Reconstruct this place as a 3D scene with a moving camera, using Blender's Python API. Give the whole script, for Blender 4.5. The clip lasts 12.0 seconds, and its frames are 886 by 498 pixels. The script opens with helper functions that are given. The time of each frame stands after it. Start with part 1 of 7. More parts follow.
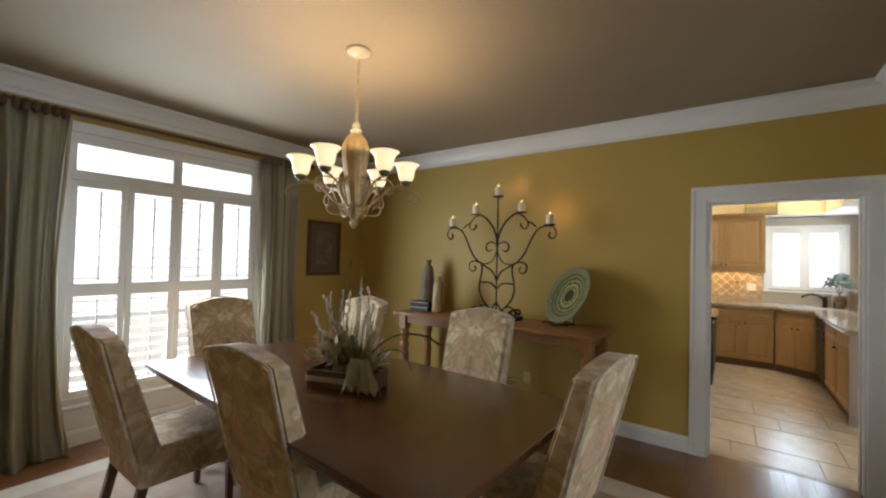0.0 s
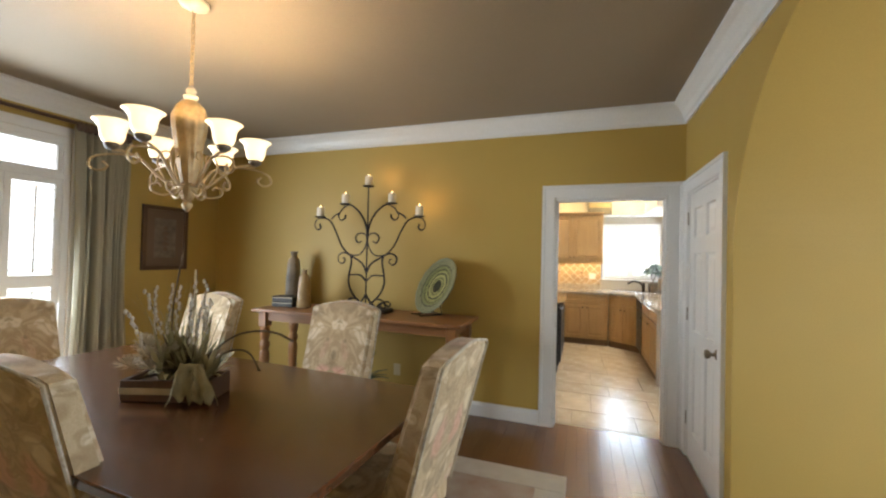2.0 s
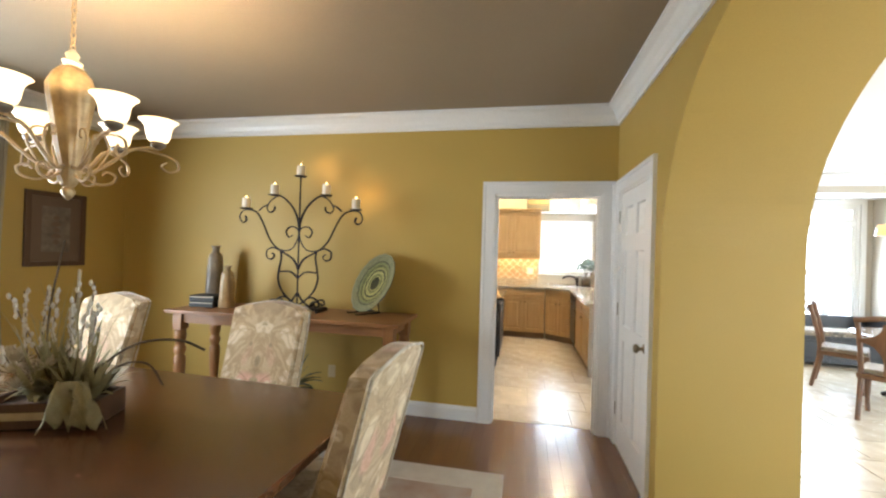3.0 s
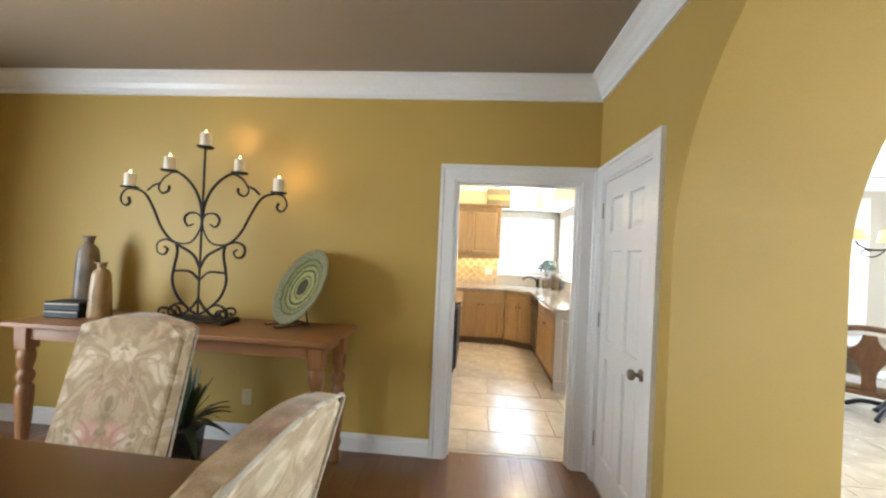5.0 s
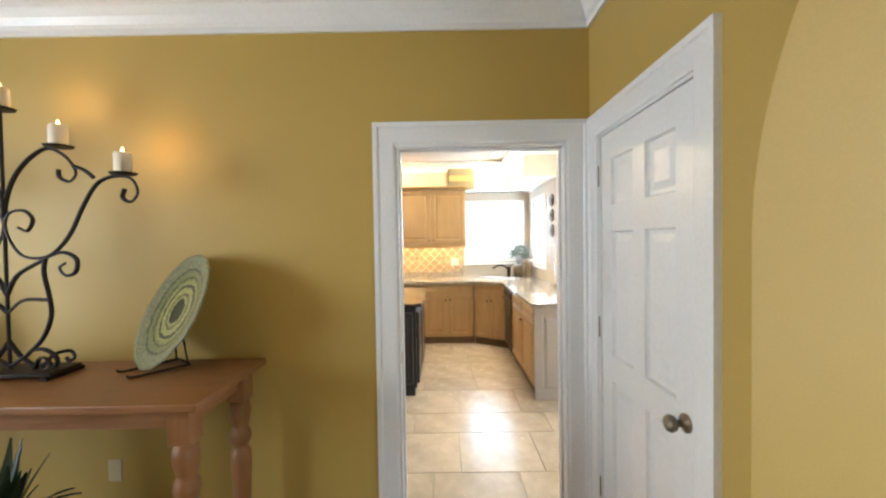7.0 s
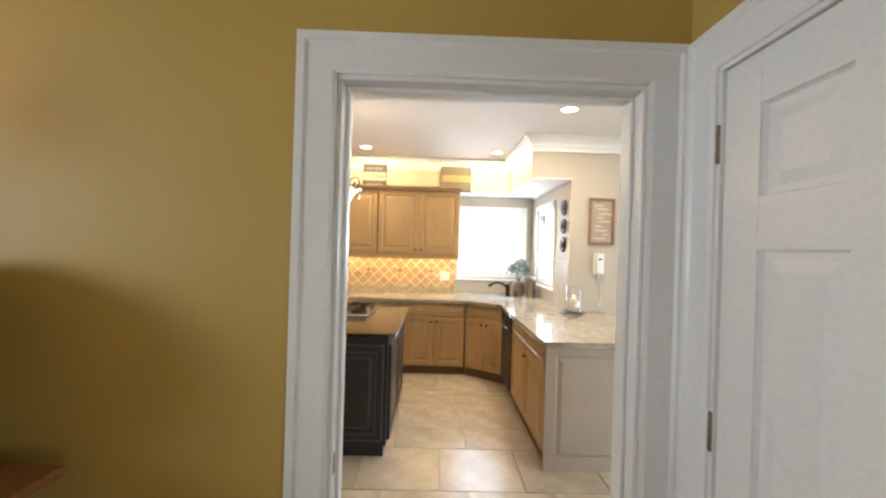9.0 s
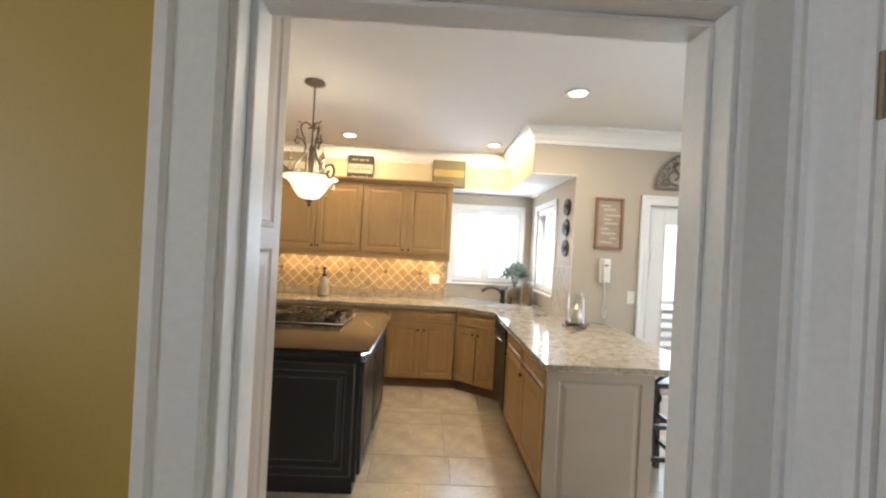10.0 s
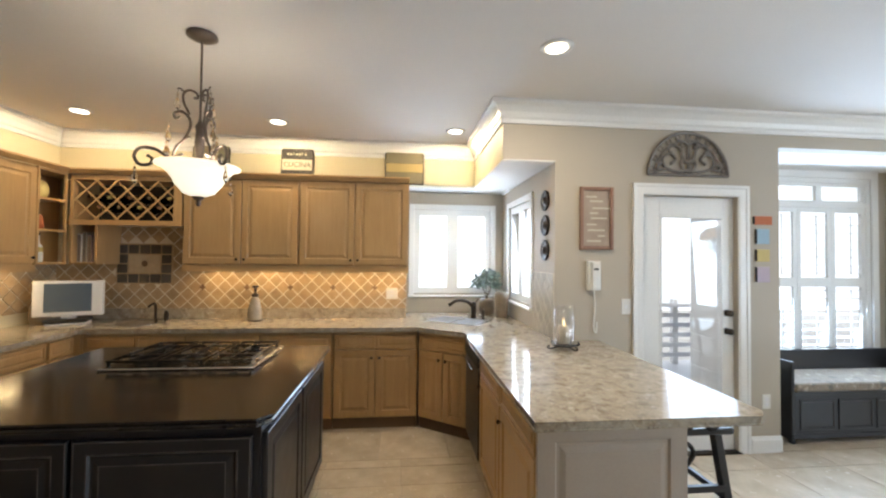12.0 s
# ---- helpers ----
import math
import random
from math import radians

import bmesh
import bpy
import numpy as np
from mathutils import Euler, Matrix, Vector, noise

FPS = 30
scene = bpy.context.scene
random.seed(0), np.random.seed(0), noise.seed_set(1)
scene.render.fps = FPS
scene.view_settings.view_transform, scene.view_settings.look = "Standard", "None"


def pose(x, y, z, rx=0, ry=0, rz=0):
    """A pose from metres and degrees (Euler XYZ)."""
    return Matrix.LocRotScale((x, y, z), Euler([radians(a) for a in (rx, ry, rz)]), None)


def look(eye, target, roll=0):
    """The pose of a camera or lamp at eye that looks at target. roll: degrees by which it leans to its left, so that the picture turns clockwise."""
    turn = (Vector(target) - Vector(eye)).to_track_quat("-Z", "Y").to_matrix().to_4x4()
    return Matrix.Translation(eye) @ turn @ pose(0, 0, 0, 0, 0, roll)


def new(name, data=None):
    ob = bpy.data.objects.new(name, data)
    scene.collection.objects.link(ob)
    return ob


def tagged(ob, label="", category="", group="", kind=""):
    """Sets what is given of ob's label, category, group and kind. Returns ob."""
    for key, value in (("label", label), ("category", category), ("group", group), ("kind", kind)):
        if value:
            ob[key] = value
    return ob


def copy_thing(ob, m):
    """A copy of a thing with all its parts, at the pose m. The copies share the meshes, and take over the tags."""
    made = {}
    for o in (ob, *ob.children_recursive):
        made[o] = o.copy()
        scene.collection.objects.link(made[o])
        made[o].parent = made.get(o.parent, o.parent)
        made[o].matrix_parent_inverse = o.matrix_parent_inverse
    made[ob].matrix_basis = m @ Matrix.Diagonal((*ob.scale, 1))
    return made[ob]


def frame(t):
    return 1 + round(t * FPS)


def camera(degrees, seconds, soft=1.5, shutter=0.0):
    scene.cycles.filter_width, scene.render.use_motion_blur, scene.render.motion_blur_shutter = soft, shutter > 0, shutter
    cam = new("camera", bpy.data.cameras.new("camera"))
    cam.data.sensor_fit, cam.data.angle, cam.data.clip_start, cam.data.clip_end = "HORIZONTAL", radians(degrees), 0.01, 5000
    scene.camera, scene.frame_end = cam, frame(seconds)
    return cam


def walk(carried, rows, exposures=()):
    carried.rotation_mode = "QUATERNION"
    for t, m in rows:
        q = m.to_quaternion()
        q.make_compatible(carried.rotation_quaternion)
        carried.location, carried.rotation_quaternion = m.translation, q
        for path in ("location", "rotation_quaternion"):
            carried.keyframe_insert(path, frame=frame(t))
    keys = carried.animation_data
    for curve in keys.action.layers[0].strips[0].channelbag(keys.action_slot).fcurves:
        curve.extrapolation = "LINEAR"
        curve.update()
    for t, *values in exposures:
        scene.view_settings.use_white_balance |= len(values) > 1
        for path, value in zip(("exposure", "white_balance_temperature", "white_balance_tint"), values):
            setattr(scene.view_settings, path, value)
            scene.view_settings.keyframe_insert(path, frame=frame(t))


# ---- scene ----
cam = camera(95.9, 12.0, soft=2.3)
PATH = [
    (0, (-0.865, -3.836, 1.529), (-2.035, -2.214, 1.573), 1.4),
    (0.5, (-0.843, -3.812, 1.532), (-1.917, -2.125, 1.572), 1.7),
    (1, (-0.83, -3.78, 1.519), (-1.784, -2.023, 1.562), 1.8),
    (1.5, (-0.81, -3.748, 1.51), (-1.619, -1.92, 1.549), 1.6),
    (2, (-0.789, -3.707, 1.499), (-1.446, -1.818, 1.532), 1.4),
    (2.5, (-0.776, -3.659, 1.5), (-1.277, -1.723, 1.52), 1.4),
    (3, (-0.789, -3.583, 1.521), (-1.171, -1.62, 1.53), 1.7),
    (3.5, (-0.808, -3.471, 1.537), (-1.115, -1.495, 1.55), 2.1),
    (5.5, (-0.866, -2.705, 1.51), (-0.964, -0.708, 1.511), 1.9),
    (6, (-0.814, -2.498, 1.524), (-0.844, -0.499, 1.503), 0.6),
    (6.5, (-0.788, -2.309, 1.523), (-0.793, -0.309, 1.483), -0.3),
    (7, (-0.77, -2.101, 1.534), (-0.775, -0.102, 1.489), -0.9),
    (9, (-0.725, -1.149, 1.543), (-0.691, 0.851, 1.545), 1.7),
    (9.5, (-0.716, -0.91, 1.538), (-0.67, 1.089, 1.544), 2.8),
    (10, (-0.655, -0.698, 1.559), (-0.597, 1.301, 1.561), 3.0),
    (10.5, (-0.628, -0.498, 1.55), (-0.499, 1.497, 1.56), 2.9),
    (11, (-0.588, -0.281, 1.564), (-0.412, 1.712, 1.578), 2.4),
    (11.5, (-0.537, -0.1, 1.561), (-0.326, 1.889, 1.595), 1.5),
    (12, (-0.48, 0.064, 1.562), (-0.285, 2.054, 1.607), 0.6),
]
walk(cam, [(t, look(e, g, r)) for t, e, g, r in PATH],
     exposures=((0, -0.52, 6500, 10), (1.0, -0.42, 6550, 10), (1.5, -0.21, 6550, 10), (2.0, 0.12, 6520, 10), (2.7, 0.42, 6500, 10), (3.5, 0.54, 6400, 10), (5.5, 0.52, 6180, 10),
                (7.0, 0.56, 6250, 10), (9.0, 0.14, 6450, 12), (9.5, 0.0, 6450, 13), (10.5, -0.47, 6150, 11), (11.0, -0.55, 6100, 11), (12, -0.52, 6050, 11)))

# ---- world and light ----
world = bpy.data.worlds.new("sky")
scene.world = world
world.use_nodes = True
wn, wl = world.node_tree.nodes, world.node_tree.links
sky = wn.new("ShaderNodeTexSky")
sky.sky_type, sky.sun_disc = "NISHITA", False
sky.sun_elevation, sky.sun_rotation = radians(60), radians(190)
wl.new(sky.outputs[0], wn["Background"].inputs[0])
wn["Background"].inputs[1].default_value = 0.15
sun = new("sun", bpy.data.lights.new("sun", "SUN"))
sun.data.energy, sun.data.angle, sun.data.color = 5.0, radians(0.6), (1.0, 0.95, 0.86)
sun.matrix_world = look((0, 0, 20), (1.5, 8, 6))


def lamp(name, kind, power, color, m, size=0.05, size_y=None, spread=None):
    ob = new(name, bpy.data.lights.new(name, kind))
    d = ob.data
    d.energy, d.color = power, color
    if kind == "AREA":
        d.shape = "RECTANGLE" if size_y else "DISK"
        d.size = size
        if size_y:
            d.size_y = size_y
        if spread:
            d.spread = radians(spread)
    else:
        d.shadow_soft_size = size
    ob.matrix_world = m
    return ob


H = 2.78
DAY = (0.80, 0.91, 1.0)
BLUE = (0.62, 0.80, 1.0)
WARM = (1.0, 0.75, 0.45)
# daylight in the openings
lamp("daylight_dining", "AREA", 110, DAY, look((-4.96, -2.3, 1.35), (-2, -2.3, 0.95)), 1.5, 2.0, 166)
lamp("daylight_sink", "AREA", 36, BLUE, look((0.09, 4.86, 1.64), (0.09, 2, 1.0)), 0.8, 0.9)
lamp("daylight_side", "AREA", 34, DAY, look((0.81, 4.07, 1.6), (-2, 4.0, 1.0)), 0.7, 0.9)
lamp("daylight_alcove", "AREA", 105, BLUE, look((3.6, 3.79, 1.5), (3.5, 0, 0.9)), 1.6, 1.7)
lamp("daylight_door", "AREA", 16, BLUE, look((1.86, 3.02, 1.2), (1.7, 0, 0.8)), 0.55, 1.4)
lamp("daylight_east", "AREA", 270, (0.72, 0.87, 1.0), look((6.3, -1.0, 1.5), (0, -1.0, 1.0)), 3.0, 1.9)
lamp("daylight_entrance", "AREA", 47, (0.74, 0.88, 1.0), look((2.3, -4.78, 0.95), (1.9, -1, 0.5)), 2.0, 1.5)
# electric light
CX, CY = -2.715, -2.2
for k in range(6):
    a = radians(-11.4 + 60 * k)
    lamp("chandelier_bulb", "POINT", 10.0, WARM, pose(CX + 0.32 * math.cos(a), CY + 0.32 * math.sin(a), 2.06), 0.03)
lamp("downlight_bulb", "AREA", 30, (1.0, 0.85, 0.62), look((0.38, 2.26, H - 0.012), (0.38, 2.26, 0)), 0.10)
for x, y in ((0.0, 3.84), (-1.625, 3.78), (-3.23, 3.71)):
    spot = lamp("downlight_bulb", "SPOT", 58, (1.0, 0.79, 0.46), look((x, y, H - 0.014), (x, y + 0.05, 0)), 0.03)
    spot.data.spot_size, spot.data.spot_blend = radians(180), 0.06
lamp("pendant_bulb", "POINT", 20, (1.0, 0.82, 0.58), pose(-1.60, 2.36, 2.09), 0.05)
PUCK_X = (-2.30, -1.87, -1.43, -1.0, -0.62)
for x in PUCK_X:
    lamp("puck_bulb", "AREA", 3.5, (1.0, 0.68, 0.30), look((x, 4.17, 1.458), (x, 4.22, 0)), 0.24, 0.06)
for y in (3.05, 3.65):
    lamp("puck_bulb", "AREA", 3.2, (1.0, 0.70, 0.33), look((-3.72, y, 1.452), (-3.77, y, 0)), 0.32, 0.06)

# ---- materials ----
def nodes_of(name):
    m = bpy.data.materials.new(name)
    m.use_nodes = True
    nt = m.node_tree
    return m, nt.nodes, nt.links, nt.nodes["Principled BSDF"]


def coords(n, l, stretch=(1, 1, 1), rot=(0, 0, 0), space="Object"):
    tc, mp = n.new("ShaderNodeTexCoord"), n.new("ShaderNodeMapping")
    l.new(tc.outputs[space], mp.inputs[0])
    mp.inputs["Scale"].default_value = stretch
    mp.inputs["Rotation"].default_value = rot
    return mp.outputs[0]


def noise_tex(n, l, vec, scale, detail=4.0, rough=0.55, distort=0.0):
    t = n.new("ShaderNodeTexNoise")
    t.inputs["Scale"].default_value, t.inputs["Detail"].default_value = scale, detail
    t.inputs["Roughness"].default_value, t.inputs["Distortion"].default_value = rough, distort
    l.new(vec, t.inputs["Vector"])
    return t.outputs["Fac"]


def ramp(n, l, fac, stops):
    r = n.new("ShaderNodeValToRGB")
    e = r.color_ramp.elements
    while len(e) < len(stops):
        e.new(0.5)
    for k, (p, c) in zip(e, stops):
        k.position, k.color = p, (*c, 1)
    l.new(fac, r.inputs[0])
    return r.outputs[0]


def mixed(n, l, fac, a, b, mode="MIX"):
    m = n.new("ShaderNodeMix")
    m.data_type, m.blend_type = "RGBA", mode
    for sock, v in ((0, fac), (6, a), (7, b)):
        if isinstance(v, (int, float)):
            m.inputs[sock].default_value = v
        elif isinstance(v, tuple):
            m.inputs[sock].default_value = (*v, 1)
        else:
            l.new(v, m.inputs[sock])
    return m.outputs[2]


def bumped(n, l, bsdf, height, strength, dist=0.002):
    b = n.new("ShaderNodeBump")
    b.inputs["Strength"].default_value, b.inputs["Distance"].default_value = strength, dist
    l.new(height, b.inputs["Height"])
    l.new(b.outputs[0], bsdf.inputs["Normal"])


def vary(n, l, col, amount):
    oi, hs = n.new("ShaderNodeObjectInfo"), n.new("ShaderNodeHueSaturation")
    mr = n.new("ShaderNodeMapRange")
    mr.inputs["To Min"].default_value, mr.inputs["To Max"].default_value = 1 - amount, 1 + amount
    l.new(oi.outputs["Random"], mr.inputs[0])
    l.new(mr.outputs[0], hs.inputs["Value"])
    l.new(col, hs.inputs["Color"])
    return hs.outputs[0]


def plain(name, c1, c2=None, rough=0.5, metal=0.0, scale=3.0, bump=0.15, bscale=90.0, dist=0.001, coat=0.0, rnd=0.0, stretch=(1, 1, 1), spec=0.5):
    c2 = c2 or tuple(v * 0.86 for v in c1)
    m, n, l, b = nodes_of(name)
    v = coords(n, l, stretch)
    col = ramp(n, l, noise_tex(n, l, v, scale), [(0.3, c2), (0.7, c1)])
    fine = noise_tex(n, l, v, bscale, 3)
    col = mixed(n, l, 0.12, col, ramp(n, l, fine, [(0.35, tuple(x * 0.6 for x in c1)), (0.65, c1)]))
    if rnd:
        col = vary(n, l, col, rnd)
    l.new(col, b.inputs["Base Color"])
    rr = n.new("ShaderNodeMapRange")
    rr.inputs["To Min"].default_value, rr.inputs["To Max"].default_value = max(rough - 0.08, 0.02), rough + 0.08
    l.new(noise_tex(n, l, v, scale * 2.3), rr.inputs[0])
    l.new(rr.outputs[0], b.inputs["Roughness"])
    b.inputs["Metallic"].default_value, b.inputs["Coat Weight"].default_value = metal, coat
    b.inputs["Specular IOR Level"].default_value = spec
    bumped(n, l, b, fine, bump, dist)
    return m


def wood(name, dark, light, rough=0.35, axis=0, scale=1.0, coat=0.0, rnd=0.0, bump=0.12, pores=0.25, detail=8, polish=(0.06, 0.1)):
    m, n, l, b = nodes_of(name)
    st = [14.0 * scale] * 3
    st[axis] = 1.1 * scale
    v = coords(n, l, tuple(st))
    grain = noise_tex(n, l, v, 2.2, detail, 0.62, 0.6)
    fine = noise_tex(n, l, v, 11.0, 4, 0.6)
    big = noise_tex(n, l, coords(n, l), 2.0 * scale, 2)
    mid = tuple((a + c) / 2 for a, c in zip(dark, light))
    col = ramp(n, l, grain, [(0.28, dark), (0.5, mid), (0.72, light)])
    col = mixed(n, l, pores, col, ramp(n, l, fine, [(0.35, dark), (0.7, light)]))
    col = mixed(n, l, 0.3, col, ramp(n, l, big, [(0.3, dark), (0.7, light)]))
    if rnd:
        col = vary(n, l, col, rnd)
    l.new(col, b.inputs["Base Color"])
    rr = n.new("ShaderNodeMapRange")
    rr.inputs["To Min"].default_value, rr.inputs["To Max"].default_value = rough - polish[0], rough + polish[1]
    l.new(grain, rr.inputs[0])
    l.new(rr.outputs[0], b.inputs["Roughness"])
    b.inputs["Coat Weight"].default_value, b.inputs["Coat Roughness"].default_value = coat, 0.15
    bumped(n, l, b, fine, bump, 0.001)
    return m


def tapestry(name, ground, tones, vein=5.0, mirrored=False):
    """Woven floral cloth: large scrolling leaves and blooms over a ground colour."""
    m, n, l, b = nodes_of(name)
    v = coords(n, l)
    if mirrored:
        sp, cb, ab = n.new("ShaderNodeSeparateXYZ"), n.new("ShaderNodeCombineXYZ"), n.new("ShaderNodeMath")
        ab.operation = "ABSOLUTE"
        l.new(v, sp.inputs[0])
        l.new(sp.outputs[0], ab.inputs[0])
        l.new(ab.outputs[0], cb.inputs[0])
        l.new(sp.outputs[1], cb.inputs[1])
        l.new(sp.outputs[2], cb.inputs[2])
        v = cb.outputs[0]
    warp = n.new("ShaderNodeTexNoise")
    warp.inputs["Scale"].default_value, warp.inputs["Detail"].default_value = 3.5, 2
    l.new(v, warp.inputs["Vector"])
    add = n.new("ShaderNodeVectorMath")
    add.operation = "MULTIPLY_ADD"
    l.new(warp.outputs["Color"], add.inputs[0])
    add.inputs[1].default_value = (0.22, 0.22, 0.22)
    l.new(v, add.inputs[2])
    w = add.outputs[0]
    col = ground
    for k, (tone, sc, lo, hi) in enumerate(tones):
        vo = n.new("ShaderNodeTexVoronoi")
        vo.inputs["Scale"].default_value = sc
        mp = n.new("ShaderNodeMapping")
        mp.inputs["Location"].default_value = (k * 3.7, k * 1.9, k * 2.3)
        l.new(w, mp.inputs[0])
        l.new(mp.outputs[0], vo.inputs["Vector"])
        r = n.new("ShaderNodeMapRange")
        r.inputs["From Min"].default_value, r.inputs["From Max"].default_value = hi, lo
        l.new(vo.outputs["Distance"], r.inputs[0])
        col = mixed(n, l, r.outputs[0], col, tone)
    lines = noise_tex(n, l, w, vein, 2, 0.5, 1.8)
    dark = ramp(n, l, lines, [(0.40, (1, 1, 1)), (0.46, (0.62, 0.52, 0.38)), (0.50, (0.62, 0.52, 0.38)), (0.55, (1, 1, 1)), (0.66, (0.8, 0.72, 0.58))])
    col = mixed(n, l, 0.7, col, dark, "MULTIPLY")
    weave = noise_tex(n, l, v, 260.0, 2)
    col = mixed(n, l, 0.2, col, ramp(n, l, weave, [(0.3, (0.25, 0.2, 0.14)), (0.7, (0.8, 0.74, 0.62))]))
    l.new(col, b.inputs["Base Color"])
    b.inputs["Roughness"].default_value = 0.85
    b.inputs["Sheen Weight"].default_value = 0.25
    bumped(n, l, b, weave, 0.35, 0.001)
    return m


def granite(name, base, specks, rough=0.08):
    m, n, l, b = nodes_of(name)
    v = coords(n, l)
    col = ramp(n, l, noise_tex(n, l, v, 7.0, 5, 0.7, 1.0), [(0.3, tuple(x * 0.75 for x in base)), (0.7, base)])
    for k, (c, sc, lo, hi) in enumerate(specks):
        col = mixed(n, l, ramp(n, l, noise_tex(n, l, v, sc, 6, 0.7, 0.4 * k), [(lo, (0, 0, 0)), (hi, (1, 1, 1))]), col, c)
    l.new(col, b.inputs["Base Color"])
    b.inputs["Roughness"].default_value = rough
    b.inputs["Coat Weight"].default_value = 0.1
    return m


def glowing(name, color, strength, base=(0.9, 0.85, 0.75)):
    m, n, l, b = nodes_of(name)
    b.inputs["Base Color"].default_value = (*base, 1)
    b.inputs["Emission Color"].default_value, b.inputs["Emission Strength"].default_value = (*color, 1), strength
    b.inputs["Roughness"].default_value = 0.3
    return m


def glass(name, tint=(1, 1, 1), rough=0.0):
    m, n, l, b = nodes_of(name)
    b.inputs["Base Color"].default_value = (*tint, 1)
    b.inputs["Transmission Weight"].default_value, b.inputs["Roughness"].default_value, b.inputs["IOR"].default_value = 1.0, rough, 1.45
    return m


M = {}
M["ochre"] = plain("ochre_paint", (0.49, 0.335, 0.085), (0.46, 0.31, 0.075), 0.55, scale=0.9, bump=0.12, bscale=140)
M["taupe"] = plain("taupe_paint", (0.46, 0.405, 0.325), (0.43, 0.375, 0.30), 0.6, scale=0.9, bump=0.1, bscale=140)
M["ceil_brown"] = plain("ceiling_taupe", (0.30, 0.235, 0.165), (0.28, 0.22, 0.15), 0.7, scale=0.8, bump=0.1, bscale=120)
M["ceil_white"] = plain("ceiling_white", (0.82, 0.80, 0.78), (0.79, 0.77, 0.75), 0.8, scale=0.8, bump=0.2, bscale=160)
M["trim"] = plain("white_trim_paint", (0.80, 0.79, 0.77), (0.76, 0.75, 0.73), 0.35, scale=2, bump=0.05, bscale=60)
M["floorwood"] = wood("oak_floor", (0.15, 0.066, 0.027), (0.19, 0.088, 0.036), 0.25, axis=1, scale=0.5, coat=0.35, rnd=0.06, bump=0.0, pores=0.06, detail=3, polish=(0.0, 0.02))
M["dark_wood"] = wood("dark_table_wood", (0.055, 0.019, 0.008), (0.135, 0.050, 0.018), 0.22, axis=0, scale=0.6, coat=0.6, bump=0.03, pores=0.08, detail=4)
M["pine"] = wood("honey_pine", (0.20, 0.085, 0.03), (0.40, 0.19, 0.075), 0.38, axis=0)
M["pine_z"] = wood("honey_pine_upright", (0.20, 0.085, 0.03), (0.38, 0.18, 0.07), 0.38, axis=2)
M["maple"] = wood("maple_cabinet", (0.37, 0.22, 0.095), (0.51, 0.335, 0.155), 0.35, axis=2, scale=0.8)
M["maple_x"] = wood("maple_rail", (0.37, 0.22, 0.095), (0.51, 0.335, 0.155), 0.35, axis=0, scale=0.8)
M["black_paint"] = plain("rubbed_black_paint", (0.020, 0.019, 0.020), (0.014, 0.013, 0.014), 0.32, scale=5, bump=0.04, bscale=60)
M["rub_edge"] = plain("rubbed_edge", (0.15, 0.135, 0.125), (0.04, 0.036, 0.034), 0.4, scale=9)
M["black_stone"] = granite("black_granite", (0.022, 0.018, 0.015), [((0.10, 0.07, 0.045), 60, 0.62, 0.72), ((0.004, 0.004, 0.004), 90, 0.6, 0.7)], 0.16)
M["granite"] = granite("cream_granite", (0.45, 0.39, 0.30), [((0.25, 0.195, 0.14), 13, 0.50, 0.62), ((0.52, 0.47, 0.39), 20, 0.54, 0.66), ((0.30, 0.255, 0.21), 34, 0.52, 0.62), ((0.12, 0.10, 0.085), 60, 0.60, 0.70)], 0.10)
M["panel_grey"] = plain("glazed_taupe_panel", (0.41, 0.345, 0.285), (0.37, 0.305, 0.25), 0.45, scale=3)
M["fabric"] = tapestry("floral_tapestry", (0.58, 0.42, 0.23), [((0.39, 0.26, 0.12), 5.0, 0.28, 0.37), ((0.78, 0.65, 0.46), 5.5, 0.26, 0.33), ((0.70, 0.38, 0.27), 3.6, 0.20, 0.32), ((0.38, 0.28, 0.14), 8.0, 0.13, 0.19), ((0.80, 0.67, 0.48), 9.5, 0.20, 0.25)], 4.2, True)
M["fabric_piping"] = tapestry("scrolled_damask", (0.60, 0.55, 0.46), [((0.42, 0.37, 0.28), 6.0, 0.10, 0.4), ((0.72, 0.68, 0.60), 10.0, 0.1, 0.35)])
M["iron"] = plain("wrought_iron", (0.035, 0.028, 0.024), (0.02, 0.016, 0.014), 0.5, 0.7, scale=20, bump=0.3, bscale=70)
M["hinge"] = plain("antique_nickel", (0.30, 0.25, 0.18), (0.2, 0.16, 0.11), 0.4, 0.9, scale=12)
M["cream_wall"] = plain("cream_yellow_paint", (0.68, 0.60, 0.40), (0.65, 0.57, 0.375), 0.6, scale=0.9, bump=0.1, bscale=140)
M["bronze"] = plain("oiled_bronze", (0.06, 0.045, 0.033), (0.035, 0.026, 0.02), 0.42, 0.85, scale=12)
M["steel"] = plain("brushed_steel", (0.60, 0.59, 0.57), (0.5, 0.49, 0.48), 0.25, 1.0, scale=10, stretch=(1, 20, 1))
M["tile"] = plain("travertine_tile", (0.64, 0.545, 0.42), (0.47, 0.385, 0.275), 0.25, scale=5.0, bump=0.05, bscale=18, rnd=0.08)
M["grout"] = plain("tile_grout", (0.50, 0.425, 0.325), (0.43, 0.36, 0.27), 0.8)
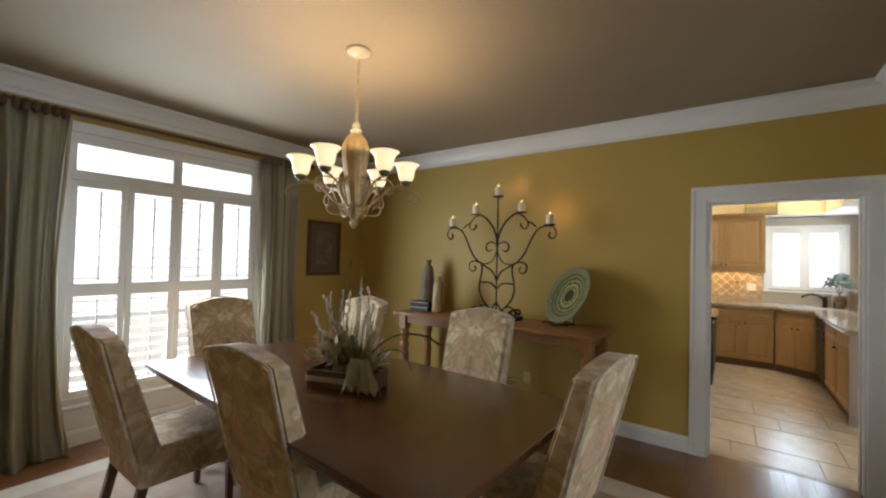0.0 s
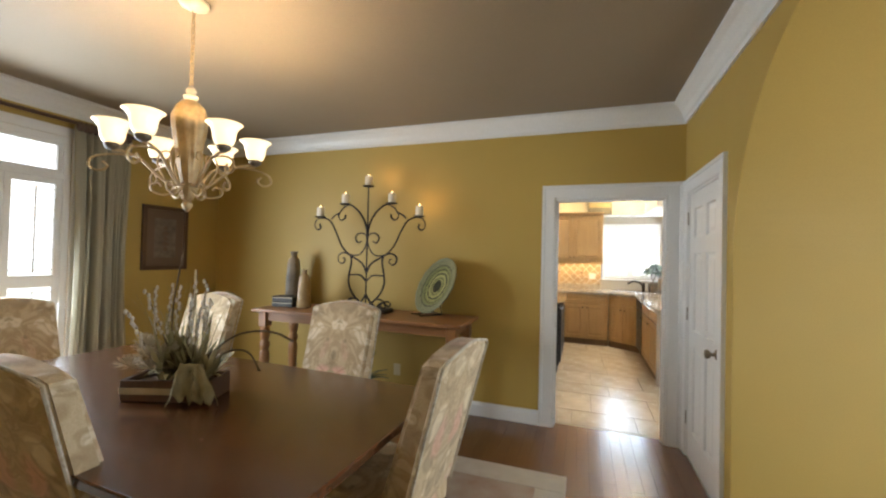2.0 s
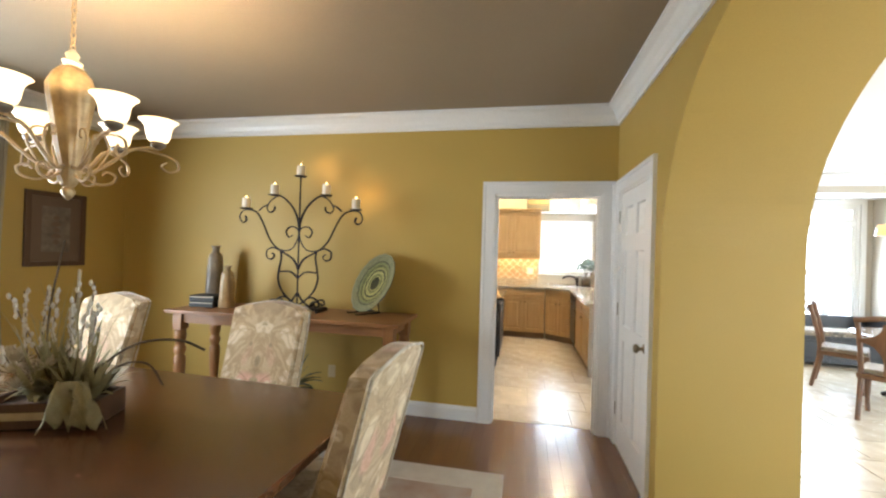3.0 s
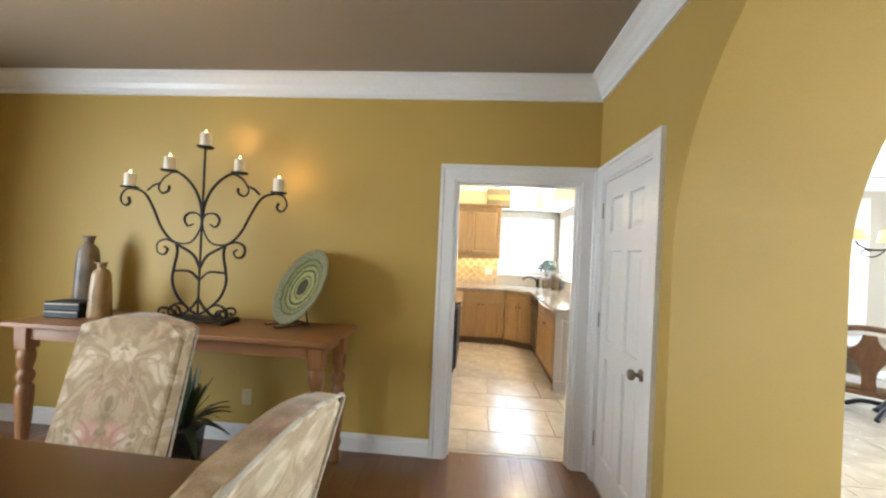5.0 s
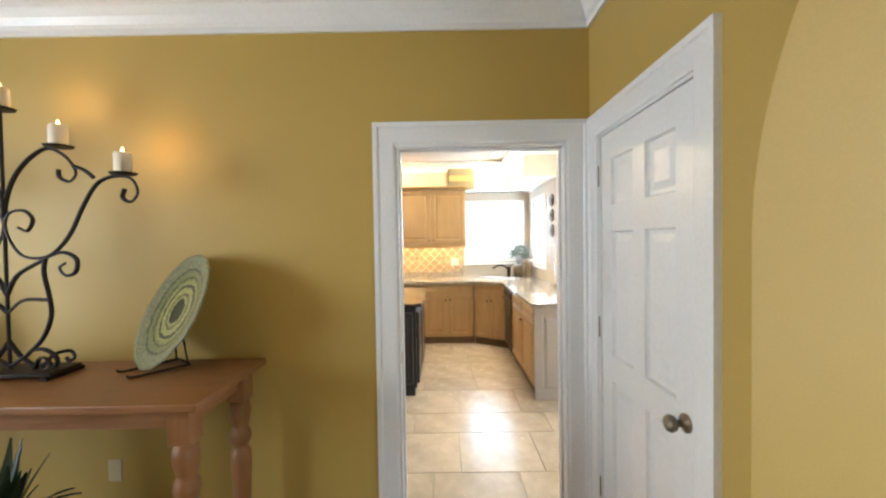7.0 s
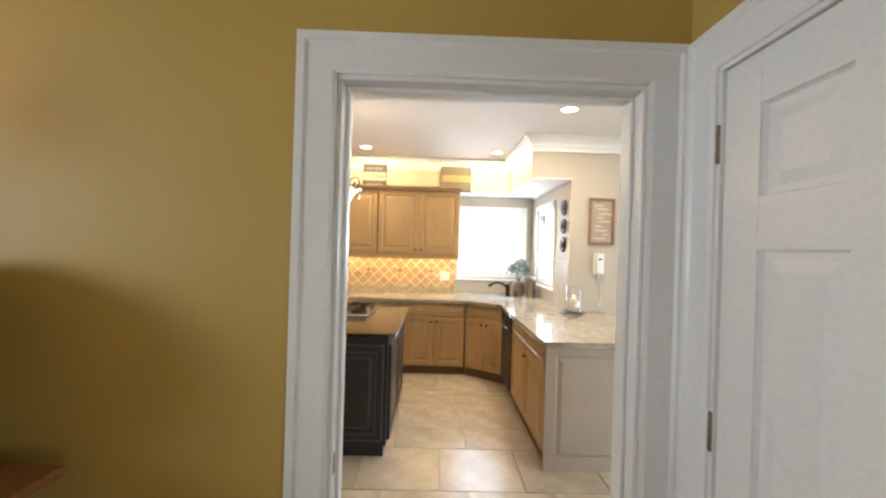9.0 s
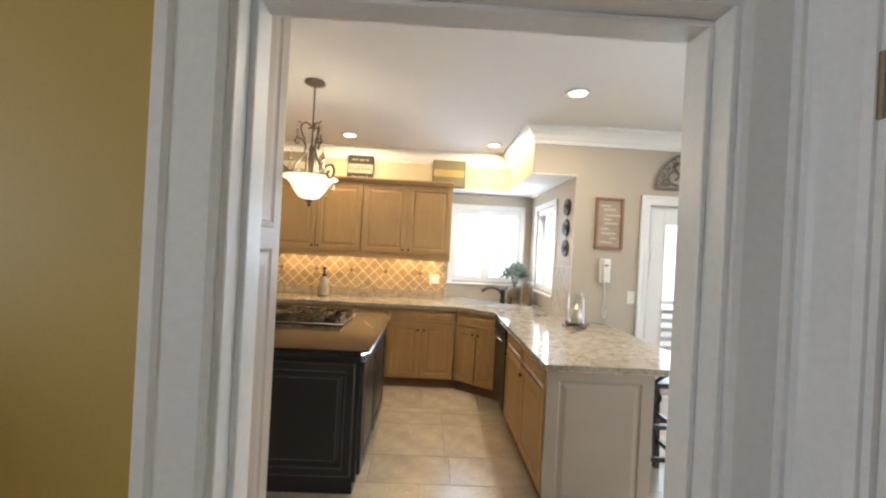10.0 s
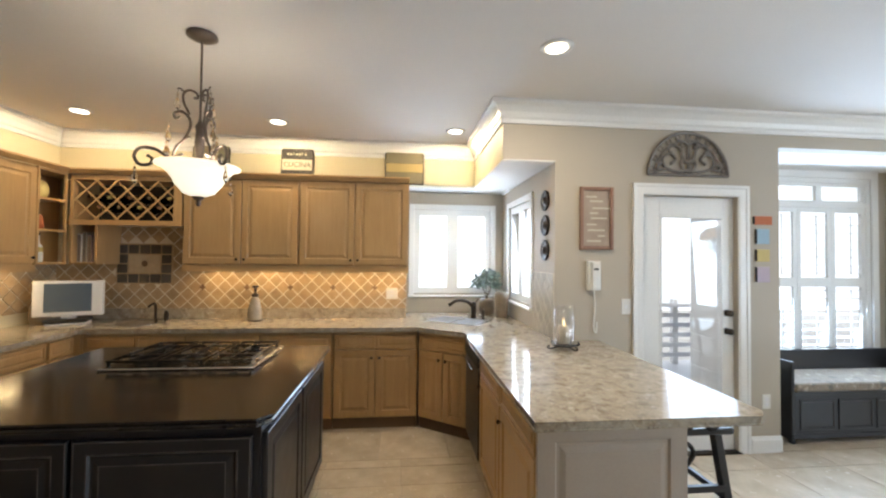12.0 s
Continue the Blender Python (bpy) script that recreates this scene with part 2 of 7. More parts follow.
def thin_glass(name, gloss=0.08):
    m, n, l, b = nodes_of(name)
    tr, gl, mx = n.new("ShaderNodeBsdfTransparent"), n.new("ShaderNodeBsdfGlossy"), n.new("ShaderNodeMixShader")
    gl.inputs["Roughness"].default_value = 0.02
    mx.inputs[0].default_value = gloss
    l.new(tr.outputs[0], mx.inputs[1])
    l.new(gl.outputs[0], mx.inputs[2])
    l.new(mx.outputs[0], n["Material Output"].inputs[0])
    return m


M["glass"] = thin_glass("clear_glass")
M["cream_enamel"] = plain("cream_enamel", (0.68, 0.61, 0.47), (0.52, 0.43, 0.30), 0.5, scale=14)
M["crystal"] = glass("cut_crystal", (0.98, 0.95, 0.88), 0.02)
M["wax"] = plain("ivory_wax", (0.85, 0.78, 0.64), (0.80, 0.72, 0.56), 0.5)
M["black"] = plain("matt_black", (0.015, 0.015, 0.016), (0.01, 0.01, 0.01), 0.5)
M["tan_gilt"] = plain("antique_gilt_wood", (0.62, 0.45, 0.23), (0.34, 0.22, 0.10), 0.4, 0.25, scale=14, bump=0.4, bscale=60)
M["shade"] = glowing("lit_frosted_shade", (1.0, 0.76, 0.42), 1.35)
M["bowl"] = glowing("lit_alabaster_bowl", (1.0, 0.88, 0.66), 1.5)
M["bulb"] = glowing("lit_bulb", (1.0, 0.86, 0.62), 9.0)
M["flame"] = glowing("candle_flame", (1.0, 0.66, 0.28), 7.0)
M["drape"] = plain("olive_silk_drape", (0.33, 0.30, 0.215), (0.25, 0.22, 0.15), 0.55, scale=2, bump=0.3, bscale=180, stretch=(1, 1, 0.2))
M["drape_edge"] = plain("cream_drape_edge", (0.42, 0.37, 0.25), (0.36, 0.31, 0.2), 0.6)
M["walnut"] = wood("dark_walnut", (0.045, 0.02, 0.01), (0.12, 0.06, 0.03), 0.4, axis=2)
M["paper"] = plain("aged_print", (0.22, 0.17, 0.13), (0.11, 0.085, 0.065), 0.8, scale=16)
M["mat_board"] = plain("brown_mat", (0.17, 0.11, 0.075), (0.14, 0.09, 0.06), 0.8)
M["vase"] = plain("crackled_stoneware", (0.27, 0.20, 0.13), (0.085, 0.068, 0.05), 0.38, scale=5, bump=0.5, bscale=26)
M["vase2"] = plain("amber_glass_vase", (0.40, 0.27, 0.13), (0.29, 0.19, 0.09), 0.25, scale=9, bump=0.3, bscale=20)
M["leaf"] = plain("dark_strap_leaf", (0.045, 0.075, 0.03), (0.025, 0.045, 0.018), 0.45, scale=9)
M["leaf2"] = plain("dried_green_leaf", (0.42, 0.37, 0.19), (0.22, 0.20, 0.095), 0.7, scale=9)
M["petal"] = plain("cream_silk_petal", (0.56, 0.47, 0.32), (0.38, 0.30, 0.19), 0.8, scale=14)
M["catkin"] = plain("grey_white_catkin", (0.66, 0.61, 0.52), (0.48, 0.44, 0.37), 0.9)
M["twig"] = plain("driftwood_twig", (0.13, 0.09, 0.055), (0.08, 0.055, 0.03), 0.8, scale=20)
M["burlap"] = plain("olive_burlap", (0.40, 0.36, 0.22), (0.28, 0.25, 0.14), 0.9, scale=18, bump=0.8, bscale=120)
M["pot"] = plain("black_ceramic", (0.02, 0.019, 0.017), (0.012, 0.011, 0.01), 0.26)
M["white_plastic"] = plain("white_plastic", (0.74, 0.73, 0.70), (0.70, 0.69, 0.66), 0.35, bump=0.03)
M["silver_plastic"] = plain("silver_plastic", (0.74, 0.74, 0.76), (0.70, 0.70, 0.72), 0.35)
M["screen"] = plain("grey_blue_screen", (0.10, 0.13, 0.17), (0.085, 0.11, 0.15), 0.12)
# deco tile colour, also the painted shade inside the corner sink
M["slate"] = plain("slate_tile_and_basin_shade", (0.085, 0.075, 0.062), (0.055, 0.048, 0.04), 0.4, rnd=0.3)
M["splash"] = plain("tumbled_marble_tile", (0.44, 0.32, 0.19), (0.31, 0.215, 0.12), 0.45, scale=12, bump=0.3, bscale=40, rnd=0.16)
M["splash_grout"] = plain("cream_grout", (0.74, 0.68, 0.55), (0.68, 0.61, 0.48), 0.9)
M["inset"] = plain("brown_inset_tile", (0.20, 0.115, 0.06), (0.14, 0.08, 0.04), 0.4, rnd=0.25)
M["rug"] = plain("faded_floral_rug", (0.46, 0.39, 0.32), (0.36, 0.24, 0.18), 0.95, scale=5, bump=0.8, bscale=240, dist=0.003)
M["rug_border"] = plain("ivory_rug_border", (0.58, 0.53, 0.46), (0.50, 0.44, 0.37), 0.95, scale=9, bump=0.8, bscale=240, dist=0.003)
M["sign_dark"] = plain("dark_sign_board", (0.05, 0.036, 0.028), (0.03, 0.022, 0.018), 0.6)
M["sign_cream"] = plain("cream_sign_band", (0.56, 0.50, 0.38), (0.5, 0.44, 0.33), 0.7)
M["sign_olive"] = plain("olive_sign_band", (0.24, 0.21, 0.13), (0.2, 0.17, 0.1), 0.7)
M["sign_gold"] = plain("gold_sign_band", (0.50, 0.38, 0.16), (0.44, 0.33, 0.13), 0.7)
M["print_tan"] = plain("faded_tan_print", (0.38, 0.30, 0.24), (0.27, 0.205, 0.16), 0.7, scale=7)
M["red_wood"] = wood("reddish_frame_wood", (0.17, 0.085, 0.055), (0.30, 0.17, 0.115), 0.45, axis=2)
M["cushion"] = tapestry("leafy_cushion", (0.20, 0.155, 0.115), [((0.05, 0.04, 0.033), 8.0, 0.24, 0.36), ((0.46, 0.40, 0.33), 11.0, 0.18, 0.26)], 9.0)
M["amber"] = glowing("amber_lamp_shade", (1.0, 0.62, 0.22), 0.7, (0.7, 0.45, 0.2))
M["oak_chair"] = wood("mid_brown_chair_wood", (0.09, 0.04, 0.02), (0.22, 0.11, 0.055), 0.35, axis=2)
M["orange"] = plain("orange_card", (0.55, 0.16, 0.06), None, 0.7)
M["blue_card"] = plain("pale_blue_card", (0.35, 0.5, 0.62), None, 0.7)
M["yellow_card"] = plain("yellow_card", (0.62, 0.5, 0.2), None, 0.7)
M["lilac_card"] = plain("lilac_card", (0.5, 0.42, 0.5), None, 0.7)
M["brick"] = plain("pale_brick", (0.5, 0.4, 0.34), (0.4, 0.31, 0.26), 0.9, scale=6)
M["grass"] = plain("pale_paving", (0.55, 0.53, 0.48), (0.45, 0.43, 0.38), 0.9, scale=2)


def plate_glaze():
    m, n, l, b = nodes_of("green_glazed_charger")
    v = coords(n, l)
    ln = n.new("ShaderNodeVectorMath")
    ln.operation = "LENGTH"
    l.new(v, ln.inputs[0])
    ad = n.new("ShaderNodeMath")
    ad.operation = "MULTIPLY_ADD"
    l.new(noise_tex(n, l, v, 42.0, 2), ad.inputs[0])
    ad.inputs[1].default_value = 0.026
    l.new(ln.outputs["Value"], ad.inputs[2])
    mr = n.new("ShaderNodeMapRange")
    mr.inputs["From Max"].default_value = 0.295
    l.new(ad.outputs[0], mr.inputs[0])
    pale, mid, dark = (0.42, 0.40, 0.16), (0.19, 0.20, 0.105), (0.012, 0.018, 0.008)
    olive, grey = (0.24, 0.25, 0.09), (0.24, 0.245, 0.145)
    col = ramp(n, l, mr.outputs[0], [(0.0, (0.05, 0.07, 0.045)), (0.16, dark), (0.25, dark), (0.27, pale), (0.32, olive), (0.34, dark), (0.37, pale), (0.45, pale), (0.47, dark), (0.51, dark), (0.53, pale), (0.60, olive), (0.63, dark), (0.66, olive), (0.74, mid), (0.77, dark), (0.80, grey), (1.0, grey)])
    col = mixed(n, l, 0.5, col, ramp(n, l, noise_tex(n, l, v, 75.0, 2), [(0.40, (0.22, 0.24, 0.2)), (0.56, (1, 1, 1))]), "MULTIPLY")
    l.new(col, b.inputs["Base Color"])
    b.inputs["Roughness"].default_value = 0.3
    bumped(n, l, b, noise_tex(n, l, v, 60.0, 2), 0.4, 0.002)
    return m


M["plate"] = plate_glaze()


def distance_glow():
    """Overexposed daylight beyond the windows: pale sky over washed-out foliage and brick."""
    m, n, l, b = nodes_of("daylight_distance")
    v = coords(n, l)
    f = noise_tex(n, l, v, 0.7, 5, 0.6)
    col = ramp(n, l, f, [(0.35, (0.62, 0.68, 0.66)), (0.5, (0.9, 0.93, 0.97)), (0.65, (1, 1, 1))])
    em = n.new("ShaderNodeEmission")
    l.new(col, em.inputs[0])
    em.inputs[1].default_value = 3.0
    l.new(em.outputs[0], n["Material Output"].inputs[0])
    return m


M["distance"] = distance_glow()
M["plaque_metal"] = plain("weathered_pewter", (0.22, 0.19, 0.165), (0.12, 0.10, 0.085), 0.5, 0.35, scale=18, bump=0.4, bscale=60)
M["pendant_metal"] = plain("brushed_bronze", (0.15, 0.12, 0.10), (0.08, 0.063, 0.05), 0.4, 0.6, scale=14, bump=0.3, bscale=60)
# cabinet maple darkened: the shade under the cabinets is in this colour
M["toe"] = plain("shaded_maple_kick", (0.16, 0.095, 0.05), (0.12, 0.07, 0.035), 0.6)
M["smoked_glass"] = plain("cloudy_glass", (0.46, 0.41, 0.33), (0.30, 0.26, 0.20), 0.12, scale=14, coat=0.4)
M["grey_leaf"] = plain("dusty_green_leaf", (0.13, 0.16, 0.12), (0.07, 0.09, 0.065), 0.5, scale=9)
M["hurricane"] = thin_glass("hurricane_glass", 0.22)
M["tan_plate"] = plain("ivory_cover_plate", (0.62, 0.52, 0.32), (0.58, 0.48, 0.29), 0.4, bump=0.03)
M["splash_cream"] = plain("cream_stone_tile", (0.50, 0.41, 0.28), (0.42, 0.33, 0.21), 0.45, scale=10, bump=0.3, bscale=40)
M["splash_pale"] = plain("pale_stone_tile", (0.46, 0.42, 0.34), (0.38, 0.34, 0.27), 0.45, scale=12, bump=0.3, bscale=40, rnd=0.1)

# ---- mesh helpers ----
def finish(bm, name, mat, smooth=False):
    me = bpy.data.meshes.new(name)
    bmesh.ops.recalc_face_normals(bm, faces=bm.faces)
    if smooth:
        for f in bm.faces:
            f.smooth = True
    bm.to_mesh(me)
    bm.free()
    me.materials.append(mat)
    return me


def part(name, bm, material, parent, label="", smooth=False):
    ob = new(name, finish(bm, name, material, smooth))
    ob.parent = parent
    return tagged(ob, label) if label else ob


def thing(name, m, label, category, group="", kind=""):
    ob = new(name)
    ob.empty_display_size = 0.1
    ob.matrix_world = m
    return tagged(ob, label, category, group, kind)


def solid(name, bm, material, label="", category="", group="", kind="", m=None, smooth=False):
    ob = new(name, finish(bm, name, material, smooth))
    if m is not None:
        ob.matrix_world = m
    return tagged(ob, label, category, group, kind)


def box(x0, x1, y0, y1, z0, z1, bevel=0.0, bm=None, seg=1):
    out = bm or bmesh.new()
    r = bmesh.ops.create_cube(out, size=1.0)
    vs = r["verts"]
    bmesh.ops.scale(out, vec=(x1 - x0, y1 - y0, z1 - z0), verts=vs)
    bmesh.ops.translate(out, vec=((x0 + x1) / 2, (y0 + y1) / 2, (z0 + z1) / 2), verts=vs)
    if bevel:
        es = {e for v in vs for e in v.link_edges}
        bmesh.ops.bevel(out, geom=list(es), offset=bevel, segments=seg, affect="EDGES", profile=0.6)
    return out


def slab(u, v, origin, uu, vv, depth, holes=()):
    """A wall sheet with openings: u and v are world axes, spans uu and vv, openings (u0, u1, v0, v1), thickness along u x v."""
    u, v, o = Vector(u), Vector(v), Vector(origin)
    w = u.cross(v).normalized() * depth
    us = sorted({*uu, *[h[0] for h in holes], *[h[1] for h in holes]})
    vs = sorted({*vv, *[h[2] for h in holes], *[h[3] for h in holes]})
    full = lambda a, b: 0 <= a < len(us) - 1 and 0 <= b < len(vs) - 1 and not any(
        h[0] <= (us[a] + us[a + 1]) / 2 <= h[1] and h[2] <= (vs[b] + vs[b + 1]) / 2 <= h[3] for h in holes)
    bm, seen = bmesh.new(), {}

    def vert(a, b, k):
        if (a, b, k) not in seen:
            seen[a, b, k] = bm.verts.new(o + u * us[a] + v * vs[b] + w * k)
        return seen[a, b, k]

    for a in range(len(us) - 1):
        for b in range(len(vs) - 1):
            if full(a, b):
                for k in (0, 1):
                    bm.faces.new([vert(a, b, k), vert(a + 1, b, k), vert(a + 1, b + 1, k), vert(a, b + 1, k)])
                for da, db, p, q in ((-1, 0, (a, b), (a, b + 1)), (1, 0, (a + 1, b), (a + 1, b + 1)), (0, -1, (a, b), (a + 1, b)), (0, 1, (a, b + 1), (a + 1, b + 1))):
                    if not full(a + da, b + db):
                        bm.faces.new([vert(*p, 0), vert(*q, 0), vert(*q, 1), vert(*p, 1)])
    return bm


def lathe(profile, seg=24, bm=None, at=(0, 0, 0)):
    """A turned body from (radius, height) pairs."""
    out = bm or bmesh.new()
    rings = []
    for r, z in profile:
        rings.append([out.verts.new((at[0] + r * math.cos(a), at[1] + r * math.sin(a), at[2] + z)) for a in (2 * math.pi * k / seg for k in range(seg))])
    for p, q in zip(rings, rings[1:]):
        for k in range(seg):
            out.faces.new([p[k], p[(k + 1) % seg], q[(k + 1) % seg], q[k]])
    out.faces.new(list(reversed(rings[0])))
    out.faces.new(rings[-1])
    return out


def sweep(points, radius, seg=8, bm=None, flat=1.0):
    """A rod along points; radius may be a list; flat squeezes it sideways."""
    out = bm or bmesh.new()
    pts = [Vector(p) for p in points]
    rad = radius if isinstance(radius, (list, tuple)) else [radius] * len(pts)
    rings, ref = [], None
    for i, p in enumerate(pts):
        d = (pts[min(i + 1, len(pts) - 1)] - pts[max(i - 1, 0)]).normalized()
        if ref is None:
            ref = d.orthogonal().normalized()
        ref = (ref - d * ref.dot(d)).normalized()
        s = d.cross(ref)
        rings.append([out.verts.new(p + (ref * math.cos(a) + s * math.sin(a) * flat) * rad[i]) for a in (2 * math.pi * k / seg for k in range(seg))])
    for p, q in zip(rings, rings[1:]):
        for k in range(seg):
            out.faces.new([p[k], p[(k + 1) % seg], q[(k + 1) % seg], q[k]])
    out.faces.new(list(reversed(rings[0])))
    out.faces.new(rings[-1])
    return out


def spline(knots, n=10):
    """A smooth line through the knots (Catmull-Rom)."""
    k = [Vector(p) for p in knots]
    k = [2 * k[0] - k[1], *k, 2 * k[-1] - k[-2]]
    out = []
    for a, b, c, d in zip(k, k[1:], k[2:], k[3:]):
        for i in range(n):
            t = i / n
            out.append(0.5 * ((2 * b) + (c - a) * t + (2 * a - 5 * b + 4 * c - d) * t * t + (3 * b - a - 3 * c + d) * t ** 3))
    return [*out, k[-2]]


def prism(outline, depth, axis="y", bm=None):
    """An outline in the plane across axis, pulled out along axis from 0 to depth."""
    out = bm or bmesh.new()
    put = {"y": lambda a, b, d: (a, d, b), "x": lambda a, b, d: (d, a, b), "z": lambda a, b, d: (a, b, d)}[axis]
    f = [out.verts.new(put(a, b, 0)) for a, b in outline]
    g = [out.verts.new(put(a, b, depth)) for a, b in outline]
    out.faces.new(f)
    out.faces.new(list(reversed(g)))
    for k in range(len(f)):
        j = (k + 1) % len(f)
        out.faces.new([f[k], f[j], g[j], g[k]])
    return out


def panel(w, h, rings, t=0.02, arch=0.0):
    """A door front lying in x (0..w), z (0..h), facing -y; rings are (inset, height of the surface)."""
    bm = bmesh.new()

    def ring(i, y):
        return [bm.verts.new((x, y, z)) for x, z in ((i, i), (w - i, i), (w - i, h - i), (i, h - i))]

    back = ring(0, t)
    prev = back
    first = ring(0, 0)
    for cur in [first, *[ring(i, -d) for i, d in rings]]:
        for k in range(4):
            bm.faces.new([prev[k], prev[(k + 1) % 4], cur[(k + 1) % 4], cur[k]])
        prev = cur
    bm.faces.new(prev)
    bm.faces.new(list(reversed(back)))
    return bm


RAISED = [(0.003, 0.003), (0.055, 0.003), (0.062, -0.006), (0.072, -0.006), (0.095, 0.002)]
DRAWER = [(0.003, 0.003), (0.022, 0.003), (0.027, -0.004), (0.034, -0.004), (0.045, 0.002)]


def crown(z0=2.62, z1=2.78, out=0.11):
    """The profile of a crown moulding, as (out, z)."""
    return [(0.0, z0), (0.016, z0), (0.016, z0 + 0.03), (0.03, z0 + 0.045), (0.045, z0 + 0.08), (0.075, z0 + 0.115), (0.09, z0 + 0.125), (out, z0 + 0.135), (out, z1 - 0.002), (0.0, z1 - 0.002)]


def moulding(a, b, normal, prof, m0=0.0, m1=0.0):
    """A profile of (out, z) carried from a to b on a wall; m0, m1: how far the ends run on per metre of out (mitres)."""
    a, b, nn = Vector(a), Vector(b), Vector(normal)
    d = (b - a).normalized()
    bm = bmesh.new()
    p = [bm.verts.new(a + nn * o + Vector((0, 0, z)) - d * m0 * o) for o, z in prof]
    q = [bm.verts.new(b + nn * o + Vector((0, 0, z)) + d * m1 * o) for o, z in prof]
    for k in range(len(p)):
        j = (k + 1) % len(p)
        bm.faces.new([p[k], p[j], q[j], q[k]])
    bm.faces.new(p)
    bm.faces.new(list(reversed(q)))
    return bm

# ---- the setting ----

# floors: boards and tiles lie on these beds
solid("floor_dining", box(-5.15, 0.0, -4.85, -0.0, -0.06, -0.012), M["floorwood"], "dark oak floor bed of the dining room", "floor", kind="structure")
solid("floor_kitchen", box(-4.0, 6.6, 0.0, 5.0, -0.06, -0.008), M["grout"], "grout bed under the kitchen tiles", "floor", kind="structure")
solid("floor_breakfast", box(0.0, 6.6, -4.85, 0.0, -0.06, -0.008), M["grout"], "grout bed under the breakfast room tiles", "floor", kind="structure")

# walls
solid("wall_north", slab((1, 0, 0), (0, 0, 1), (0, 0.065, 0), (-5.15, 0.0), (0, H), 0.065, [(-1.02, -0.125, 0, 2.035)]), M["ochre"], "ochre painted dining room wall with a doorway", "wall", kind="structure")
solid("wall_north_back", slab((1, 0, 0), (0, 0, 1), (0, 0.13, 0), (-5.15, 0.0), (0, H), 0.063, [(-1.02, -0.125, 0, 2.035)]), M["taupe"], "taupe kitchen face of the doorway wall", "wall", kind="structure")
solid("wall_west", slab((0, 1, 0), (0, 0, 1), (-5.15, 0, 0), (-4.85, 0.0), (0, H), 0.15, [(-3.08, -1.5, 0.32, 2.44)]), M["ochre"], "ochre painted wall with the large shuttered window", "wall", kind="structure")
solid("wall_south", slab((1, 0, 0), (0, 0, 1), (0, -4.85, 0), (-5.15, 6.6), (0, H), 0.12, [(1.2, 3.4, 0.05, 2.2)]), M["ochre"], "ochre painted wall with the entrance glazing", "wall", kind="structure")


def arch_wall():
    """Wall at x 0 to 0.72 with a round-headed passage; the closet sits in its thickness."""
    y1, r, zs, n = -1.1, 1.09, 1.52, 56
    yc = y1 - r
    curve = [(yc + r * math.cos(a), zs + r * math.sin(a)) for a in (math.pi * k / n for k in range(n + 1))]
    bm = bmesh.new()
    for x in (0.0, 0.72):
        lo = [bm.verts.new((x, y, z)) for y, z in curve]
        hi = [bm.verts.new((x, y, H)) for y, z in curve]
        for k in range(n):
            bm.faces.new([lo[k], lo[k + 1], hi[k + 1], hi[k]])
        if x == 0.0:
            first = lo
        else:
            for k in range(n):
                bm.faces.new([first[k], first[k + 1], lo[k + 1], lo[k]])
    box(0.0, 0.72, -4.85, yc - r, 0, H, bm=bm)
    # closet front: leaves the door opening
    for b in ((0.0, 0.12, -1.1, -0.885, 0, H), (0.0, 0.12, -0.885, -0.125, 2.035, H), (0.0, 0.12, -0.125, 0.0, 0, H), (0.12, 0.60, -1.1, -1.0, 0, H), (0.60, 0.72, -1.1, 0.13, 0, H), (0.0, 0.60, 0.0, 0.13, 0, H)):
        box(*b, bm=bm)
    return bm


solid("wall_east", arch_wall(), M["ochre"], "ochre painted wall with a deep round-headed passage", "wall", kind="structure")
solid("wall_kitchen_west", box(-4.0, -3.88, 0.13, 5.0, 0, H), M["cream_wall"], "cream kitchen wall beyond the cabinets", "wall", kind="structure")
solid("wall_kitchen_north", box(-3.88, -0.45, 4.35, 4.47, 0, H), M["cream_wall"], "cream kitchen wall behind the range of cabinets", "wall", kind="structure")
solid("header_sink", box(-0.45, 0.28, 4.35, 4.47, 2.34, H), M["cream_wall"], "cream header over the sink bay", "wall", kind="structure")
solid("header_return", box(0.28, 0.70, 3.112, 4.47, 2.34, H), M["cream_wall"], "cream return of the header beside the sink bay", "wall", kind="structure")
solid("header_face", box(0.28, 0.70, 3.1, 3.1115, 2.34, H), M["taupe"], "taupe face of the header return", "wall", kind="structure")
solid("bay_ceiling", box(-0.45, 0.70, 4.47, 4.87, 2.34, 2.46), M["ceil_white"], "white ceiling of the sink bay", "ceiling", kind="structure")
solid("bay_soffit", box(0.281, 0.70, 3.102, 4.465, 2.33, 2.3395), M["ceil_white"], "white painted soffit over the sink", "ceiling", kind="structure")
solid("wall_bay_west", box(-0.57, -0.45, 4.47, 4.87, 0, 2.34), M["taupe"], "taupe side wall of the sink bay", "wall", kind="structure")
solid("wall_bay_north", slab((1, 0, 0), (0, 0, 1), (0, 4.87, 0), (-0.45, 0.70), (0, 2.33), 0.12, [(-0.36, 0.545, 1.15, 2.13)]), M["taupe"], "taupe wall with the sink window", "wall", kind="structure")
solid("wall_bay_east", slab((0, 1, 0), (0, 0, 1), (0.70, 0, 0), (3.22, 4.87), (0, 2.33), 0.12, [(3.68, 4.46, 1.13, 2.12)]), M["taupe"], "taupe wall with the side window", "wall", kind="structure")
solid("wall_back_door", slab((1, 0, 0), (0, 0, 1), (0, 3.22, 0), (0.70, 2.63), (0, H), 0.12, [(1.43, 2.255, 0, 2.09)]), M["taupe"], "taupe wall with the glazed back door", "wall", kind="structure")
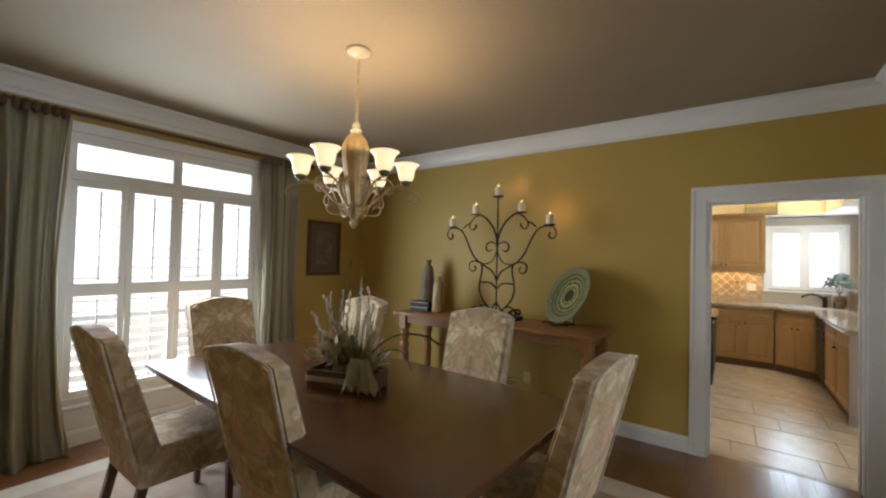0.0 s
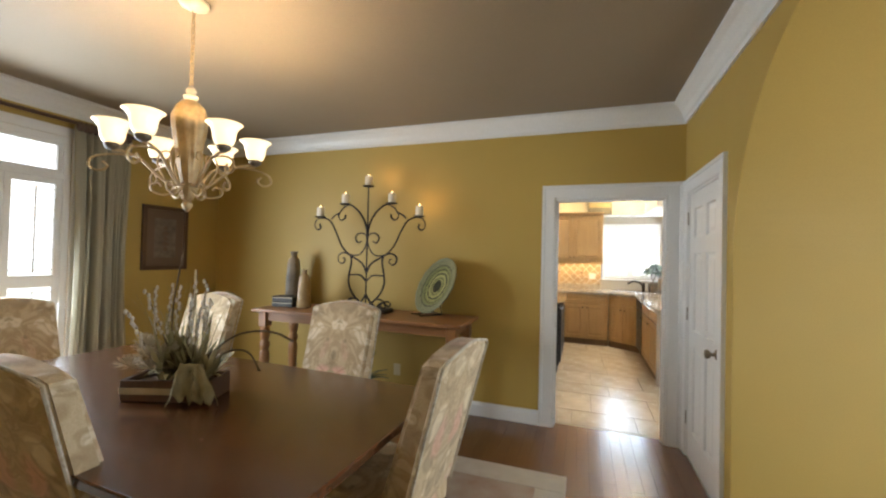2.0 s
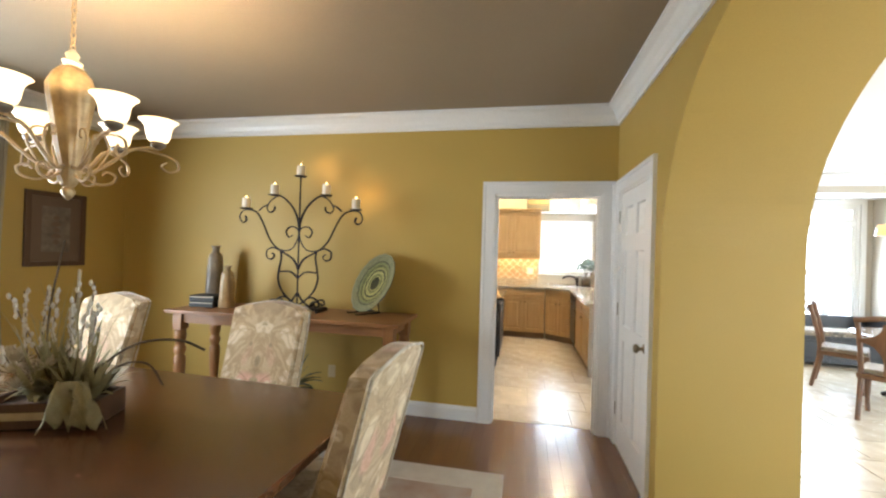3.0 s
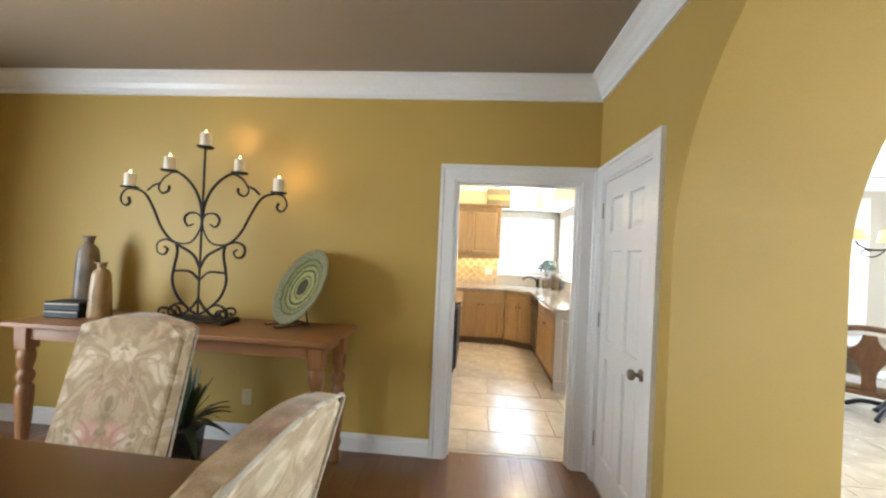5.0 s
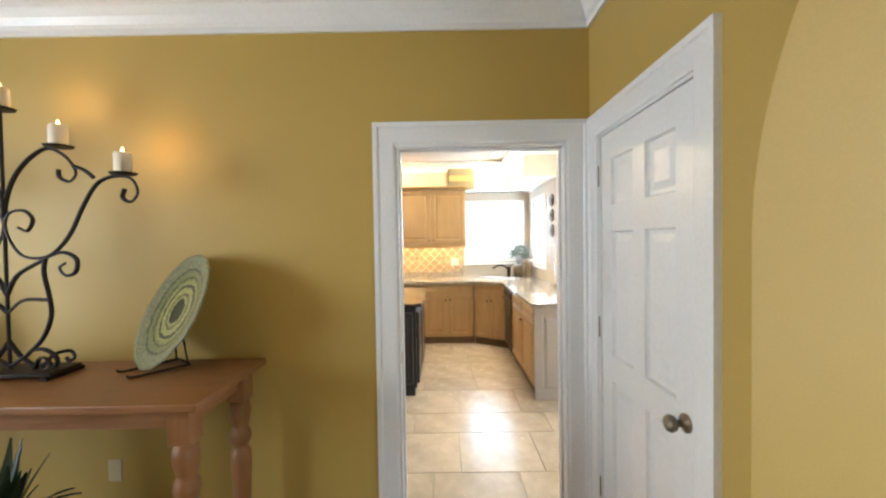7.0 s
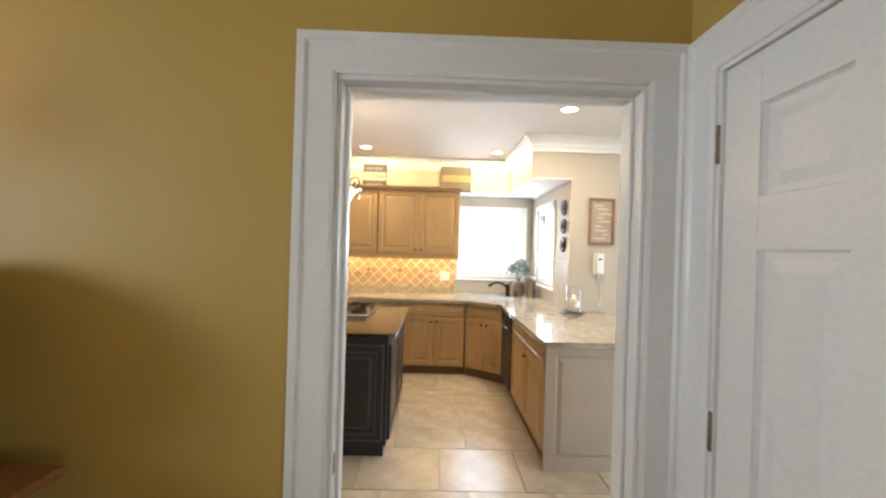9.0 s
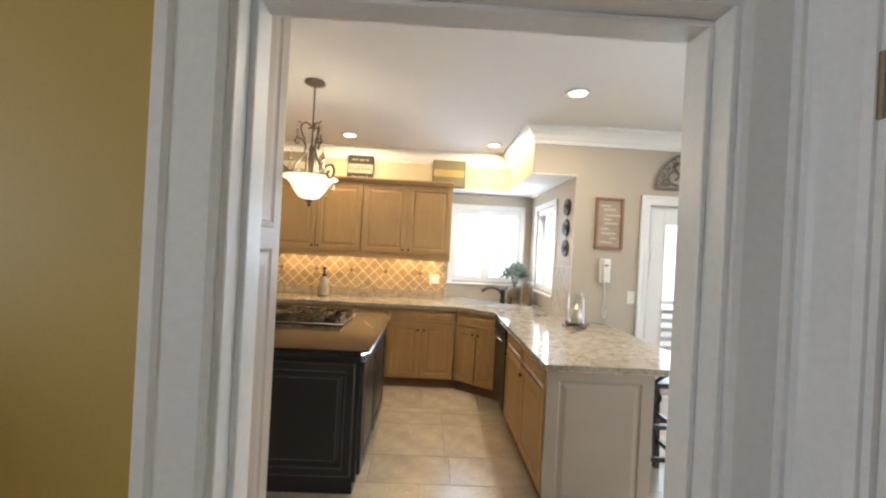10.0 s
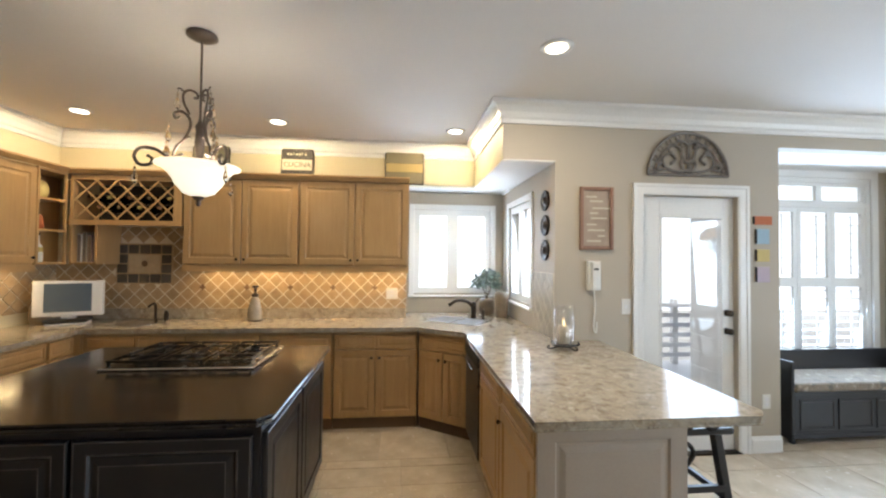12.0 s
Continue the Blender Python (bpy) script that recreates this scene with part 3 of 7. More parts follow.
solid("wall_alcove_head", box(2.63, 4.60, 3.1, 3.22, 2.515, H), M["taupe"], "taupe head over the window alcove", "wall", kind="structure")
solid("alcove_ceiling", box(2.63, 4.60, 3.22, 3.83, 2.515, 2.6), M["ceil_white"], "white alcove ceiling", "ceiling", kind="structure")
solid("wall_alcove_west", box(2.51, 2.63, 3.22, 3.95, 0, 2.6), M["taupe"], "taupe alcove side", "wall", kind="structure")
solid("wall_alcove_east", box(4.60, 4.72, 3.22, 3.95, 0, 2.6), M["taupe"], "taupe alcove side", "wall", kind="structure")
solid("wall_alcove_north", slab((1, 0, 0), (0, 0, 1), (0, 3.95, 0), (2.63, 4.60), (0, 2.6), 0.12, [(2.75, 4.44, 0.55, 2.44)]), M["taupe"], "taupe wall around the alcove windows", "wall", kind="structure")
solid("wall_breakfast_north", box(4.60, 6.6, 3.1, 3.22, 0, H), M["taupe"], "taupe breakfast room wall", "wall", kind="structure")
solid("wall_breakfast_east", slab((0, 1, 0), (0, 0, 1), (6.48, 0, 0), (-4.85, 3.1), (0, H), 0.12, [(-3.9, -0.5, 0.4, 2.5)]), M["taupe"], "taupe breakfast room wall with a wide opening", "wall", kind="structure")

# ceilings
solid("ceiling_dining", box(-5.15, 0.0, -4.85, 0.0, H, H + 0.1), M["ceil_brown"], "taupe painted dining room ceiling", "ceiling", kind="structure")
solid("ceiling_kitchen", box(-4.0, 6.6, 0.0, 5.0, H, H + 0.1), M["ceil_white"], "white kitchen ceiling", "ceiling", kind="structure")
solid("ceiling_breakfast", box(0.0, 6.6, -4.85, 0.0, H, H + 0.1), M["ceil_white"], "white breakfast room ceiling", "ceiling", kind="structure")

# mouldings
CROWN = crown()
for a, b, nn in (((-5, 0, 0), (0, 0, 0), (0, -1, 0)), ((0, 0, 0), (0, -4.85, 0), (-1, 0, 0)), ((-5, -4.85, 0), (-5, 0, 0), (1, 0, 0)), ((0, -4.85, 0), (-5, -4.85, 0), (0, 1, 0))):
    solid("trim_crown", moulding(a, b, nn, CROWN, -1, -1), M["trim"], "white crown moulding under the ceiling", "crown moulding", "dining crown moulding", "structure")
for a, b, nn, p, q in (((-3.88, 4.35, 0), (0.28, 4.35, 0), (0, -1, 0), -1, -1), ((0.28, 4.35, 0), (0.28, 3.1, 0), (-1, 0, 0), -1, 1), ((0.28, 3.1, 0), (6.48, 3.1, 0), (0, -1, 0), 1, -1), ((-3.88, 0.13, 0), (-3.88, 4.35, 0), (1, 0, 0), -1, -1)):
    solid("trim_crown", moulding(a, b, nn, CROWN, p, q), M["trim"], "white crown moulding round the kitchen", "crown moulding", "kitchen crown moulding", "structure")
BASE = [(0, 0), (0.016, 0), (0.016, 0.10), (0.010, 0.115), (0.006, 0.13), (0, 0.13)]
for a, b, nn in (((-5, 0, 0), (-1.137, 0, 0), (0, -1, 0)), ((-5, -4.85, 0), (-5, -0.02, 0), (1, 0, 0)), ((2.36, 3.1, 0), (2.63, 3.1, 0), (0, -1, 0)), ((4.6, 3.1, 0), (6.48, 3.1, 0), (0, -1, 0)), ((1.05, 3.1, 0), (1.33, 3.1, 0), (0, -1, 0))):
    solid("baseboard", moulding(a, b, nn, BASE), M["trim"], "white painted baseboard", "baseboard", kind="structure")

# ---- dining room ----
def casing(w, h, cw, m, label):
    """A door surround: two legs and a head with a stepped profile, standing on the wall face at y = 0 and facing -y."""
    ob = thing("door_casing", m, label, "door casing", kind="structure")
    prof = [(0.0, 0.0), (0.0, 0.012), (0.012, 0.017), (cw - 0.03, 0.017), (cw - 0.022, 0.024), (cw, 0.024), (cw, 0.0)]

    def run(pts, name):
        bm = bmesh.new()
        rows = [[bm.verts.new((p[0] + u[0] * o, -d, p[1] + u[1] * o)) for o, d in prof] for p, u in pts]
        for k in range(len(prof)):
            j = (k + 1) % len(prof)
            bm.faces.new([rows[0][k], rows[0][j], rows[1][j], rows[1][k]])
        for r in rows:
            bm.faces.new(r)
        part(name, bm, M["trim"], ob)

    run((((0, 0), (-1, 0)), ((0, h), (-1, 1))), "casing_leg")
    run((((w, 0), (1, 0)), ((w, h), (1, 1))), "casing_leg")
    run((((0, h), (-1, 1)), ((w, h), (1, 1))), "casing_head")
    return ob


casing(0.895, 2.035, 0.113, pose(-1.02, -0.0, 0), "white stepped door casing round the kitchen doorway")
jamb = thing("door_jamb", pose(-1.02, 0, 0), "white painted jamb lining of the kitchen doorway", "door jamb", kind="structure")
for nm, b in (("jamb_side", (-0.0, 0.014, -0.004, 0.134, 0, 2.02)), ("jamb_side", (0.881, 0.895, -0.004, 0.134, 0, 2.02)), ("jamb_head", (0, 0.895, -0.004, 0.134, 2.0205, 2.035)),
              ("door_stop", (0.014, 0.026, 0.045, 0.085, 0, 2.008)), ("door_stop", (0.869, 0.881, 0.045, 0.085, 0, 2.008)), ("door_stop", (0.014, 0.881, 0.045, 0.085, 2.0085, 2.020))):
    part(nm, box(*b, bevel=0.002), M["trim"], jamb)
part("strike_plate", box(0.014, 0.0155, 0.008, 0.036, 0.88, 0.94), M["steel"], jamb, "steel strike plate")
casing(0.76, 2.035, 0.108, pose(0.0, -0.125, 0, 0, 0, -90), "white door casing round the closet door")


def six_panel_door(w, h, m, name, label, mat):
    ob = thing(name, m, label, "door", kind="structure")
    st, ml = 0.11, 0.10
    rails = [(0.0, 0.22), (0.86, 0.12), (1.56, 0.12), (h - 0.12, 0.12)]
    t = 0.035
    part("stile", box(0, st, 0, t, 0, h), mat, ob)
    part("stile", box(w - st, w, 0, t, 0, h), mat, ob)
    for z, rh in rails:
        part("rail", box(st + 0.0005, w - st - 0.0005, 0.0005, t, z, z + rh), mat, ob)
    for (z, rh), (z2, _) in zip(rails, rails[1:]):
        part("muntin", box(w / 2 - ml / 2, w / 2 + ml / 2, 0.0007, t, z + rh, z2), mat, ob)
        for x0 in (st, w / 2 + ml / 2):
            ww = w / 2 - ml / 2 - st
            p = panel(ww, z2 - z - rh, [(0.006, -0.010), (0.022, -0.010), (0.05, -0.003)], 0.02)
            bmesh.ops.translate(p, vec=(x0, 0.006, z + rh), verts=p.verts)
            part("panel", p, mat, ob)
    return ob


cj = thing("door_jamb", pose(0, 0, 0), "white painted jamb lining of the closet door", "door jamb", kind="structure")
for nm, b in (("jamb_side", (-0.004, 0.10, -0.137, -0.125, 0, 2.022)), ("jamb_side", (-0.004, 0.10, -0.885, -0.873, 0, 2.022)), ("jamb_head", (-0.004, 0.10, -0.885, -0.125, 2.0225, 2.035))):
    part(nm, box(*b), M["trim"], cj)
closet = six_panel_door(0.732, 2.016, pose(0.006, -0.139, 0.004, 0, 0, -90), "door_closet", "white six-panel closet door, shut", M["trim"])
for z in (0.29, 1.09, 1.83):
    hb = box(-0.028, -0.010, -0.010, 0.0, z - 0.047, z + 0.047)
    lathe([(0.006, z - 0.05), (0.006, z + 0.05)], 8, hb, (-0.010, -0.010, 0))
    part("hinge", hb, M["hinge"], closet, "antique nickel hinge")
kn = lathe([(0.031, 0.0), (0.031, 0.006), (0.012, 0.010), (0.011, 0.032), (0.024, 0.040), (0.029, 0.052), (0.024, 0.064), (0.0, 0.068)], 20)
bmesh.ops.rotate(kn, matrix=Matrix.Rotation(radians(90), 3, "X"), verts=kn.verts)
bmesh.ops.translate(kn, vec=(0.68, 0.0, 0.925), verts=kn.verts)
part("door_knob", kn, M["hinge"], closet, "antique nickel round knob", True)


def dining_table(m):
    ob = thing("dining_table", m, "dark polished wooden dining table on the rug", "table")
    L, W, z = 2.49, 1.26, 0.765
    top = box(-L / 2, L / 2, -W / 2, W / 2, z - 0.038, z, 0.008, seg=3)
    part("tabletop", top, M["dark_wood"], ob)
    part("apron", box(-L / 2 + 0.10, L / 2 - 0.10, -W / 2 + 0.10, -W / 2 + 0.125, z - 0.13, z - 0.039), M["dark_wood"], ob)
    part("apron", box(-L / 2 + 0.10, L / 2 - 0.10, W / 2 - 0.125, W / 2 - 0.10, z - 0.13, z - 0.039), M["dark_wood"], ob)
    for s in (-1, 1):
        part("apron", box(s * (L / 2 - 0.1125) - 0.0125, s * (L / 2 - 0.1125) + 0.0125, -W / 2 + 0.126, W / 2 - 0.126, z - 0.13, z - 0.039), M["dark_wood"], ob)
        part("pedestal", lathe([(0.10, 0.17), (0.085, 0.2), (0.05, 0.25), (0.055, 0.3), (0.09, 0.38), (0.10, 0.46), (0.08, 0.55), (0.06, 0.6), (0.09, 0.63), (0.11, z - 0.039)], 20, at=(s * 0.75, 0, 0)), M["dark_wood"], ob, smooth=True)
        for a in (45, 135, 225, 315):
            d = Vector((math.cos(radians(a)), math.sin(radians(a)), 0))
            pts = spline([Vector((s * 0.75, 0, 0.2)) + d * 0.06, Vector((s * 0.75, 0, 0.21)) + d * 0.2, Vector((s * 0.75, 0, 0.1)) + d * 0.36, Vector((s * 0.75, 0, 0.022)) + d * 0.46], 5)
            part("foot", sweep(pts, 0.022, 8), M["dark_wood"], ob)
    return ob


dining_table(pose(-2.755, -2.235, 0.012, 0, 0, -2.5))


def rounded_outline(w, h, hump, n=14):
    """Camel-backed chair back in x, z from z = 0."""
    pts = [(-w / 2, 0), (w / 2, 0)]
    for k in range(n + 1):
        u = 1 - 2 * k / n
        z = h - hump + hump * (math.cos(u * math.pi * 0.9) * 0.5 + 0.5) - (0.014 * max(0, abs(u) - 0.88) / 0.12)
        pts.append((u * w / 2, z))
    return pts


def dining_chair(m):
    """Fully upholstered side chair facing +y, back to -y."""
    ob = thing("dining_chair", m, "tall dining chair upholstered in faded floral tapestry", "chair", "chairs round the dining table")
    w, back_h = 0.52, 1.13
    bm = prism(rounded_outline(w, back_h - 0.40, 0.04), 0.10, "y")
    bmesh.ops.bevel(bm, geom=[e for e in bm.edges if abs((e.verts[0].co - e.verts[1].co).y) < 0.01], offset=0.018, segments=3, affect="EDGES")
    for v in bm.verts:
        k = v.co.z / (back_h - 0.4)
        v.co.y = v.co.y * (1.35 - 0.45 * k) - 0.26 - 0.19 * k ** 1.6
        v.co.x *= 0.94 + 0.06 * k
        v.co.z += 0.40
    part("backrest", bm, M["fabric"], ob)
    # welt along the back's rear edge
    o = [(x * (0.94 + 0.06 * (z / 0.73)) , -0.258 - 0.19 * max(0, z / 0.73) ** 1.6, z + 0.40) for x, z in rounded_outline(w, back_h - 0.40, 0.04)[1:]] + [(-w / 2 * 0.94, -0.258, 0.40)]
    part("piping", sweep(o, 0.006, 6), M["fabric_piping"], ob, "pale piped welt")
    s = box(-0.25, 0.25, -0.25, 0.27, 0.30, 0.50, 0.035, seg=3)
    for v in s.verts:
        if v.co.z > 0.42:
            v.co.z += 0.02 * max(0, 1 - (v.co.x / 0.25) ** 2) * max(0, 1 - (v.co.y / 0.27) ** 2)
        v.co.x *= 1 + 0.05 * v.co.y / 0.27
    part("seat", s, M["fabric"], ob)
    for x in (-0.21, 0.21):
        lg = box(-0.022, 0.022, -0.022, 0.022, 0, 0.31, 0.004)
        for v in lg.verts:
            v.co.x *= 0.7 + 0.3 * v.co.z / 0.31
            v.co.y *= 0.7 + 0.3 * v.co.z / 0.31
        bmesh.ops.translate(lg, vec=(x, 0.22, 0), verts=lg.verts)
        part("leg", lg, M["dark_wood"], ob, "dark tapered leg")
        lg = box(-0.022, 0.022, -0.022, 0.022, 0, 0.31, 0.004)
        for v in lg.verts:
            v.co.y -= 0.07 * (1 - v.co.z / 0.31)
        bmesh.ops.translate(lg, vec=(x, -0.22, 0), verts=lg.verts)
        part("leg", lg, M["dark_wood"], ob, "dark raked leg")
    return ob


chair = dining_chair(pose(-2.55, -2.56, 0.012, 0, 0, 2))
for x, y, r in ((-3.5, -2.82, 0), (-2.42, -1.53, 181), (-3.68, -1.56, 178), (-4.06, -2.15, -92), (-1.66, -2.03, 85)):
    copy_thing(chair, pose(x, y, 0.012, 0, 0, r))


def turned_leg(h, sq=0.088):
    """Heavy turned leg with a square block on top."""
    prof = [(0.030, 0), (0.036, 0.02), (0.028, 0.06), (0.022, 0.09), (0.034, 0.12), (0.036, 0.14), (0.026, 0.165), (0.030, 0.19), (0.036, 0.32), (0.042, 0.46), (0.041, 0.52), (0.030, 0.535), (0.030, 0.55), (0.040, 0.565), (0.044, 0.59), (0.038, 0.62), (0.028, 0.63), (0.034, 0.65), (0.040, 0.68), (0.044, 0.715), (0.036, h - 0.145)]
    bm = lathe([(r * 1.13, z) for r, z in prof], 20)
    for f in bm.faces:
        f.smooth = True
    return box(-sq / 2, sq / 2, -sq / 2, sq / 2, h - 0.145, h, 0.004, bm)


def console(m):
    ob = thing("console_table", m, "long honey pine console table against the ochre wall", "table")
    L, D, h = 2.11, 0.58, 0.945
    part("tabletop", box(-L / 2, L / 2, -D, 0, h - 0.03, h, 0.006, seg=2), M["pine"], ob)
    part("apron", box(-L / 2 + 0.14, L / 2 - 0.14, -D + 0.065, -D + 0.09, h - 0.115, h - 0.031), M["pine"], ob)
    part("apron", box(-L / 2 + 0.14, L / 2 - 0.14, -0.10, -0.075, h - 0.115, h - 0.031), M["pine"], ob)
    for x in (-L / 2 + 0.095, L / 2 - 0.095):
        part("apron", box(x - 0.0125, x + 0.0125, -D + 0.13, -0.13, h - 0.115, h - 0.031), M["pine"], ob)
        for y in (-0.085, -D + 0.085):
            b = turned_leg(h - 0.031)
            bmesh.ops.translate(b, vec=(x, y, 0), verts=b.verts)
            part("leg", b, M["pine_z"], ob, "turned pine leg")
    return ob


console(pose(-2.742, -0.075, 0.0))

# ---- kitchen ----
def base_cabinet(w, m, doors, drawers, label, mats, h=0.885, d=0.58, toe=0.10, name="base_cabinet", group="base cabinets"):
    """Cabinet in x 0..w, front at y = 0 facing -y, body behind; drawers in a row over doors."""
    body, front = mats
    ob = thing(name, m, label, "cabinet", group)
    part("body", box(0, w, 0.021, d, toe, h), body, ob)
    # kick board painted darker to carry the shade below the doors
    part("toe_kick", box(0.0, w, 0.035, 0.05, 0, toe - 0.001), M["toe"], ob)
    zd = h - 0.02
    if drawers:
        dw = (w - 0.01 * (drawers + 1)) / drawers
        for k in range(drawers):
            p = panel(dw, 0.13, DRAWER)
            bmesh.ops.translate(p, vec=(0.01 + k * (dw + 0.01), 0, h - 0.155), verts=p.verts)
            dr = part("drawer_front", p, front, ob)
        zd = h - 0.165
    dw = (w - 0.01 * (doors + 1)) / doors
    for k in range(doors):
        p = panel(dw, zd - toe - 0.015, RAISED)
        x0 = 0.01 + k * (dw + 0.01)
        bmesh.ops.translate(p, vec=(x0, 0, toe + 0.012), verts=p.verts)
        door = part("door", p, front, ob)
        kx = x0 + (dw - 0.03 if k % 2 == 0 and doors > 1 else 0.03)
        kb = lathe([(0.007, 0), (0.005, 0.01), (0.013, 0.018), (0.013, 0.024), (0.006, 0.028)], 10)
        bmesh.ops.rotate(kb, matrix=Matrix.Rotation(radians(90), 3, "X"), verts=kb.verts)
        bmesh.ops.translate(kb, vec=(kx, -0.001, zd - 0.07), verts=kb.verts)
        part("knob", kb, M["bronze"], door, "dark bronze knob", True)
    return ob


def wall_cabinet(w, m, doors, label, mats, z0=1.47, z1=2.30, d=0.33, group="wall cabinets"):
    body, front = mats
    ob = thing("wall_cabinet", m, label, "cabinet", group)
    part("body", box(0, w, 0.021, d, z0, z1), body, ob)
    dw = (w - 0.008 * (doors + 1)) / doors
    for k in range(doors):
        p = panel(dw, z1 - z0 - 0.03, RAISED)
        x0 = 0.008 + k * (dw + 0.008)
        bmesh.ops.translate(p, vec=(x0, 0, z0 + 0.015), verts=p.verts)
        door = part("door", p, front, ob)
        kx = x0 + (dw - 0.03 if k % 2 == 0 else 0.03)
        kb = lathe([(0.007, 0), (0.005, 0.01), (0.013, 0.018), (0.013, 0.024), (0.006, 0.028)], 10)
        bmesh.ops.rotate(kb, matrix=Matrix.Rotation(radians(90), 3, "X"), verts=kb.verts)
        bmesh.ops.translate(kb, vec=(kx, -0.001, z0 + 0.06), verts=kb.verts)
        part("knob", kb, M["bronze"], door, "dark bronze knob", True)
    return ob


MAPLE = (M["maple"], M["maple"])
for x0, w, nd in ((-3.20, 0.84, 2), (-2.355, 0.62, 2), (-1.73, 0.62, 2), (-1.105, 0.76, 2)):
    base_cabinet(w, pose(x0, 3.77, 0), nd, nd if w > 0.7 else 1, "honey maple base cabinet with raised-panel doors", MAPLE)
base_cabinet(0.53, pose(-0.34, 3.77, 0, 0, 0, -36), 2, 1, "honey maple corner sink cabinet set at an angle", MAPLE, d=0.45)
# left run
base_cabinet(0.87, pose(-3.24, 2.62, 0, 0, 0, 90), 2, 1, "honey maple base cabinet with raised-panel doors", MAPLE)
nc = base_cabinet(0.25, pose(-3.24, 3.495, 0, 0, 0, 90), 1, 1, "narrow honey maple base cabinet in the corner", MAPLE)
part("corner_filler", box(0.251, 0.30, -0.045, 0.03, 0.10, 0.885), M["maple"], nc)
# peninsula, fronts towards -x
base_cabinet(0.62, pose(0.075, 2.315, 0, 0, 0, -90), 1, 1, "honey maple peninsula cabinet with drawer over door", MAPLE, d=0.63)
base_cabinet(0.60, pose(0.075, 2.915, 0, 0, 0, -90), 1, 1, "honey maple peninsula cabinet with drawer over door", MAPLE, d=0.63)
wall_cabinet(1.055, pose(-2.545, 4.02, 0), 2, "honey maple wall cabinet with raised-panel doors", MAPLE)
wall_cabinet(1.05, pose(-1.485, 4.02, 0), 2, "honey maple wall cabinet with raised-panel doors", MAPLE)


def rubbed_line(w, h, i, y, t=0.0045):
    """Thin worn line round a door front at an inset i, 1 mm proud."""
    bm = bmesh.new()
    for b in ((i, w - i, i, i + t), (i, w - i, h - i - t, h - i), (i, i + t, i + t, h - i - t), (w - i - t, w - i, i + t, h - i - t)):
        box(b[0], b[1], -y - 0.001, -y + 0.0005, b[2], b[3], bm=bm)
    return bm


def island(m):
    ob = thing("kitchen_island", m, "black rubbed-paint kitchen island with raised panels", "kitchen island")
    L, D, h = 1.42, 1.18, 0.885
    part("body", box(-L, 0, 0, D, 0.09, h), M["black_paint"], ob)
    part("plinth", box(-L + 0.02, -0.02, 0.02, D - 0.02, 0, 0.0895, 0.004), M["black_paint"], ob)
    w = (L - 0.04) / 2
    for k in range(2):
        p = panel(w - 0.02, 0.70, RAISED)
        bmesh.ops.translate(p, vec=(-L + 0.02 + k * w + 0.01, -0.021, 0.13), verts=p.verts)
        dr = part("door", p, M["black_paint"], ob)
        for i, y in LINES:
            e = rubbed_line(w - 0.02, 0.70, i, y)
            bmesh.ops.translate(e, vec=(-L + 0.02 + k * w + 0.01, -0.021, 0.13), verts=e.verts)
            part("worn_edge", e, M["rub_edge"], dr, "grey-brown worn edge")
    for k in range(2):
        p = panel(D / 2 - 0.03, 0.70, RAISED)
        bmesh.ops.rotate(p, matrix=Matrix.Rotation(radians(90), 3, "Z"), verts=p.verts)
        bmesh.ops.translate(p, vec=(0.021, 0.015 + k * (D / 2), 0.13), verts=p.verts)
        dr = part("door", p, M["black_paint"], ob)
        for i, y in LINES:
            e = rubbed_line(D / 2 - 0.03, 0.70, i, y)
            bmesh.ops.rotate(e, matrix=Matrix.Rotation(radians(90), 3, "Z"), verts=e.verts)
            bmesh.ops.translate(e, vec=(0.021, 0.015 + k * (D / 2), 0.13), verts=e.verts)
            part("worn_edge", e, M["rub_edge"], dr, "grey-brown worn edge")
    return ob


LINES = ((0.003, 0.003), (0.050, 0.003), (0.096, 0.002))
island(pose(-1.055, 1.79, 0))


def slab_part(outline, z0, z1, mat, parent, bevel=0.008):
    bm = prism(outline, z1 - z0, "z")
    bmesh.ops.translate(bm, vec=(0, 0, z0), verts=bm.verts)
    bmesh.ops.bevel(bm, geom=[e for e in bm.edges if abs(e.verts[0].co.z - e.verts[1].co.z) < 1e-4], offset=bevel, segments=3, affect="EDGES")
    return part("stone_slab", bm, mat, parent)


iw = thing("island_worktop", pose(0, 0, 0), "polished black granite worktop on the island", "worktop")
slab_part([(-2.50, 1.72), (-1.05, 1.72), (-1.010, 1.76), (-1.010, 3.01), (-2.50, 3.01)], 0.892, 0.926, M["black_stone"], iw, 0.014)
slab_part([(-2.49, 1.738), (-1.065, 1.738), (-1.03, 1.775), (-1.03, 2.99), (-2.49, 2.99)], 0.886, 0.8915, M["black_stone"], iw, 0.002)
gw = thing("granite_worktop", pose(0, 0, 0), "speckled cream granite worktop along the cabinets", "worktop")
slab_part([(-3.875, 2.4), (-3.21, 2.4), (-3.21, 3.74), (-0.46, 3.74), (-0.46, 4.345), (-3.875, 4.345)], 0.886, 0.926, M["granite"], gw, 0.006)
slab_part([(-0.459, 3.74), (-0.34, 3.74), (0.05, 3.46), (0.05, 3.28), (0.69, 3.28), (0.69, 4.745), (-0.445, 4.745), (-0.445, 4.345), (-0.459, 4.345)], 0.886, 0.926, M["granite"], gw, 0.006)
slab_part([(0.042, 1.595), (1.0, 1.595), (1.045, 1.64), (1.045, 3.095), (0.69, 3.095), (0.69, 3.279), (0.042, 3.279)], 0.886, 0.926, M["granite"], gw, 0.006)
pn = thing("peninsula_end", pose(0.075, 1.67, 0), "taupe glazed end panel of the peninsula", "cabinet panel")
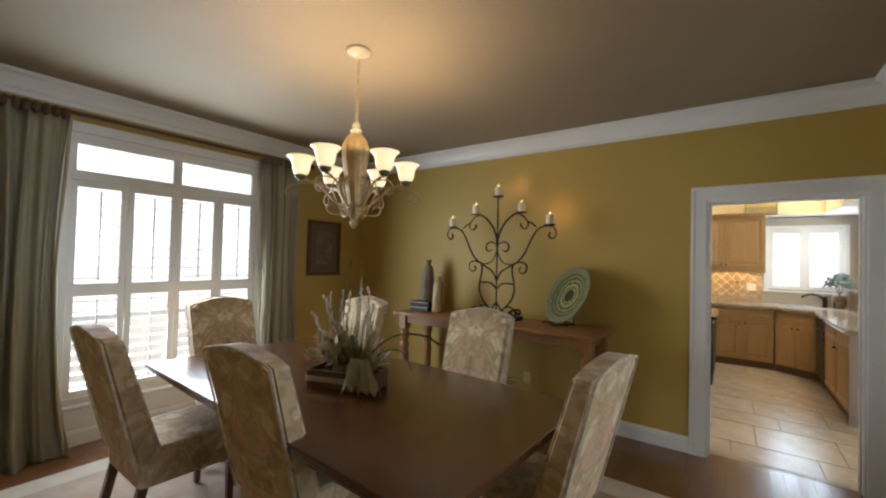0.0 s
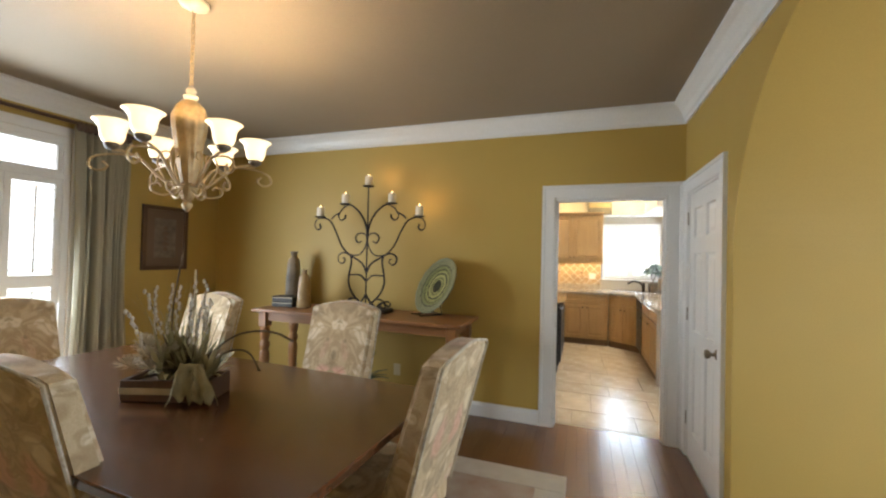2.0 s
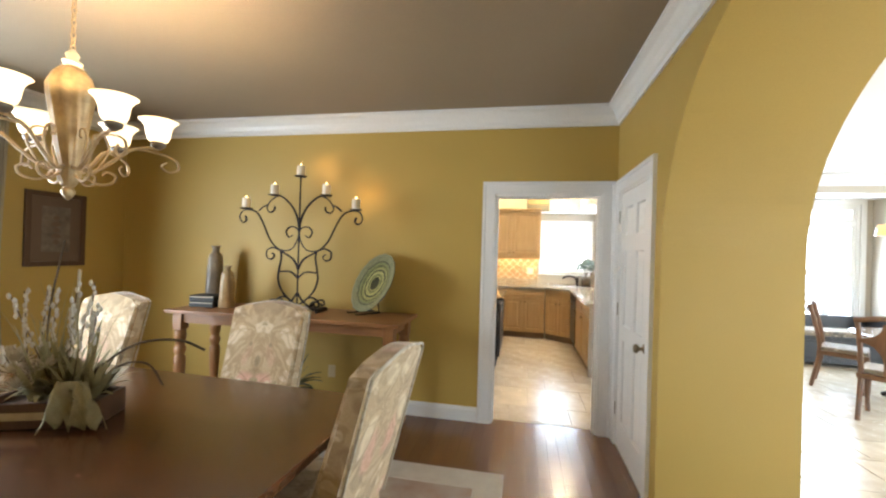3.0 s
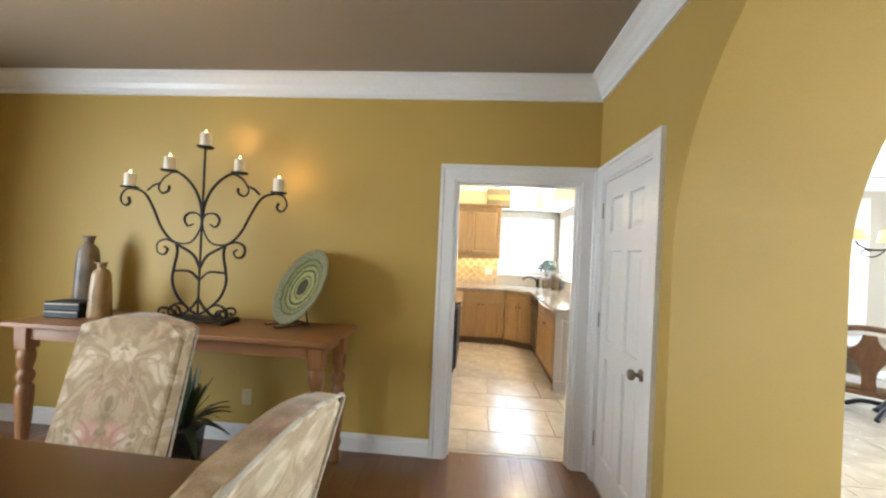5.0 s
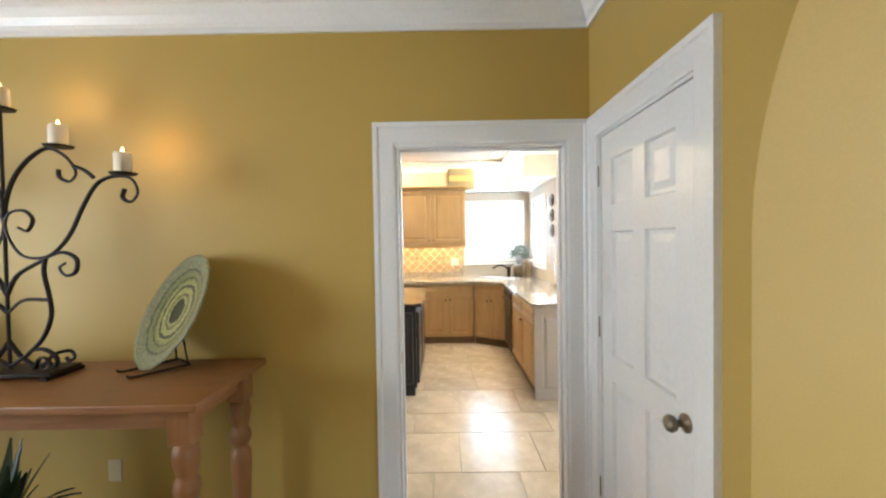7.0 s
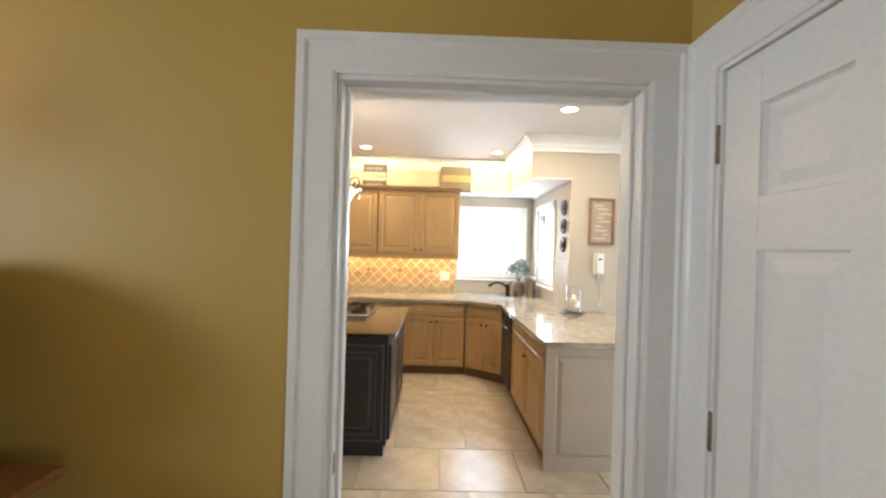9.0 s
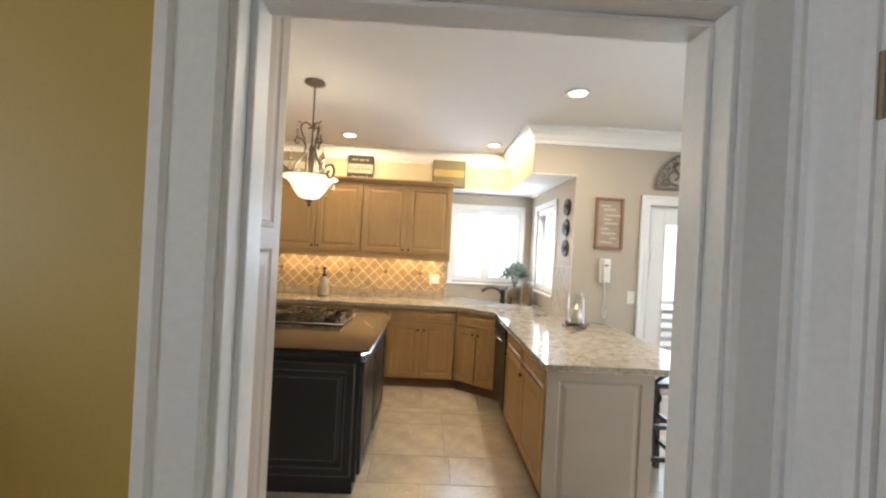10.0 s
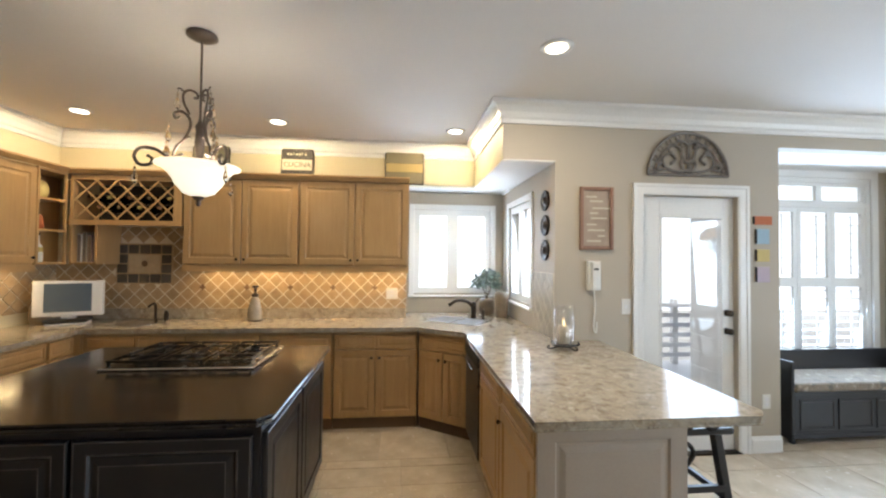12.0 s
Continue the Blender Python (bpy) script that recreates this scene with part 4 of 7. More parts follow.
p = panel(0.655, 0.884, [(0.0, 0.0), (0.075, 0.0), (0.083, -0.008), (0.095, -0.008), (0.12, -0.001)])
part("end_panel", p, M["panel_grey"], pn)
part("base_trim", box(0.0, 0.655, -0.014, -0.001, 0, 0.11, 0.003), M["panel_grey"], pn)
part("back_panel", box(0.637, 0.655, 0.0205, 1.43, 0, 0.884), M["panel_grey"], pn)

# tall cabinet by the doorway
tall = thing("pantry_cabinet", pose(-1.17, 0.14, 0), "taupe glazed tall pantry cabinet beside the doorway", "cabinet")
part("body", box(-1.2, -0.02, 0, 0.53, 0, 2.36), M["panel_grey"], tall)
part("side_slab", box(-0.0195, 0.0, 0, 0.53, 0, 2.36), M["panel_grey"], tall)
for z0, z1 in ((0.09, 1.545), (1.60, 2.30)):
    p = panel(0.53 - 0.13, z1 - z0, [(0.0, 0.006), (0.012, 0.008), (0.022, 0.002), (0.032, 0.002), (0.06, 0.006)], 0.0)
    bmesh.ops.delete(p, geom=[f for f in p.faces if f.calc_area() < 1e-9], context="FACES")
    bmesh.ops.translate(p, vec=(0.065, 0, z0), verts=p.verts)
    bmesh.ops.rotate(p, matrix=Matrix.Rotation(radians(90), 3, "Z"), verts=p.verts)
    bmesh.ops.translate(p, vec=(0.0005, 0, 0), verts=p.verts)
    part("side_panel", p, M["panel_grey"], tall)


def shutter_window(m, w, h, cols, tiers, transom, label, louvres, name, split=2, apron=0.11):
    """A window in x 0..w, z 0..h, inside face at y = 0 facing -y: casing, transom panes over louvred shutter leaves."""
    ob = thing(name, m, label, "window", kind="structure")
    t = 0.05
    for nm, b in (("window_frame", (0, t, 0.0, 0.07, 0, h)), ("window_frame", (w - t, w, 0.0, 0.07, 0, h)), ("window_frame", (t, w - t, 0.0, 0.07, h - t, h)), ("window_frame", (t, w - t, 0.0, 0.07, 0, t))):
        part(nm, box(*b, bevel=0.003), M["trim"], ob)
    part("casing", box(-0.075, 0.0, -0.02, 0.0, -0.06, h + 0.08, 0.004), M["trim"], ob)
    part("casing", box(w, w + 0.075, -0.02, 0.0, -0.06, h + 0.08, 0.004), M["trim"], ob)
    part("casing", box(0.0, w, -0.02, 0.0, h, h + 0.08, 0.004), M["trim"], ob)
    part("window_sill", box(-0.09, w + 0.09, -0.055, 0.01, -0.03, 0.0, 0.006), M["trim"], ob)
    part("apron", box(-0.075, w + 0.075, -0.018, 0.0, -apron, -0.031, 0.004), M["trim"], ob)
    zt = h - t
    if transom:
        zt = h - t - transom
        part("transom_bar", box(t, w - t, 0.0, 0.07, zt - 0.05, zt, 0.003), M["trim"], ob)
        zs = zt
        zt -= 0.05
        tw = (w - 2 * t) / split
        for k in range(split):
            x0 = t + k * tw
            f = bmesh.new()
            for b in ((x0, x0 + 0.035, 0.02, 0.055, zs, h - t), (x0 + tw - 0.035, x0 + tw, 0.02, 0.055, zs, h - t), (x0 + 0.035, x0 + tw - 0.035, 0.02, 0.055, zs, zs + 0.03), (x0 + 0.035, x0 + tw - 0.035, 0.02, 0.055, h - t - 0.03, h - t)):
                box(*b, bm=f)
            part("transom_sash", f, M["trim"], ob)
            g = part("pane", box(x0 + 0.036, x0 + tw - 0.036, 0.036, 0.040, zs + 0.031, h - t - 0.031), M["glass"], ob, "clear glass pane")
            g.visible_shadow = False
    cw = (w - 2 * t) / cols
    zz = [t, *tiers, zt]
    for k in range(cols):
        x0 = t + k * cw
        for z0, z1 in zip(zz, zz[1:]):
            f, s = bmesh.new(), 0.045
            for b in ((x0 + 0.002, x0 + s, 0.012, 0.04, z0, z1), (x0 + cw - s, x0 + cw - 0.002, 0.012, 0.04, z0, z1), (x0 + s, x0 + cw - s, 0.012, 0.04, z0, z0 + 0.05), (x0 + s, x0 + cw - s, 0.012, 0.04, z1 - 0.05, z1)):
                box(*b, bm=f)
            leaf = part("shutter", f, M["trim"], ob, "white louvred shutter leaf")
            if louvres:
                n = max(2, int((z1 - z0 - 0.1) / 0.078))
                me = None
                for i in range(n):
                    zc = z0 + 0.05 + (i + 0.5) * (z1 - z0 - 0.1) / n
                    if me is None:
                        me = finish(box(-(cw - 2 * s) / 2 + 0.002, (cw - 2 * s) / 2 - 0.002, -0.028, 0.028, -0.0025, 0.0025), "louvre", M["trim"])
                    lo = new("louvre", me)
                    lo.parent = leaf
                    lo.matrix_basis = pose(x0 + cw / 2, 0.026, zc, 3)
                part("tilt_rod", box(x0 + cw / 2 - 0.005, x0 + cw / 2 + 0.005, -0.012, -0.003, z0 + 0.07, z1 - 0.07), M["trim"], leaf)
    g = part("pane", box(t, w - t, 0.062, 0.066, t, zt), M["glass"], ob, "clear glass pane")
    g.visible_shadow = False
    return ob


shutter_window(pose(-5.0, -3.08, 0.32, 0, 0, 90), 1.58, 2.12, 4, (0.885,), 0.27, "large white window with louvred shutters and transom lights", True, "window_dining", 2, 0.19)


def drape(m, w, h, seed, label):
    rnd = random.Random(seed)
    ob = thing("curtain", m, label, "curtain", "dining curtains")
    bm, n, rows = bmesh.new(), 72, 14
    ph = [rnd.uniform(0, 6) for _ in range(4)]
    grid = []
    for j in range(rows + 1):
        v = j / rows
        z = h * (1 - v)
        row = []
        for i in range(n + 1):
            u = i / n
            y = (0.040 + 0.018 * math.sin(u * 9 + ph[3])) * math.sin(u * 2 * math.pi * 5.5 + 1.4 * math.sin(u * 7 + ph[1]) + ph[0] + 0.6 * math.sin(v * 3 + ph[1])) + 0.014 * math.sin(u * 2 * math.pi * 12 + ph[2] + v * 2.5)
            y *= 0.55 + 0.5 * v
            x = (u - 0.5) * w * (0.95 - 0.16 * math.sin(math.pi * min(1, v * 1.15)) + 0.14 * max(0, v - 0.85) / 0.15) + 0.012 * math.sin(u * 19 + v * 4 + ph[3])
            if v > 0.93:
                y -= 0.10 * (v - 0.93) / 0.07 * (0.6 + 0.4 * math.sin(u * 14))
            row.append(bm.verts.new((x, y, max(z, 0.005))))
        grid.append(row)
    for a, b in zip(grid, grid[1:]):
        for k in range(n):
            bm.faces.new([a[k], a[k + 1], b[k + 1], b[k]])
    cloth = part("cloth", bm, M["drape"], ob, smooth=True)
    cloth.modifiers.new("thick", "SOLIDIFY").thickness = 0.004
    e = sweep(spline([(w * 0.53, -0.05, 0.02), (w * 0.455, -0.03, h * 0.18), (w * 0.395, -0.02, h * 0.5), (w * 0.44, -0.015, h * 0.8), (w * 0.475, -0.01, h - 0.02)], 5), 0.011, 6)
    part("edge_trim", e, M["drape_edge"], ob, "cream edge band")
    # gathered dark heading
    knot = finish(lathe([(0.01, 0.0), (0.026, 0.02), (0.03, 0.06), (0.016, 0.085)], 8), "heading_knot", M["walnut"])
    for i in range(11):
        k = new("heading_knot", knot)
        k.parent, k.location = ob, (((i + 0.5) / 11 - 0.5) * w * 0.93, -0.01, h - 0.05)
    return ob


drape(pose(-4.90, -3.36, 0, 0, 0, 90), 0.62, 2.54, 3, "floor-length olive silk curtain drawn to the side")
drape(pose(-4.90, -1.31, 0, 0, 0, 90), 0.46, 2.54, 8, "floor-length olive silk curtain drawn beside the window")
rod = thing("curtain_rod", pose(-4.90, -2.3, 2.56), "dark wooden curtain rod over the window", "curtain rod")
part("pole", sweep([(0, -1.45, 0), (0, 1.3, 0)], 0.016, 12), M["walnut"], rod)
for y in (-1.45, 1.3):
    s = 1 if y > 0 else -1
    f = lathe([(0.016, 0), (0.026, 0.012), (0.018, 0.026), (0.036, 0.05), (0.034, 0.075), (0.012, 0.10)], 14)
    bmesh.ops.rotate(f, matrix=Matrix.Rotation(radians(-90 * s), 3, "X"), verts=f.verts)
    bmesh.ops.translate(f, vec=(0, y, 0), verts=f.verts)
    part("finial", f, M["walnut"], rod, smooth=True)
for y in (-1.1, 1.0):
    part("bracket", box(-0.099, 0.0, y - 0.012, y + 0.012, -0.03, -0.014), M["walnut"], rod)


def picture(m, w, h, label, frame_mat, fw=0.04, matw=0.06, art="paper"):
    """Framed picture on a wall, in x 0..w, z 0..h, facing -y."""
    ob = thing("picture_frame", m, label, "picture")
    for b in ((0, fw, -0.028, 0, 0, h), (w - fw, w, -0.028, 0, 0, h), (fw, w - fw, -0.026, 0, 0, fw), (fw, w - fw, -0.026, 0, h - fw, h)):
        part("frame_side", box(*b, bevel=0.006, seg=2), frame_mat, ob)
    part("mat", box(fw, w - fw, -0.010, -0.002, fw, h - fw), M["mat_board"], ob)
    part("print", box(fw + matw, w - fw - matw, -0.013, -0.0105, fw + matw, h - fw - matw), M[art], ob)
    return ob


pf = picture(pose(-5.0, -0.90, 1.275, 0, 0, 90), 0.49, 0.675, "dark framed print on a brown mat", M["walnut"], 0.045, 0.085)
orn = bmesh.new()
for k in range(5):
    lathe([(0.012 + 0.012 * (k % 2), 0), (0.03 + 0.014 * (k % 2), 0.02), (0.010, 0.045)], 8, orn, (0.245, 0, 0.20 + k * 0.055))
for v in orn.verts:
    v.co.y = v.co.y * 0.04 - 0.014
part("ornament", orn, M["mat_board"], pf)


def chandelier(m):
    ob = thing("chandelier", m, "six-arm antique gilt chandelier with lit bell shades", "chandelier")
    part("canopy", lathe([(0.075, 0.779), (0.07, 0.76), (0.03, 0.74), (0.012, 0.725)], 24), M["cream_enamel"], ob, "cream ceiling canopy", True)
    bm = bmesh.new()
    for k in range(15):
        z = 0.265 + k * 0.0325
        ring = [(0.009 * math.cos(a) * (k % 2), 0.009 * math.cos(a) * (1 - k % 2), z + 0.02 * math.sin(a)) for a in (2 * math.pi * i / 10 for i in range(11))]
        sweep(ring, 0.0028, 5, bm)
    part("chain", bm, M["tan_gilt"], ob)
    part("finial_top", lathe([(0.012, 0.16), (0.034, 0.175), (0.036, 0.19), (0.018, 0.20), (0.026, 0.225), (0.008, 0.255)], 18), M["cream_enamel"], ob, "cream finial", True)
    # column of gathered, lobed leaves
    bm, seg = bmesh.new(), 40
    prof = [(0.022, -0.46), (0.035, -0.43), (0.045, -0.40), (0.030, -0.36), (0.040, -0.32), (0.052, -0.25), (0.068, -0.12), (0.082, 0.0), (0.085, 0.06), (0.066, 0.12), (0.040, 0.155), (0.022, 0.165)]
    rings = []
    for r, z in prof:
        rings.append([bm.verts.new((0.84 * r * (1 + 0.22 * abs(math.sin(5 * a + 4 * z))) * math.cos(a), 0.84 * r * (1 + 0.22 * abs(math.sin(5 * a + 4 * z))) * math.sin(a), z)) for a in (2 * math.pi * k / seg for k in range(seg))])
    for p, q in zip(rings, rings[1:]):
        for k in range(seg):
            bm.faces.new([p[k], p[(k + 1) % seg], q[(k + 1) % seg], q[k]])
    bm.faces.new(list(reversed(rings[0])))
    bm.faces.new(rings[-1])
    part("column", bm, M["tan_gilt"], ob, "carved leaf column", True)
    part("pendant_drop", lathe([(0.004, -0.53), (0.018, -0.51), (0.026, -0.485), (0.014, -0.462)], 14), M["tan_gilt"], ob, smooth=True)
    for k in range(6):
        a = radians(-11.4 + 60 * k)
        d = Vector((math.cos(a), math.sin(a), 0))
        P = lambda r, z: tuple(d * r + Vector((0, 0, z)))
        arm = part("arm", sweep(spline([P(0.03, -0.36), P(0.08, -0.37), P(0.15, -0.30), P(0.21, -0.23), P(0.28, -0.20), P(0.32, -0.20)], 6), 0.0085, 8), M["tan_gilt"], ob, smooth=True)
        part("scroll", sweep(spline([P(0.23, -0.215), P(0.33, -0.225), P(0.395, -0.255), P(0.405, -0.305), P(0.365, -0.325), P(0.335, -0.295), P(0.355, -0.27)], 6), 0.006, 8), M["tan_gilt"], arm, smooth=True)
        part("scroll", sweep(spline([P(0.05, -0.40), P(0.10, -0.435), P(0.15, -0.42), P(0.16, -0.38), P(0.13, -0.365), P(0.115, -0.385)], 6), 0.006, 8), M["tan_gilt"], arm, smooth=True)
        part("scroll", sweep(spline([P(0.10, -0.345), P(0.135, -0.25), P(0.12, -0.18), P(0.085, -0.17), P(0.08, -0.205), P(0.10, -0.215)], 6), 0.005, 8), M["tan_gilt"], arm, smooth=True)
        part("cup", lathe([(0.012, -0.20), (0.03, -0.185), (0.034, -0.17), (0.028, -0.155)], 16, at=(d.x * 0.32, d.y * 0.32, 0)), M["vase"], arm, smooth=True)
        sh = bmesh.new()
        pr = [(0.028, -0.162), (0.042, -0.150), (0.050, -0.125), (0.053, -0.095), (0.058, -0.070), (0.073, -0.045), (0.084, -0.036)]
        pr += [(r - 0.004, z + 0.002) for r, z in reversed(pr)]
        rr = [[sh.verts.new((d.x * 0.32 + r * math.cos(t), d.y * 0.32 + r * math.sin(t), z)) for t in (2 * math.pi * i / 24 for i in range(24))] for r, z in pr]
        for p, q in zip(rr, rr[1:]):
            for i in range(24):
                sh.faces.new([p[i], p[(i + 1) % 24], q[(i + 1) % 24], q[i]])
        part("shade", sh, M["shade"], arm, "lit frosted bell shade", True)
    return ob


cd = chandelier(pose(CX, CY, 2.132))
squeezed = set()
for o in cd.children_recursive:
    if o.data.name not in squeezed:
        squeezed.add(o.data.name)
        o.data.transform(Matrix.Diagonal((0.97, 0.97, 0.83, 1)))


def candelabra(m):
    """Five-light wrought iron scroll candelabrum in the x, z plane."""
    ob = thing("candelabra", m, "wrought iron scroll candelabrum with five lit pillar candles", "candelabra")
    part("stem", sweep([(0, 0, 0.03), (0, 0, 0.6), (0, 0, 1.20)], 0.0075, 8), M["iron"], ob)
    part("collar", lathe([(0.008, 0.72), (0.014, 0.74), (0.014, 0.80), (0.008, 0.84)], 10), M["iron"], ob, smooth=True)
    runs = [
        [(0.0, 0.70), (0.012, 0.80), (0.05, 0.90), (0.12, 0.985), (0.20, 1.03), (0.27, 1.0), (0.31, 0.95), (0.32, 0.91), (0.29, 0.88), (0.25, 0.90), (0.245, 0.935)],
        [(0.31, 0.95), (0.36, 0.93), (0.40, 0.895)],
        [(0.535, 0.845), (0.525, 0.805), (0.56, 0.785), (0.592, 0.825), (0.575, 0.88), (0.53, 0.903), (0.46, 0.895), (0.405, 0.86), (0.35, 0.77), (0.28, 0.63), (0.19, 0.545), (0.08, 0.545), (0.02, 0.62), (0.004, 0.70), (0.03, 0.745), (0.09, 0.75), (0.125, 0.71), (0.10, 0.66), (0.06, 0.675)],
        [(0.17, 0.535), (0.25, 0.56), (0.31, 0.53), (0.305, 0.47), (0.26, 0.455), (0.235, 0.49), (0.26, 0.51)],
        [(0.175, 0.54), (0.165, 0.47), (0.185, 0.36), (0.19, 0.27), (0.15, 0.17), (0.07, 0.09), (0.01, 0.05)],
        [(0.0, 0.37), (0.05, 0.46), (0.17, 0.53)],
        [(0.0, 0.29), (0.07, 0.345), (0.18, 0.345)],
        [(0.10, 0.115), (0.15, 0.12), (0.20, 0.09), (0.21, 0.05), (0.18, 0.035), (0.16, 0.06)],
        [(0.0, 0.16), (0.05, 0.09), (0.12, 0.035)],
    ]
    for s in (-1, 1):
        for r in runs:
            part("scroll", sweep(spline([(s * x, 0, z) for x, z in r], 6), 0.0095, 8, flat=0.62), M["iron"], ob)
    part("base_tray", box(-0.25, 0.25, -0.085, 0.085, 0.018, 0.034, 0.004), M["iron"], ob)
    for x in (-0.235, 0.235):
        part("foot_bar", box(x - 0.014, x + 0.014, -0.10, 0.10, 0.0, 0.0175, 0.003), M["iron"], ob)
        s = 1 if x > 0 else -1
        for y in (-0.06, 0.06):
            part("base_curl", sweep(spline([(x - s * 0.11, y * 0.3, 0.034), (x - s * 0.07, y * 0.6, 0.085), (x - s * 0.02, y, 0.095), (x, y, 0.065), (x - s * 0.025, y, 0.048), (x - s * 0.04, y, 0.065)], 5), 0.009, 8, flat=0.62), M["iron"], ob)
    for x, z in ((-0.53, 0.905), (-0.25, 1.03), (0, 1.20), (0.25, 1.03), (0.53, 0.905)):
        part("drip_pan", lathe([(0.012, z), (0.05, z + 0.004), (0.056, z + 0.012), (0.05, z + 0.010)], 18, at=(x, 0, 0)), M["iron"], ob)
        c = part("candle", lathe([(0.034, z + 0.011), (0.035, z + 0.02), (0.035, z + 0.095), (0.030, z + 0.104), (0.012, z + 0.098)], 18, at=(x, 0, 0)), M["wax"], ob, "ivory pillar candle", True)
        part("flame", lathe([(0.002, z + 0.099), (0.007, z + 0.108), (0.006, z + 0.116), (0.001, z + 0.128)], 8, at=(x, 0, 0)), M["flame"], c, "small warm flame", True)
    return ob


candelabra(pose(-2.752, -0.30, 0.945, 0, 0, 2))
lamp("candle_light", "POINT", 0.8, (1.0, 0.6, 0.25), pose(-2.22, -0.16, 2.02), 0.03)
lamp("candle_light", "POINT", 0.5, (1.0, 0.6, 0.25), pose(-2.66, -0.14, 2.28), 0.03)


def square_vase(m, h, w, mat, label):
    ob = thing("vase", m, label, "vase", "vases on the console")
    bm = bmesh.new()
    prof = [(w, 0), (w * 1.03, 0.015), (w * 0.92, h * 0.5), (w * 0.80, h * 0.78), (w * 0.66, h * 0.85), (w * 0.42, h * 0.89), (w * 0.44, h * 0.95), (w * 0.62, h), (w * 0.5, h)]
    rings = []
    for r, z in prof:
        k = 1 if z < h * 0.87 else 0
        ring = []
        for i in range(16):
            a = 2 * math.pi * (i + 0.5) / 16
            c, s = math.cos(a), math.sin(a)
            q = (abs(c) ** 5 + abs(s) ** 5) ** (-0.2) if k else 1
            ring.append(bm.verts.new((r * q * c, r * q * s, z)))
        rings.append(ring)
    for p, q in zip(rings, rings[1:]):
        for i in range(16):
            bm.faces.new([p[i], p[(i + 1) % 16], q[(i + 1) % 16], q[i]])
    bm.faces.new(list(reversed(rings[0])))
    bm.faces.new(rings[-1])
    part("body", bm, mat, ob, smooth=True)
    return ob


square_vase(pose(-3.68, -0.21, 0.945, 0, 0, 20), 0.56, 0.070, M["vase"], "tall squared stoneware vase, grey and brown")
square_vase(pose(-3.42, -0.36, 0.945, 0, 0, 12), 0.38, 0.058, M["vase2"], "shorter squared amber vase")
for k, (z, w) in enumerate(((0.945, 0.24), (0.9985, 0.235))):
    bk = thing("book", pose(-3.62, -0.37, z, 0, 0, 4 + 3 * k), "closed black leather book lying flat", "book", "books on the console")
    part("cover", box(-w / 2, w / 2, -0.08, 0.08, 0, 0.053, 0.005), M["black"], bk)
    part("pages", box(-w / 2 + 0.006, w / 2 - 0.006, -0.0815, -0.079, 0.036, 0.044), M["sign_cream"], bk)

pl = thing("charger_plate", pose(-2.135, -0.275, 0.948, -27, 0, -37), "large round green glazed charger leaning on a stand", "plate")
d = lathe([(0.10, 0.0), (0.14, 0.006), (0.245, 0.03), (0.255, 0.034), (0.255, 0.04), (0.24, 0.038), (0.14, 0.014), (0.0005, 0.012)], 96)
for v in d.verts:
    if v.co.x ** 2 + v.co.y ** 2 > 0.05:
        k = 1 + 0.022 * abs(math.cos(8 * math.atan2(v.co.y, v.co.x)))
        v.co.x *= k
        v.co.y *= k
bmesh.ops.rotate(d, matrix=Matrix.Rotation(radians(90), 3, "X"), verts=d.verts)
dish = part("dish", d, M["plate"], pl, smooth=True)
dish.data.transform(Matrix.Scale(1.1, 4))
dish.location = (0, 0, 0.288)
st = thing("plate_stand", pose(-2.135, -0.235, 0.945, 0, 0, -37), "small black iron plate stand on the console", "plate stand")
for x in (-0.07, 0.07):
    part("leg", sweep(spline([(x, -0.13, 0.02), (x, -0.11, 0.008), (x, 0.0, 0.008), (x, 0.12, 0.008)], 5), 0.006, 6), M["iron"], st)
    part("prop", sweep([(x, 0.11, 0.01), (x * 0.6, 0.09, 0.22)], 0.005, 6), M["iron"], st)
part("bar", sweep([(-0.07, 0.115, 0.012), (0.07, 0.115, 0.012)], 0.005, 6), M["iron"], st)


def strap_plant(m):
    rnd = random.Random(5)
    ob = thing("potted_plant", m, "strap-leaved green plant in a black pot on the floor", "plant")
    b = box(-0.11, 0.11, -0.11, 0.11, 0, 0.24, 0.012, seg=2)
    for v in b.verts:
        k = 0.82 + 0.18 * v.co.z / 0.24
        v.co.x *= k
        v.co.y *= k
    part("pot", b, M["pot"], ob, "square black pot")
    part("soil", box(-0.095, 0.095, -0.095, 0.095, 0.236, 0.243), M["twig"], ob)
    for k in range(34):
        a, up = rnd.uniform(0, 6.28), rnd.uniform(0.1, 1.0)
        L = rnd.uniform(0.28, 0.44)
        d = Vector((math.cos(a), math.sin(a), 0))
        side = Vector((-d.y, d.x, 0))
        bm, prev = bmesh.new(), None
        for i in range(8):
            t = i / 7
            p = d * (0.02 + L * t * (1.05 - up * 0.85)) + Vector((0, 0, 0.24 + L * (t * (0.35 + up * 0.75) - (1 - up) * 0.75 * t * t)))
            p.z = max(p.z, 0.03)
            wv = 0.026 * math.sin(math.pi * min(0.97, 0.25 + t * 0.75)) ** 0.8
            row = [bm.verts.new(p + side * wv), bm.verts.new(p - Vector((0, 0, 0.006))), bm.verts.new(p - side * wv)]
            if prev:
                bm.faces.new([prev[0], prev[1], row[1], row[0]])
                bm.faces.new([prev[1], prev[2], row[2], row[1]])
            prev = row
        part("leaf", bm, M["leaf"], ob, smooth=True)
    return ob


strap_plant(pose(-2.78, -0.36, 0.0, 0, 0, 10))


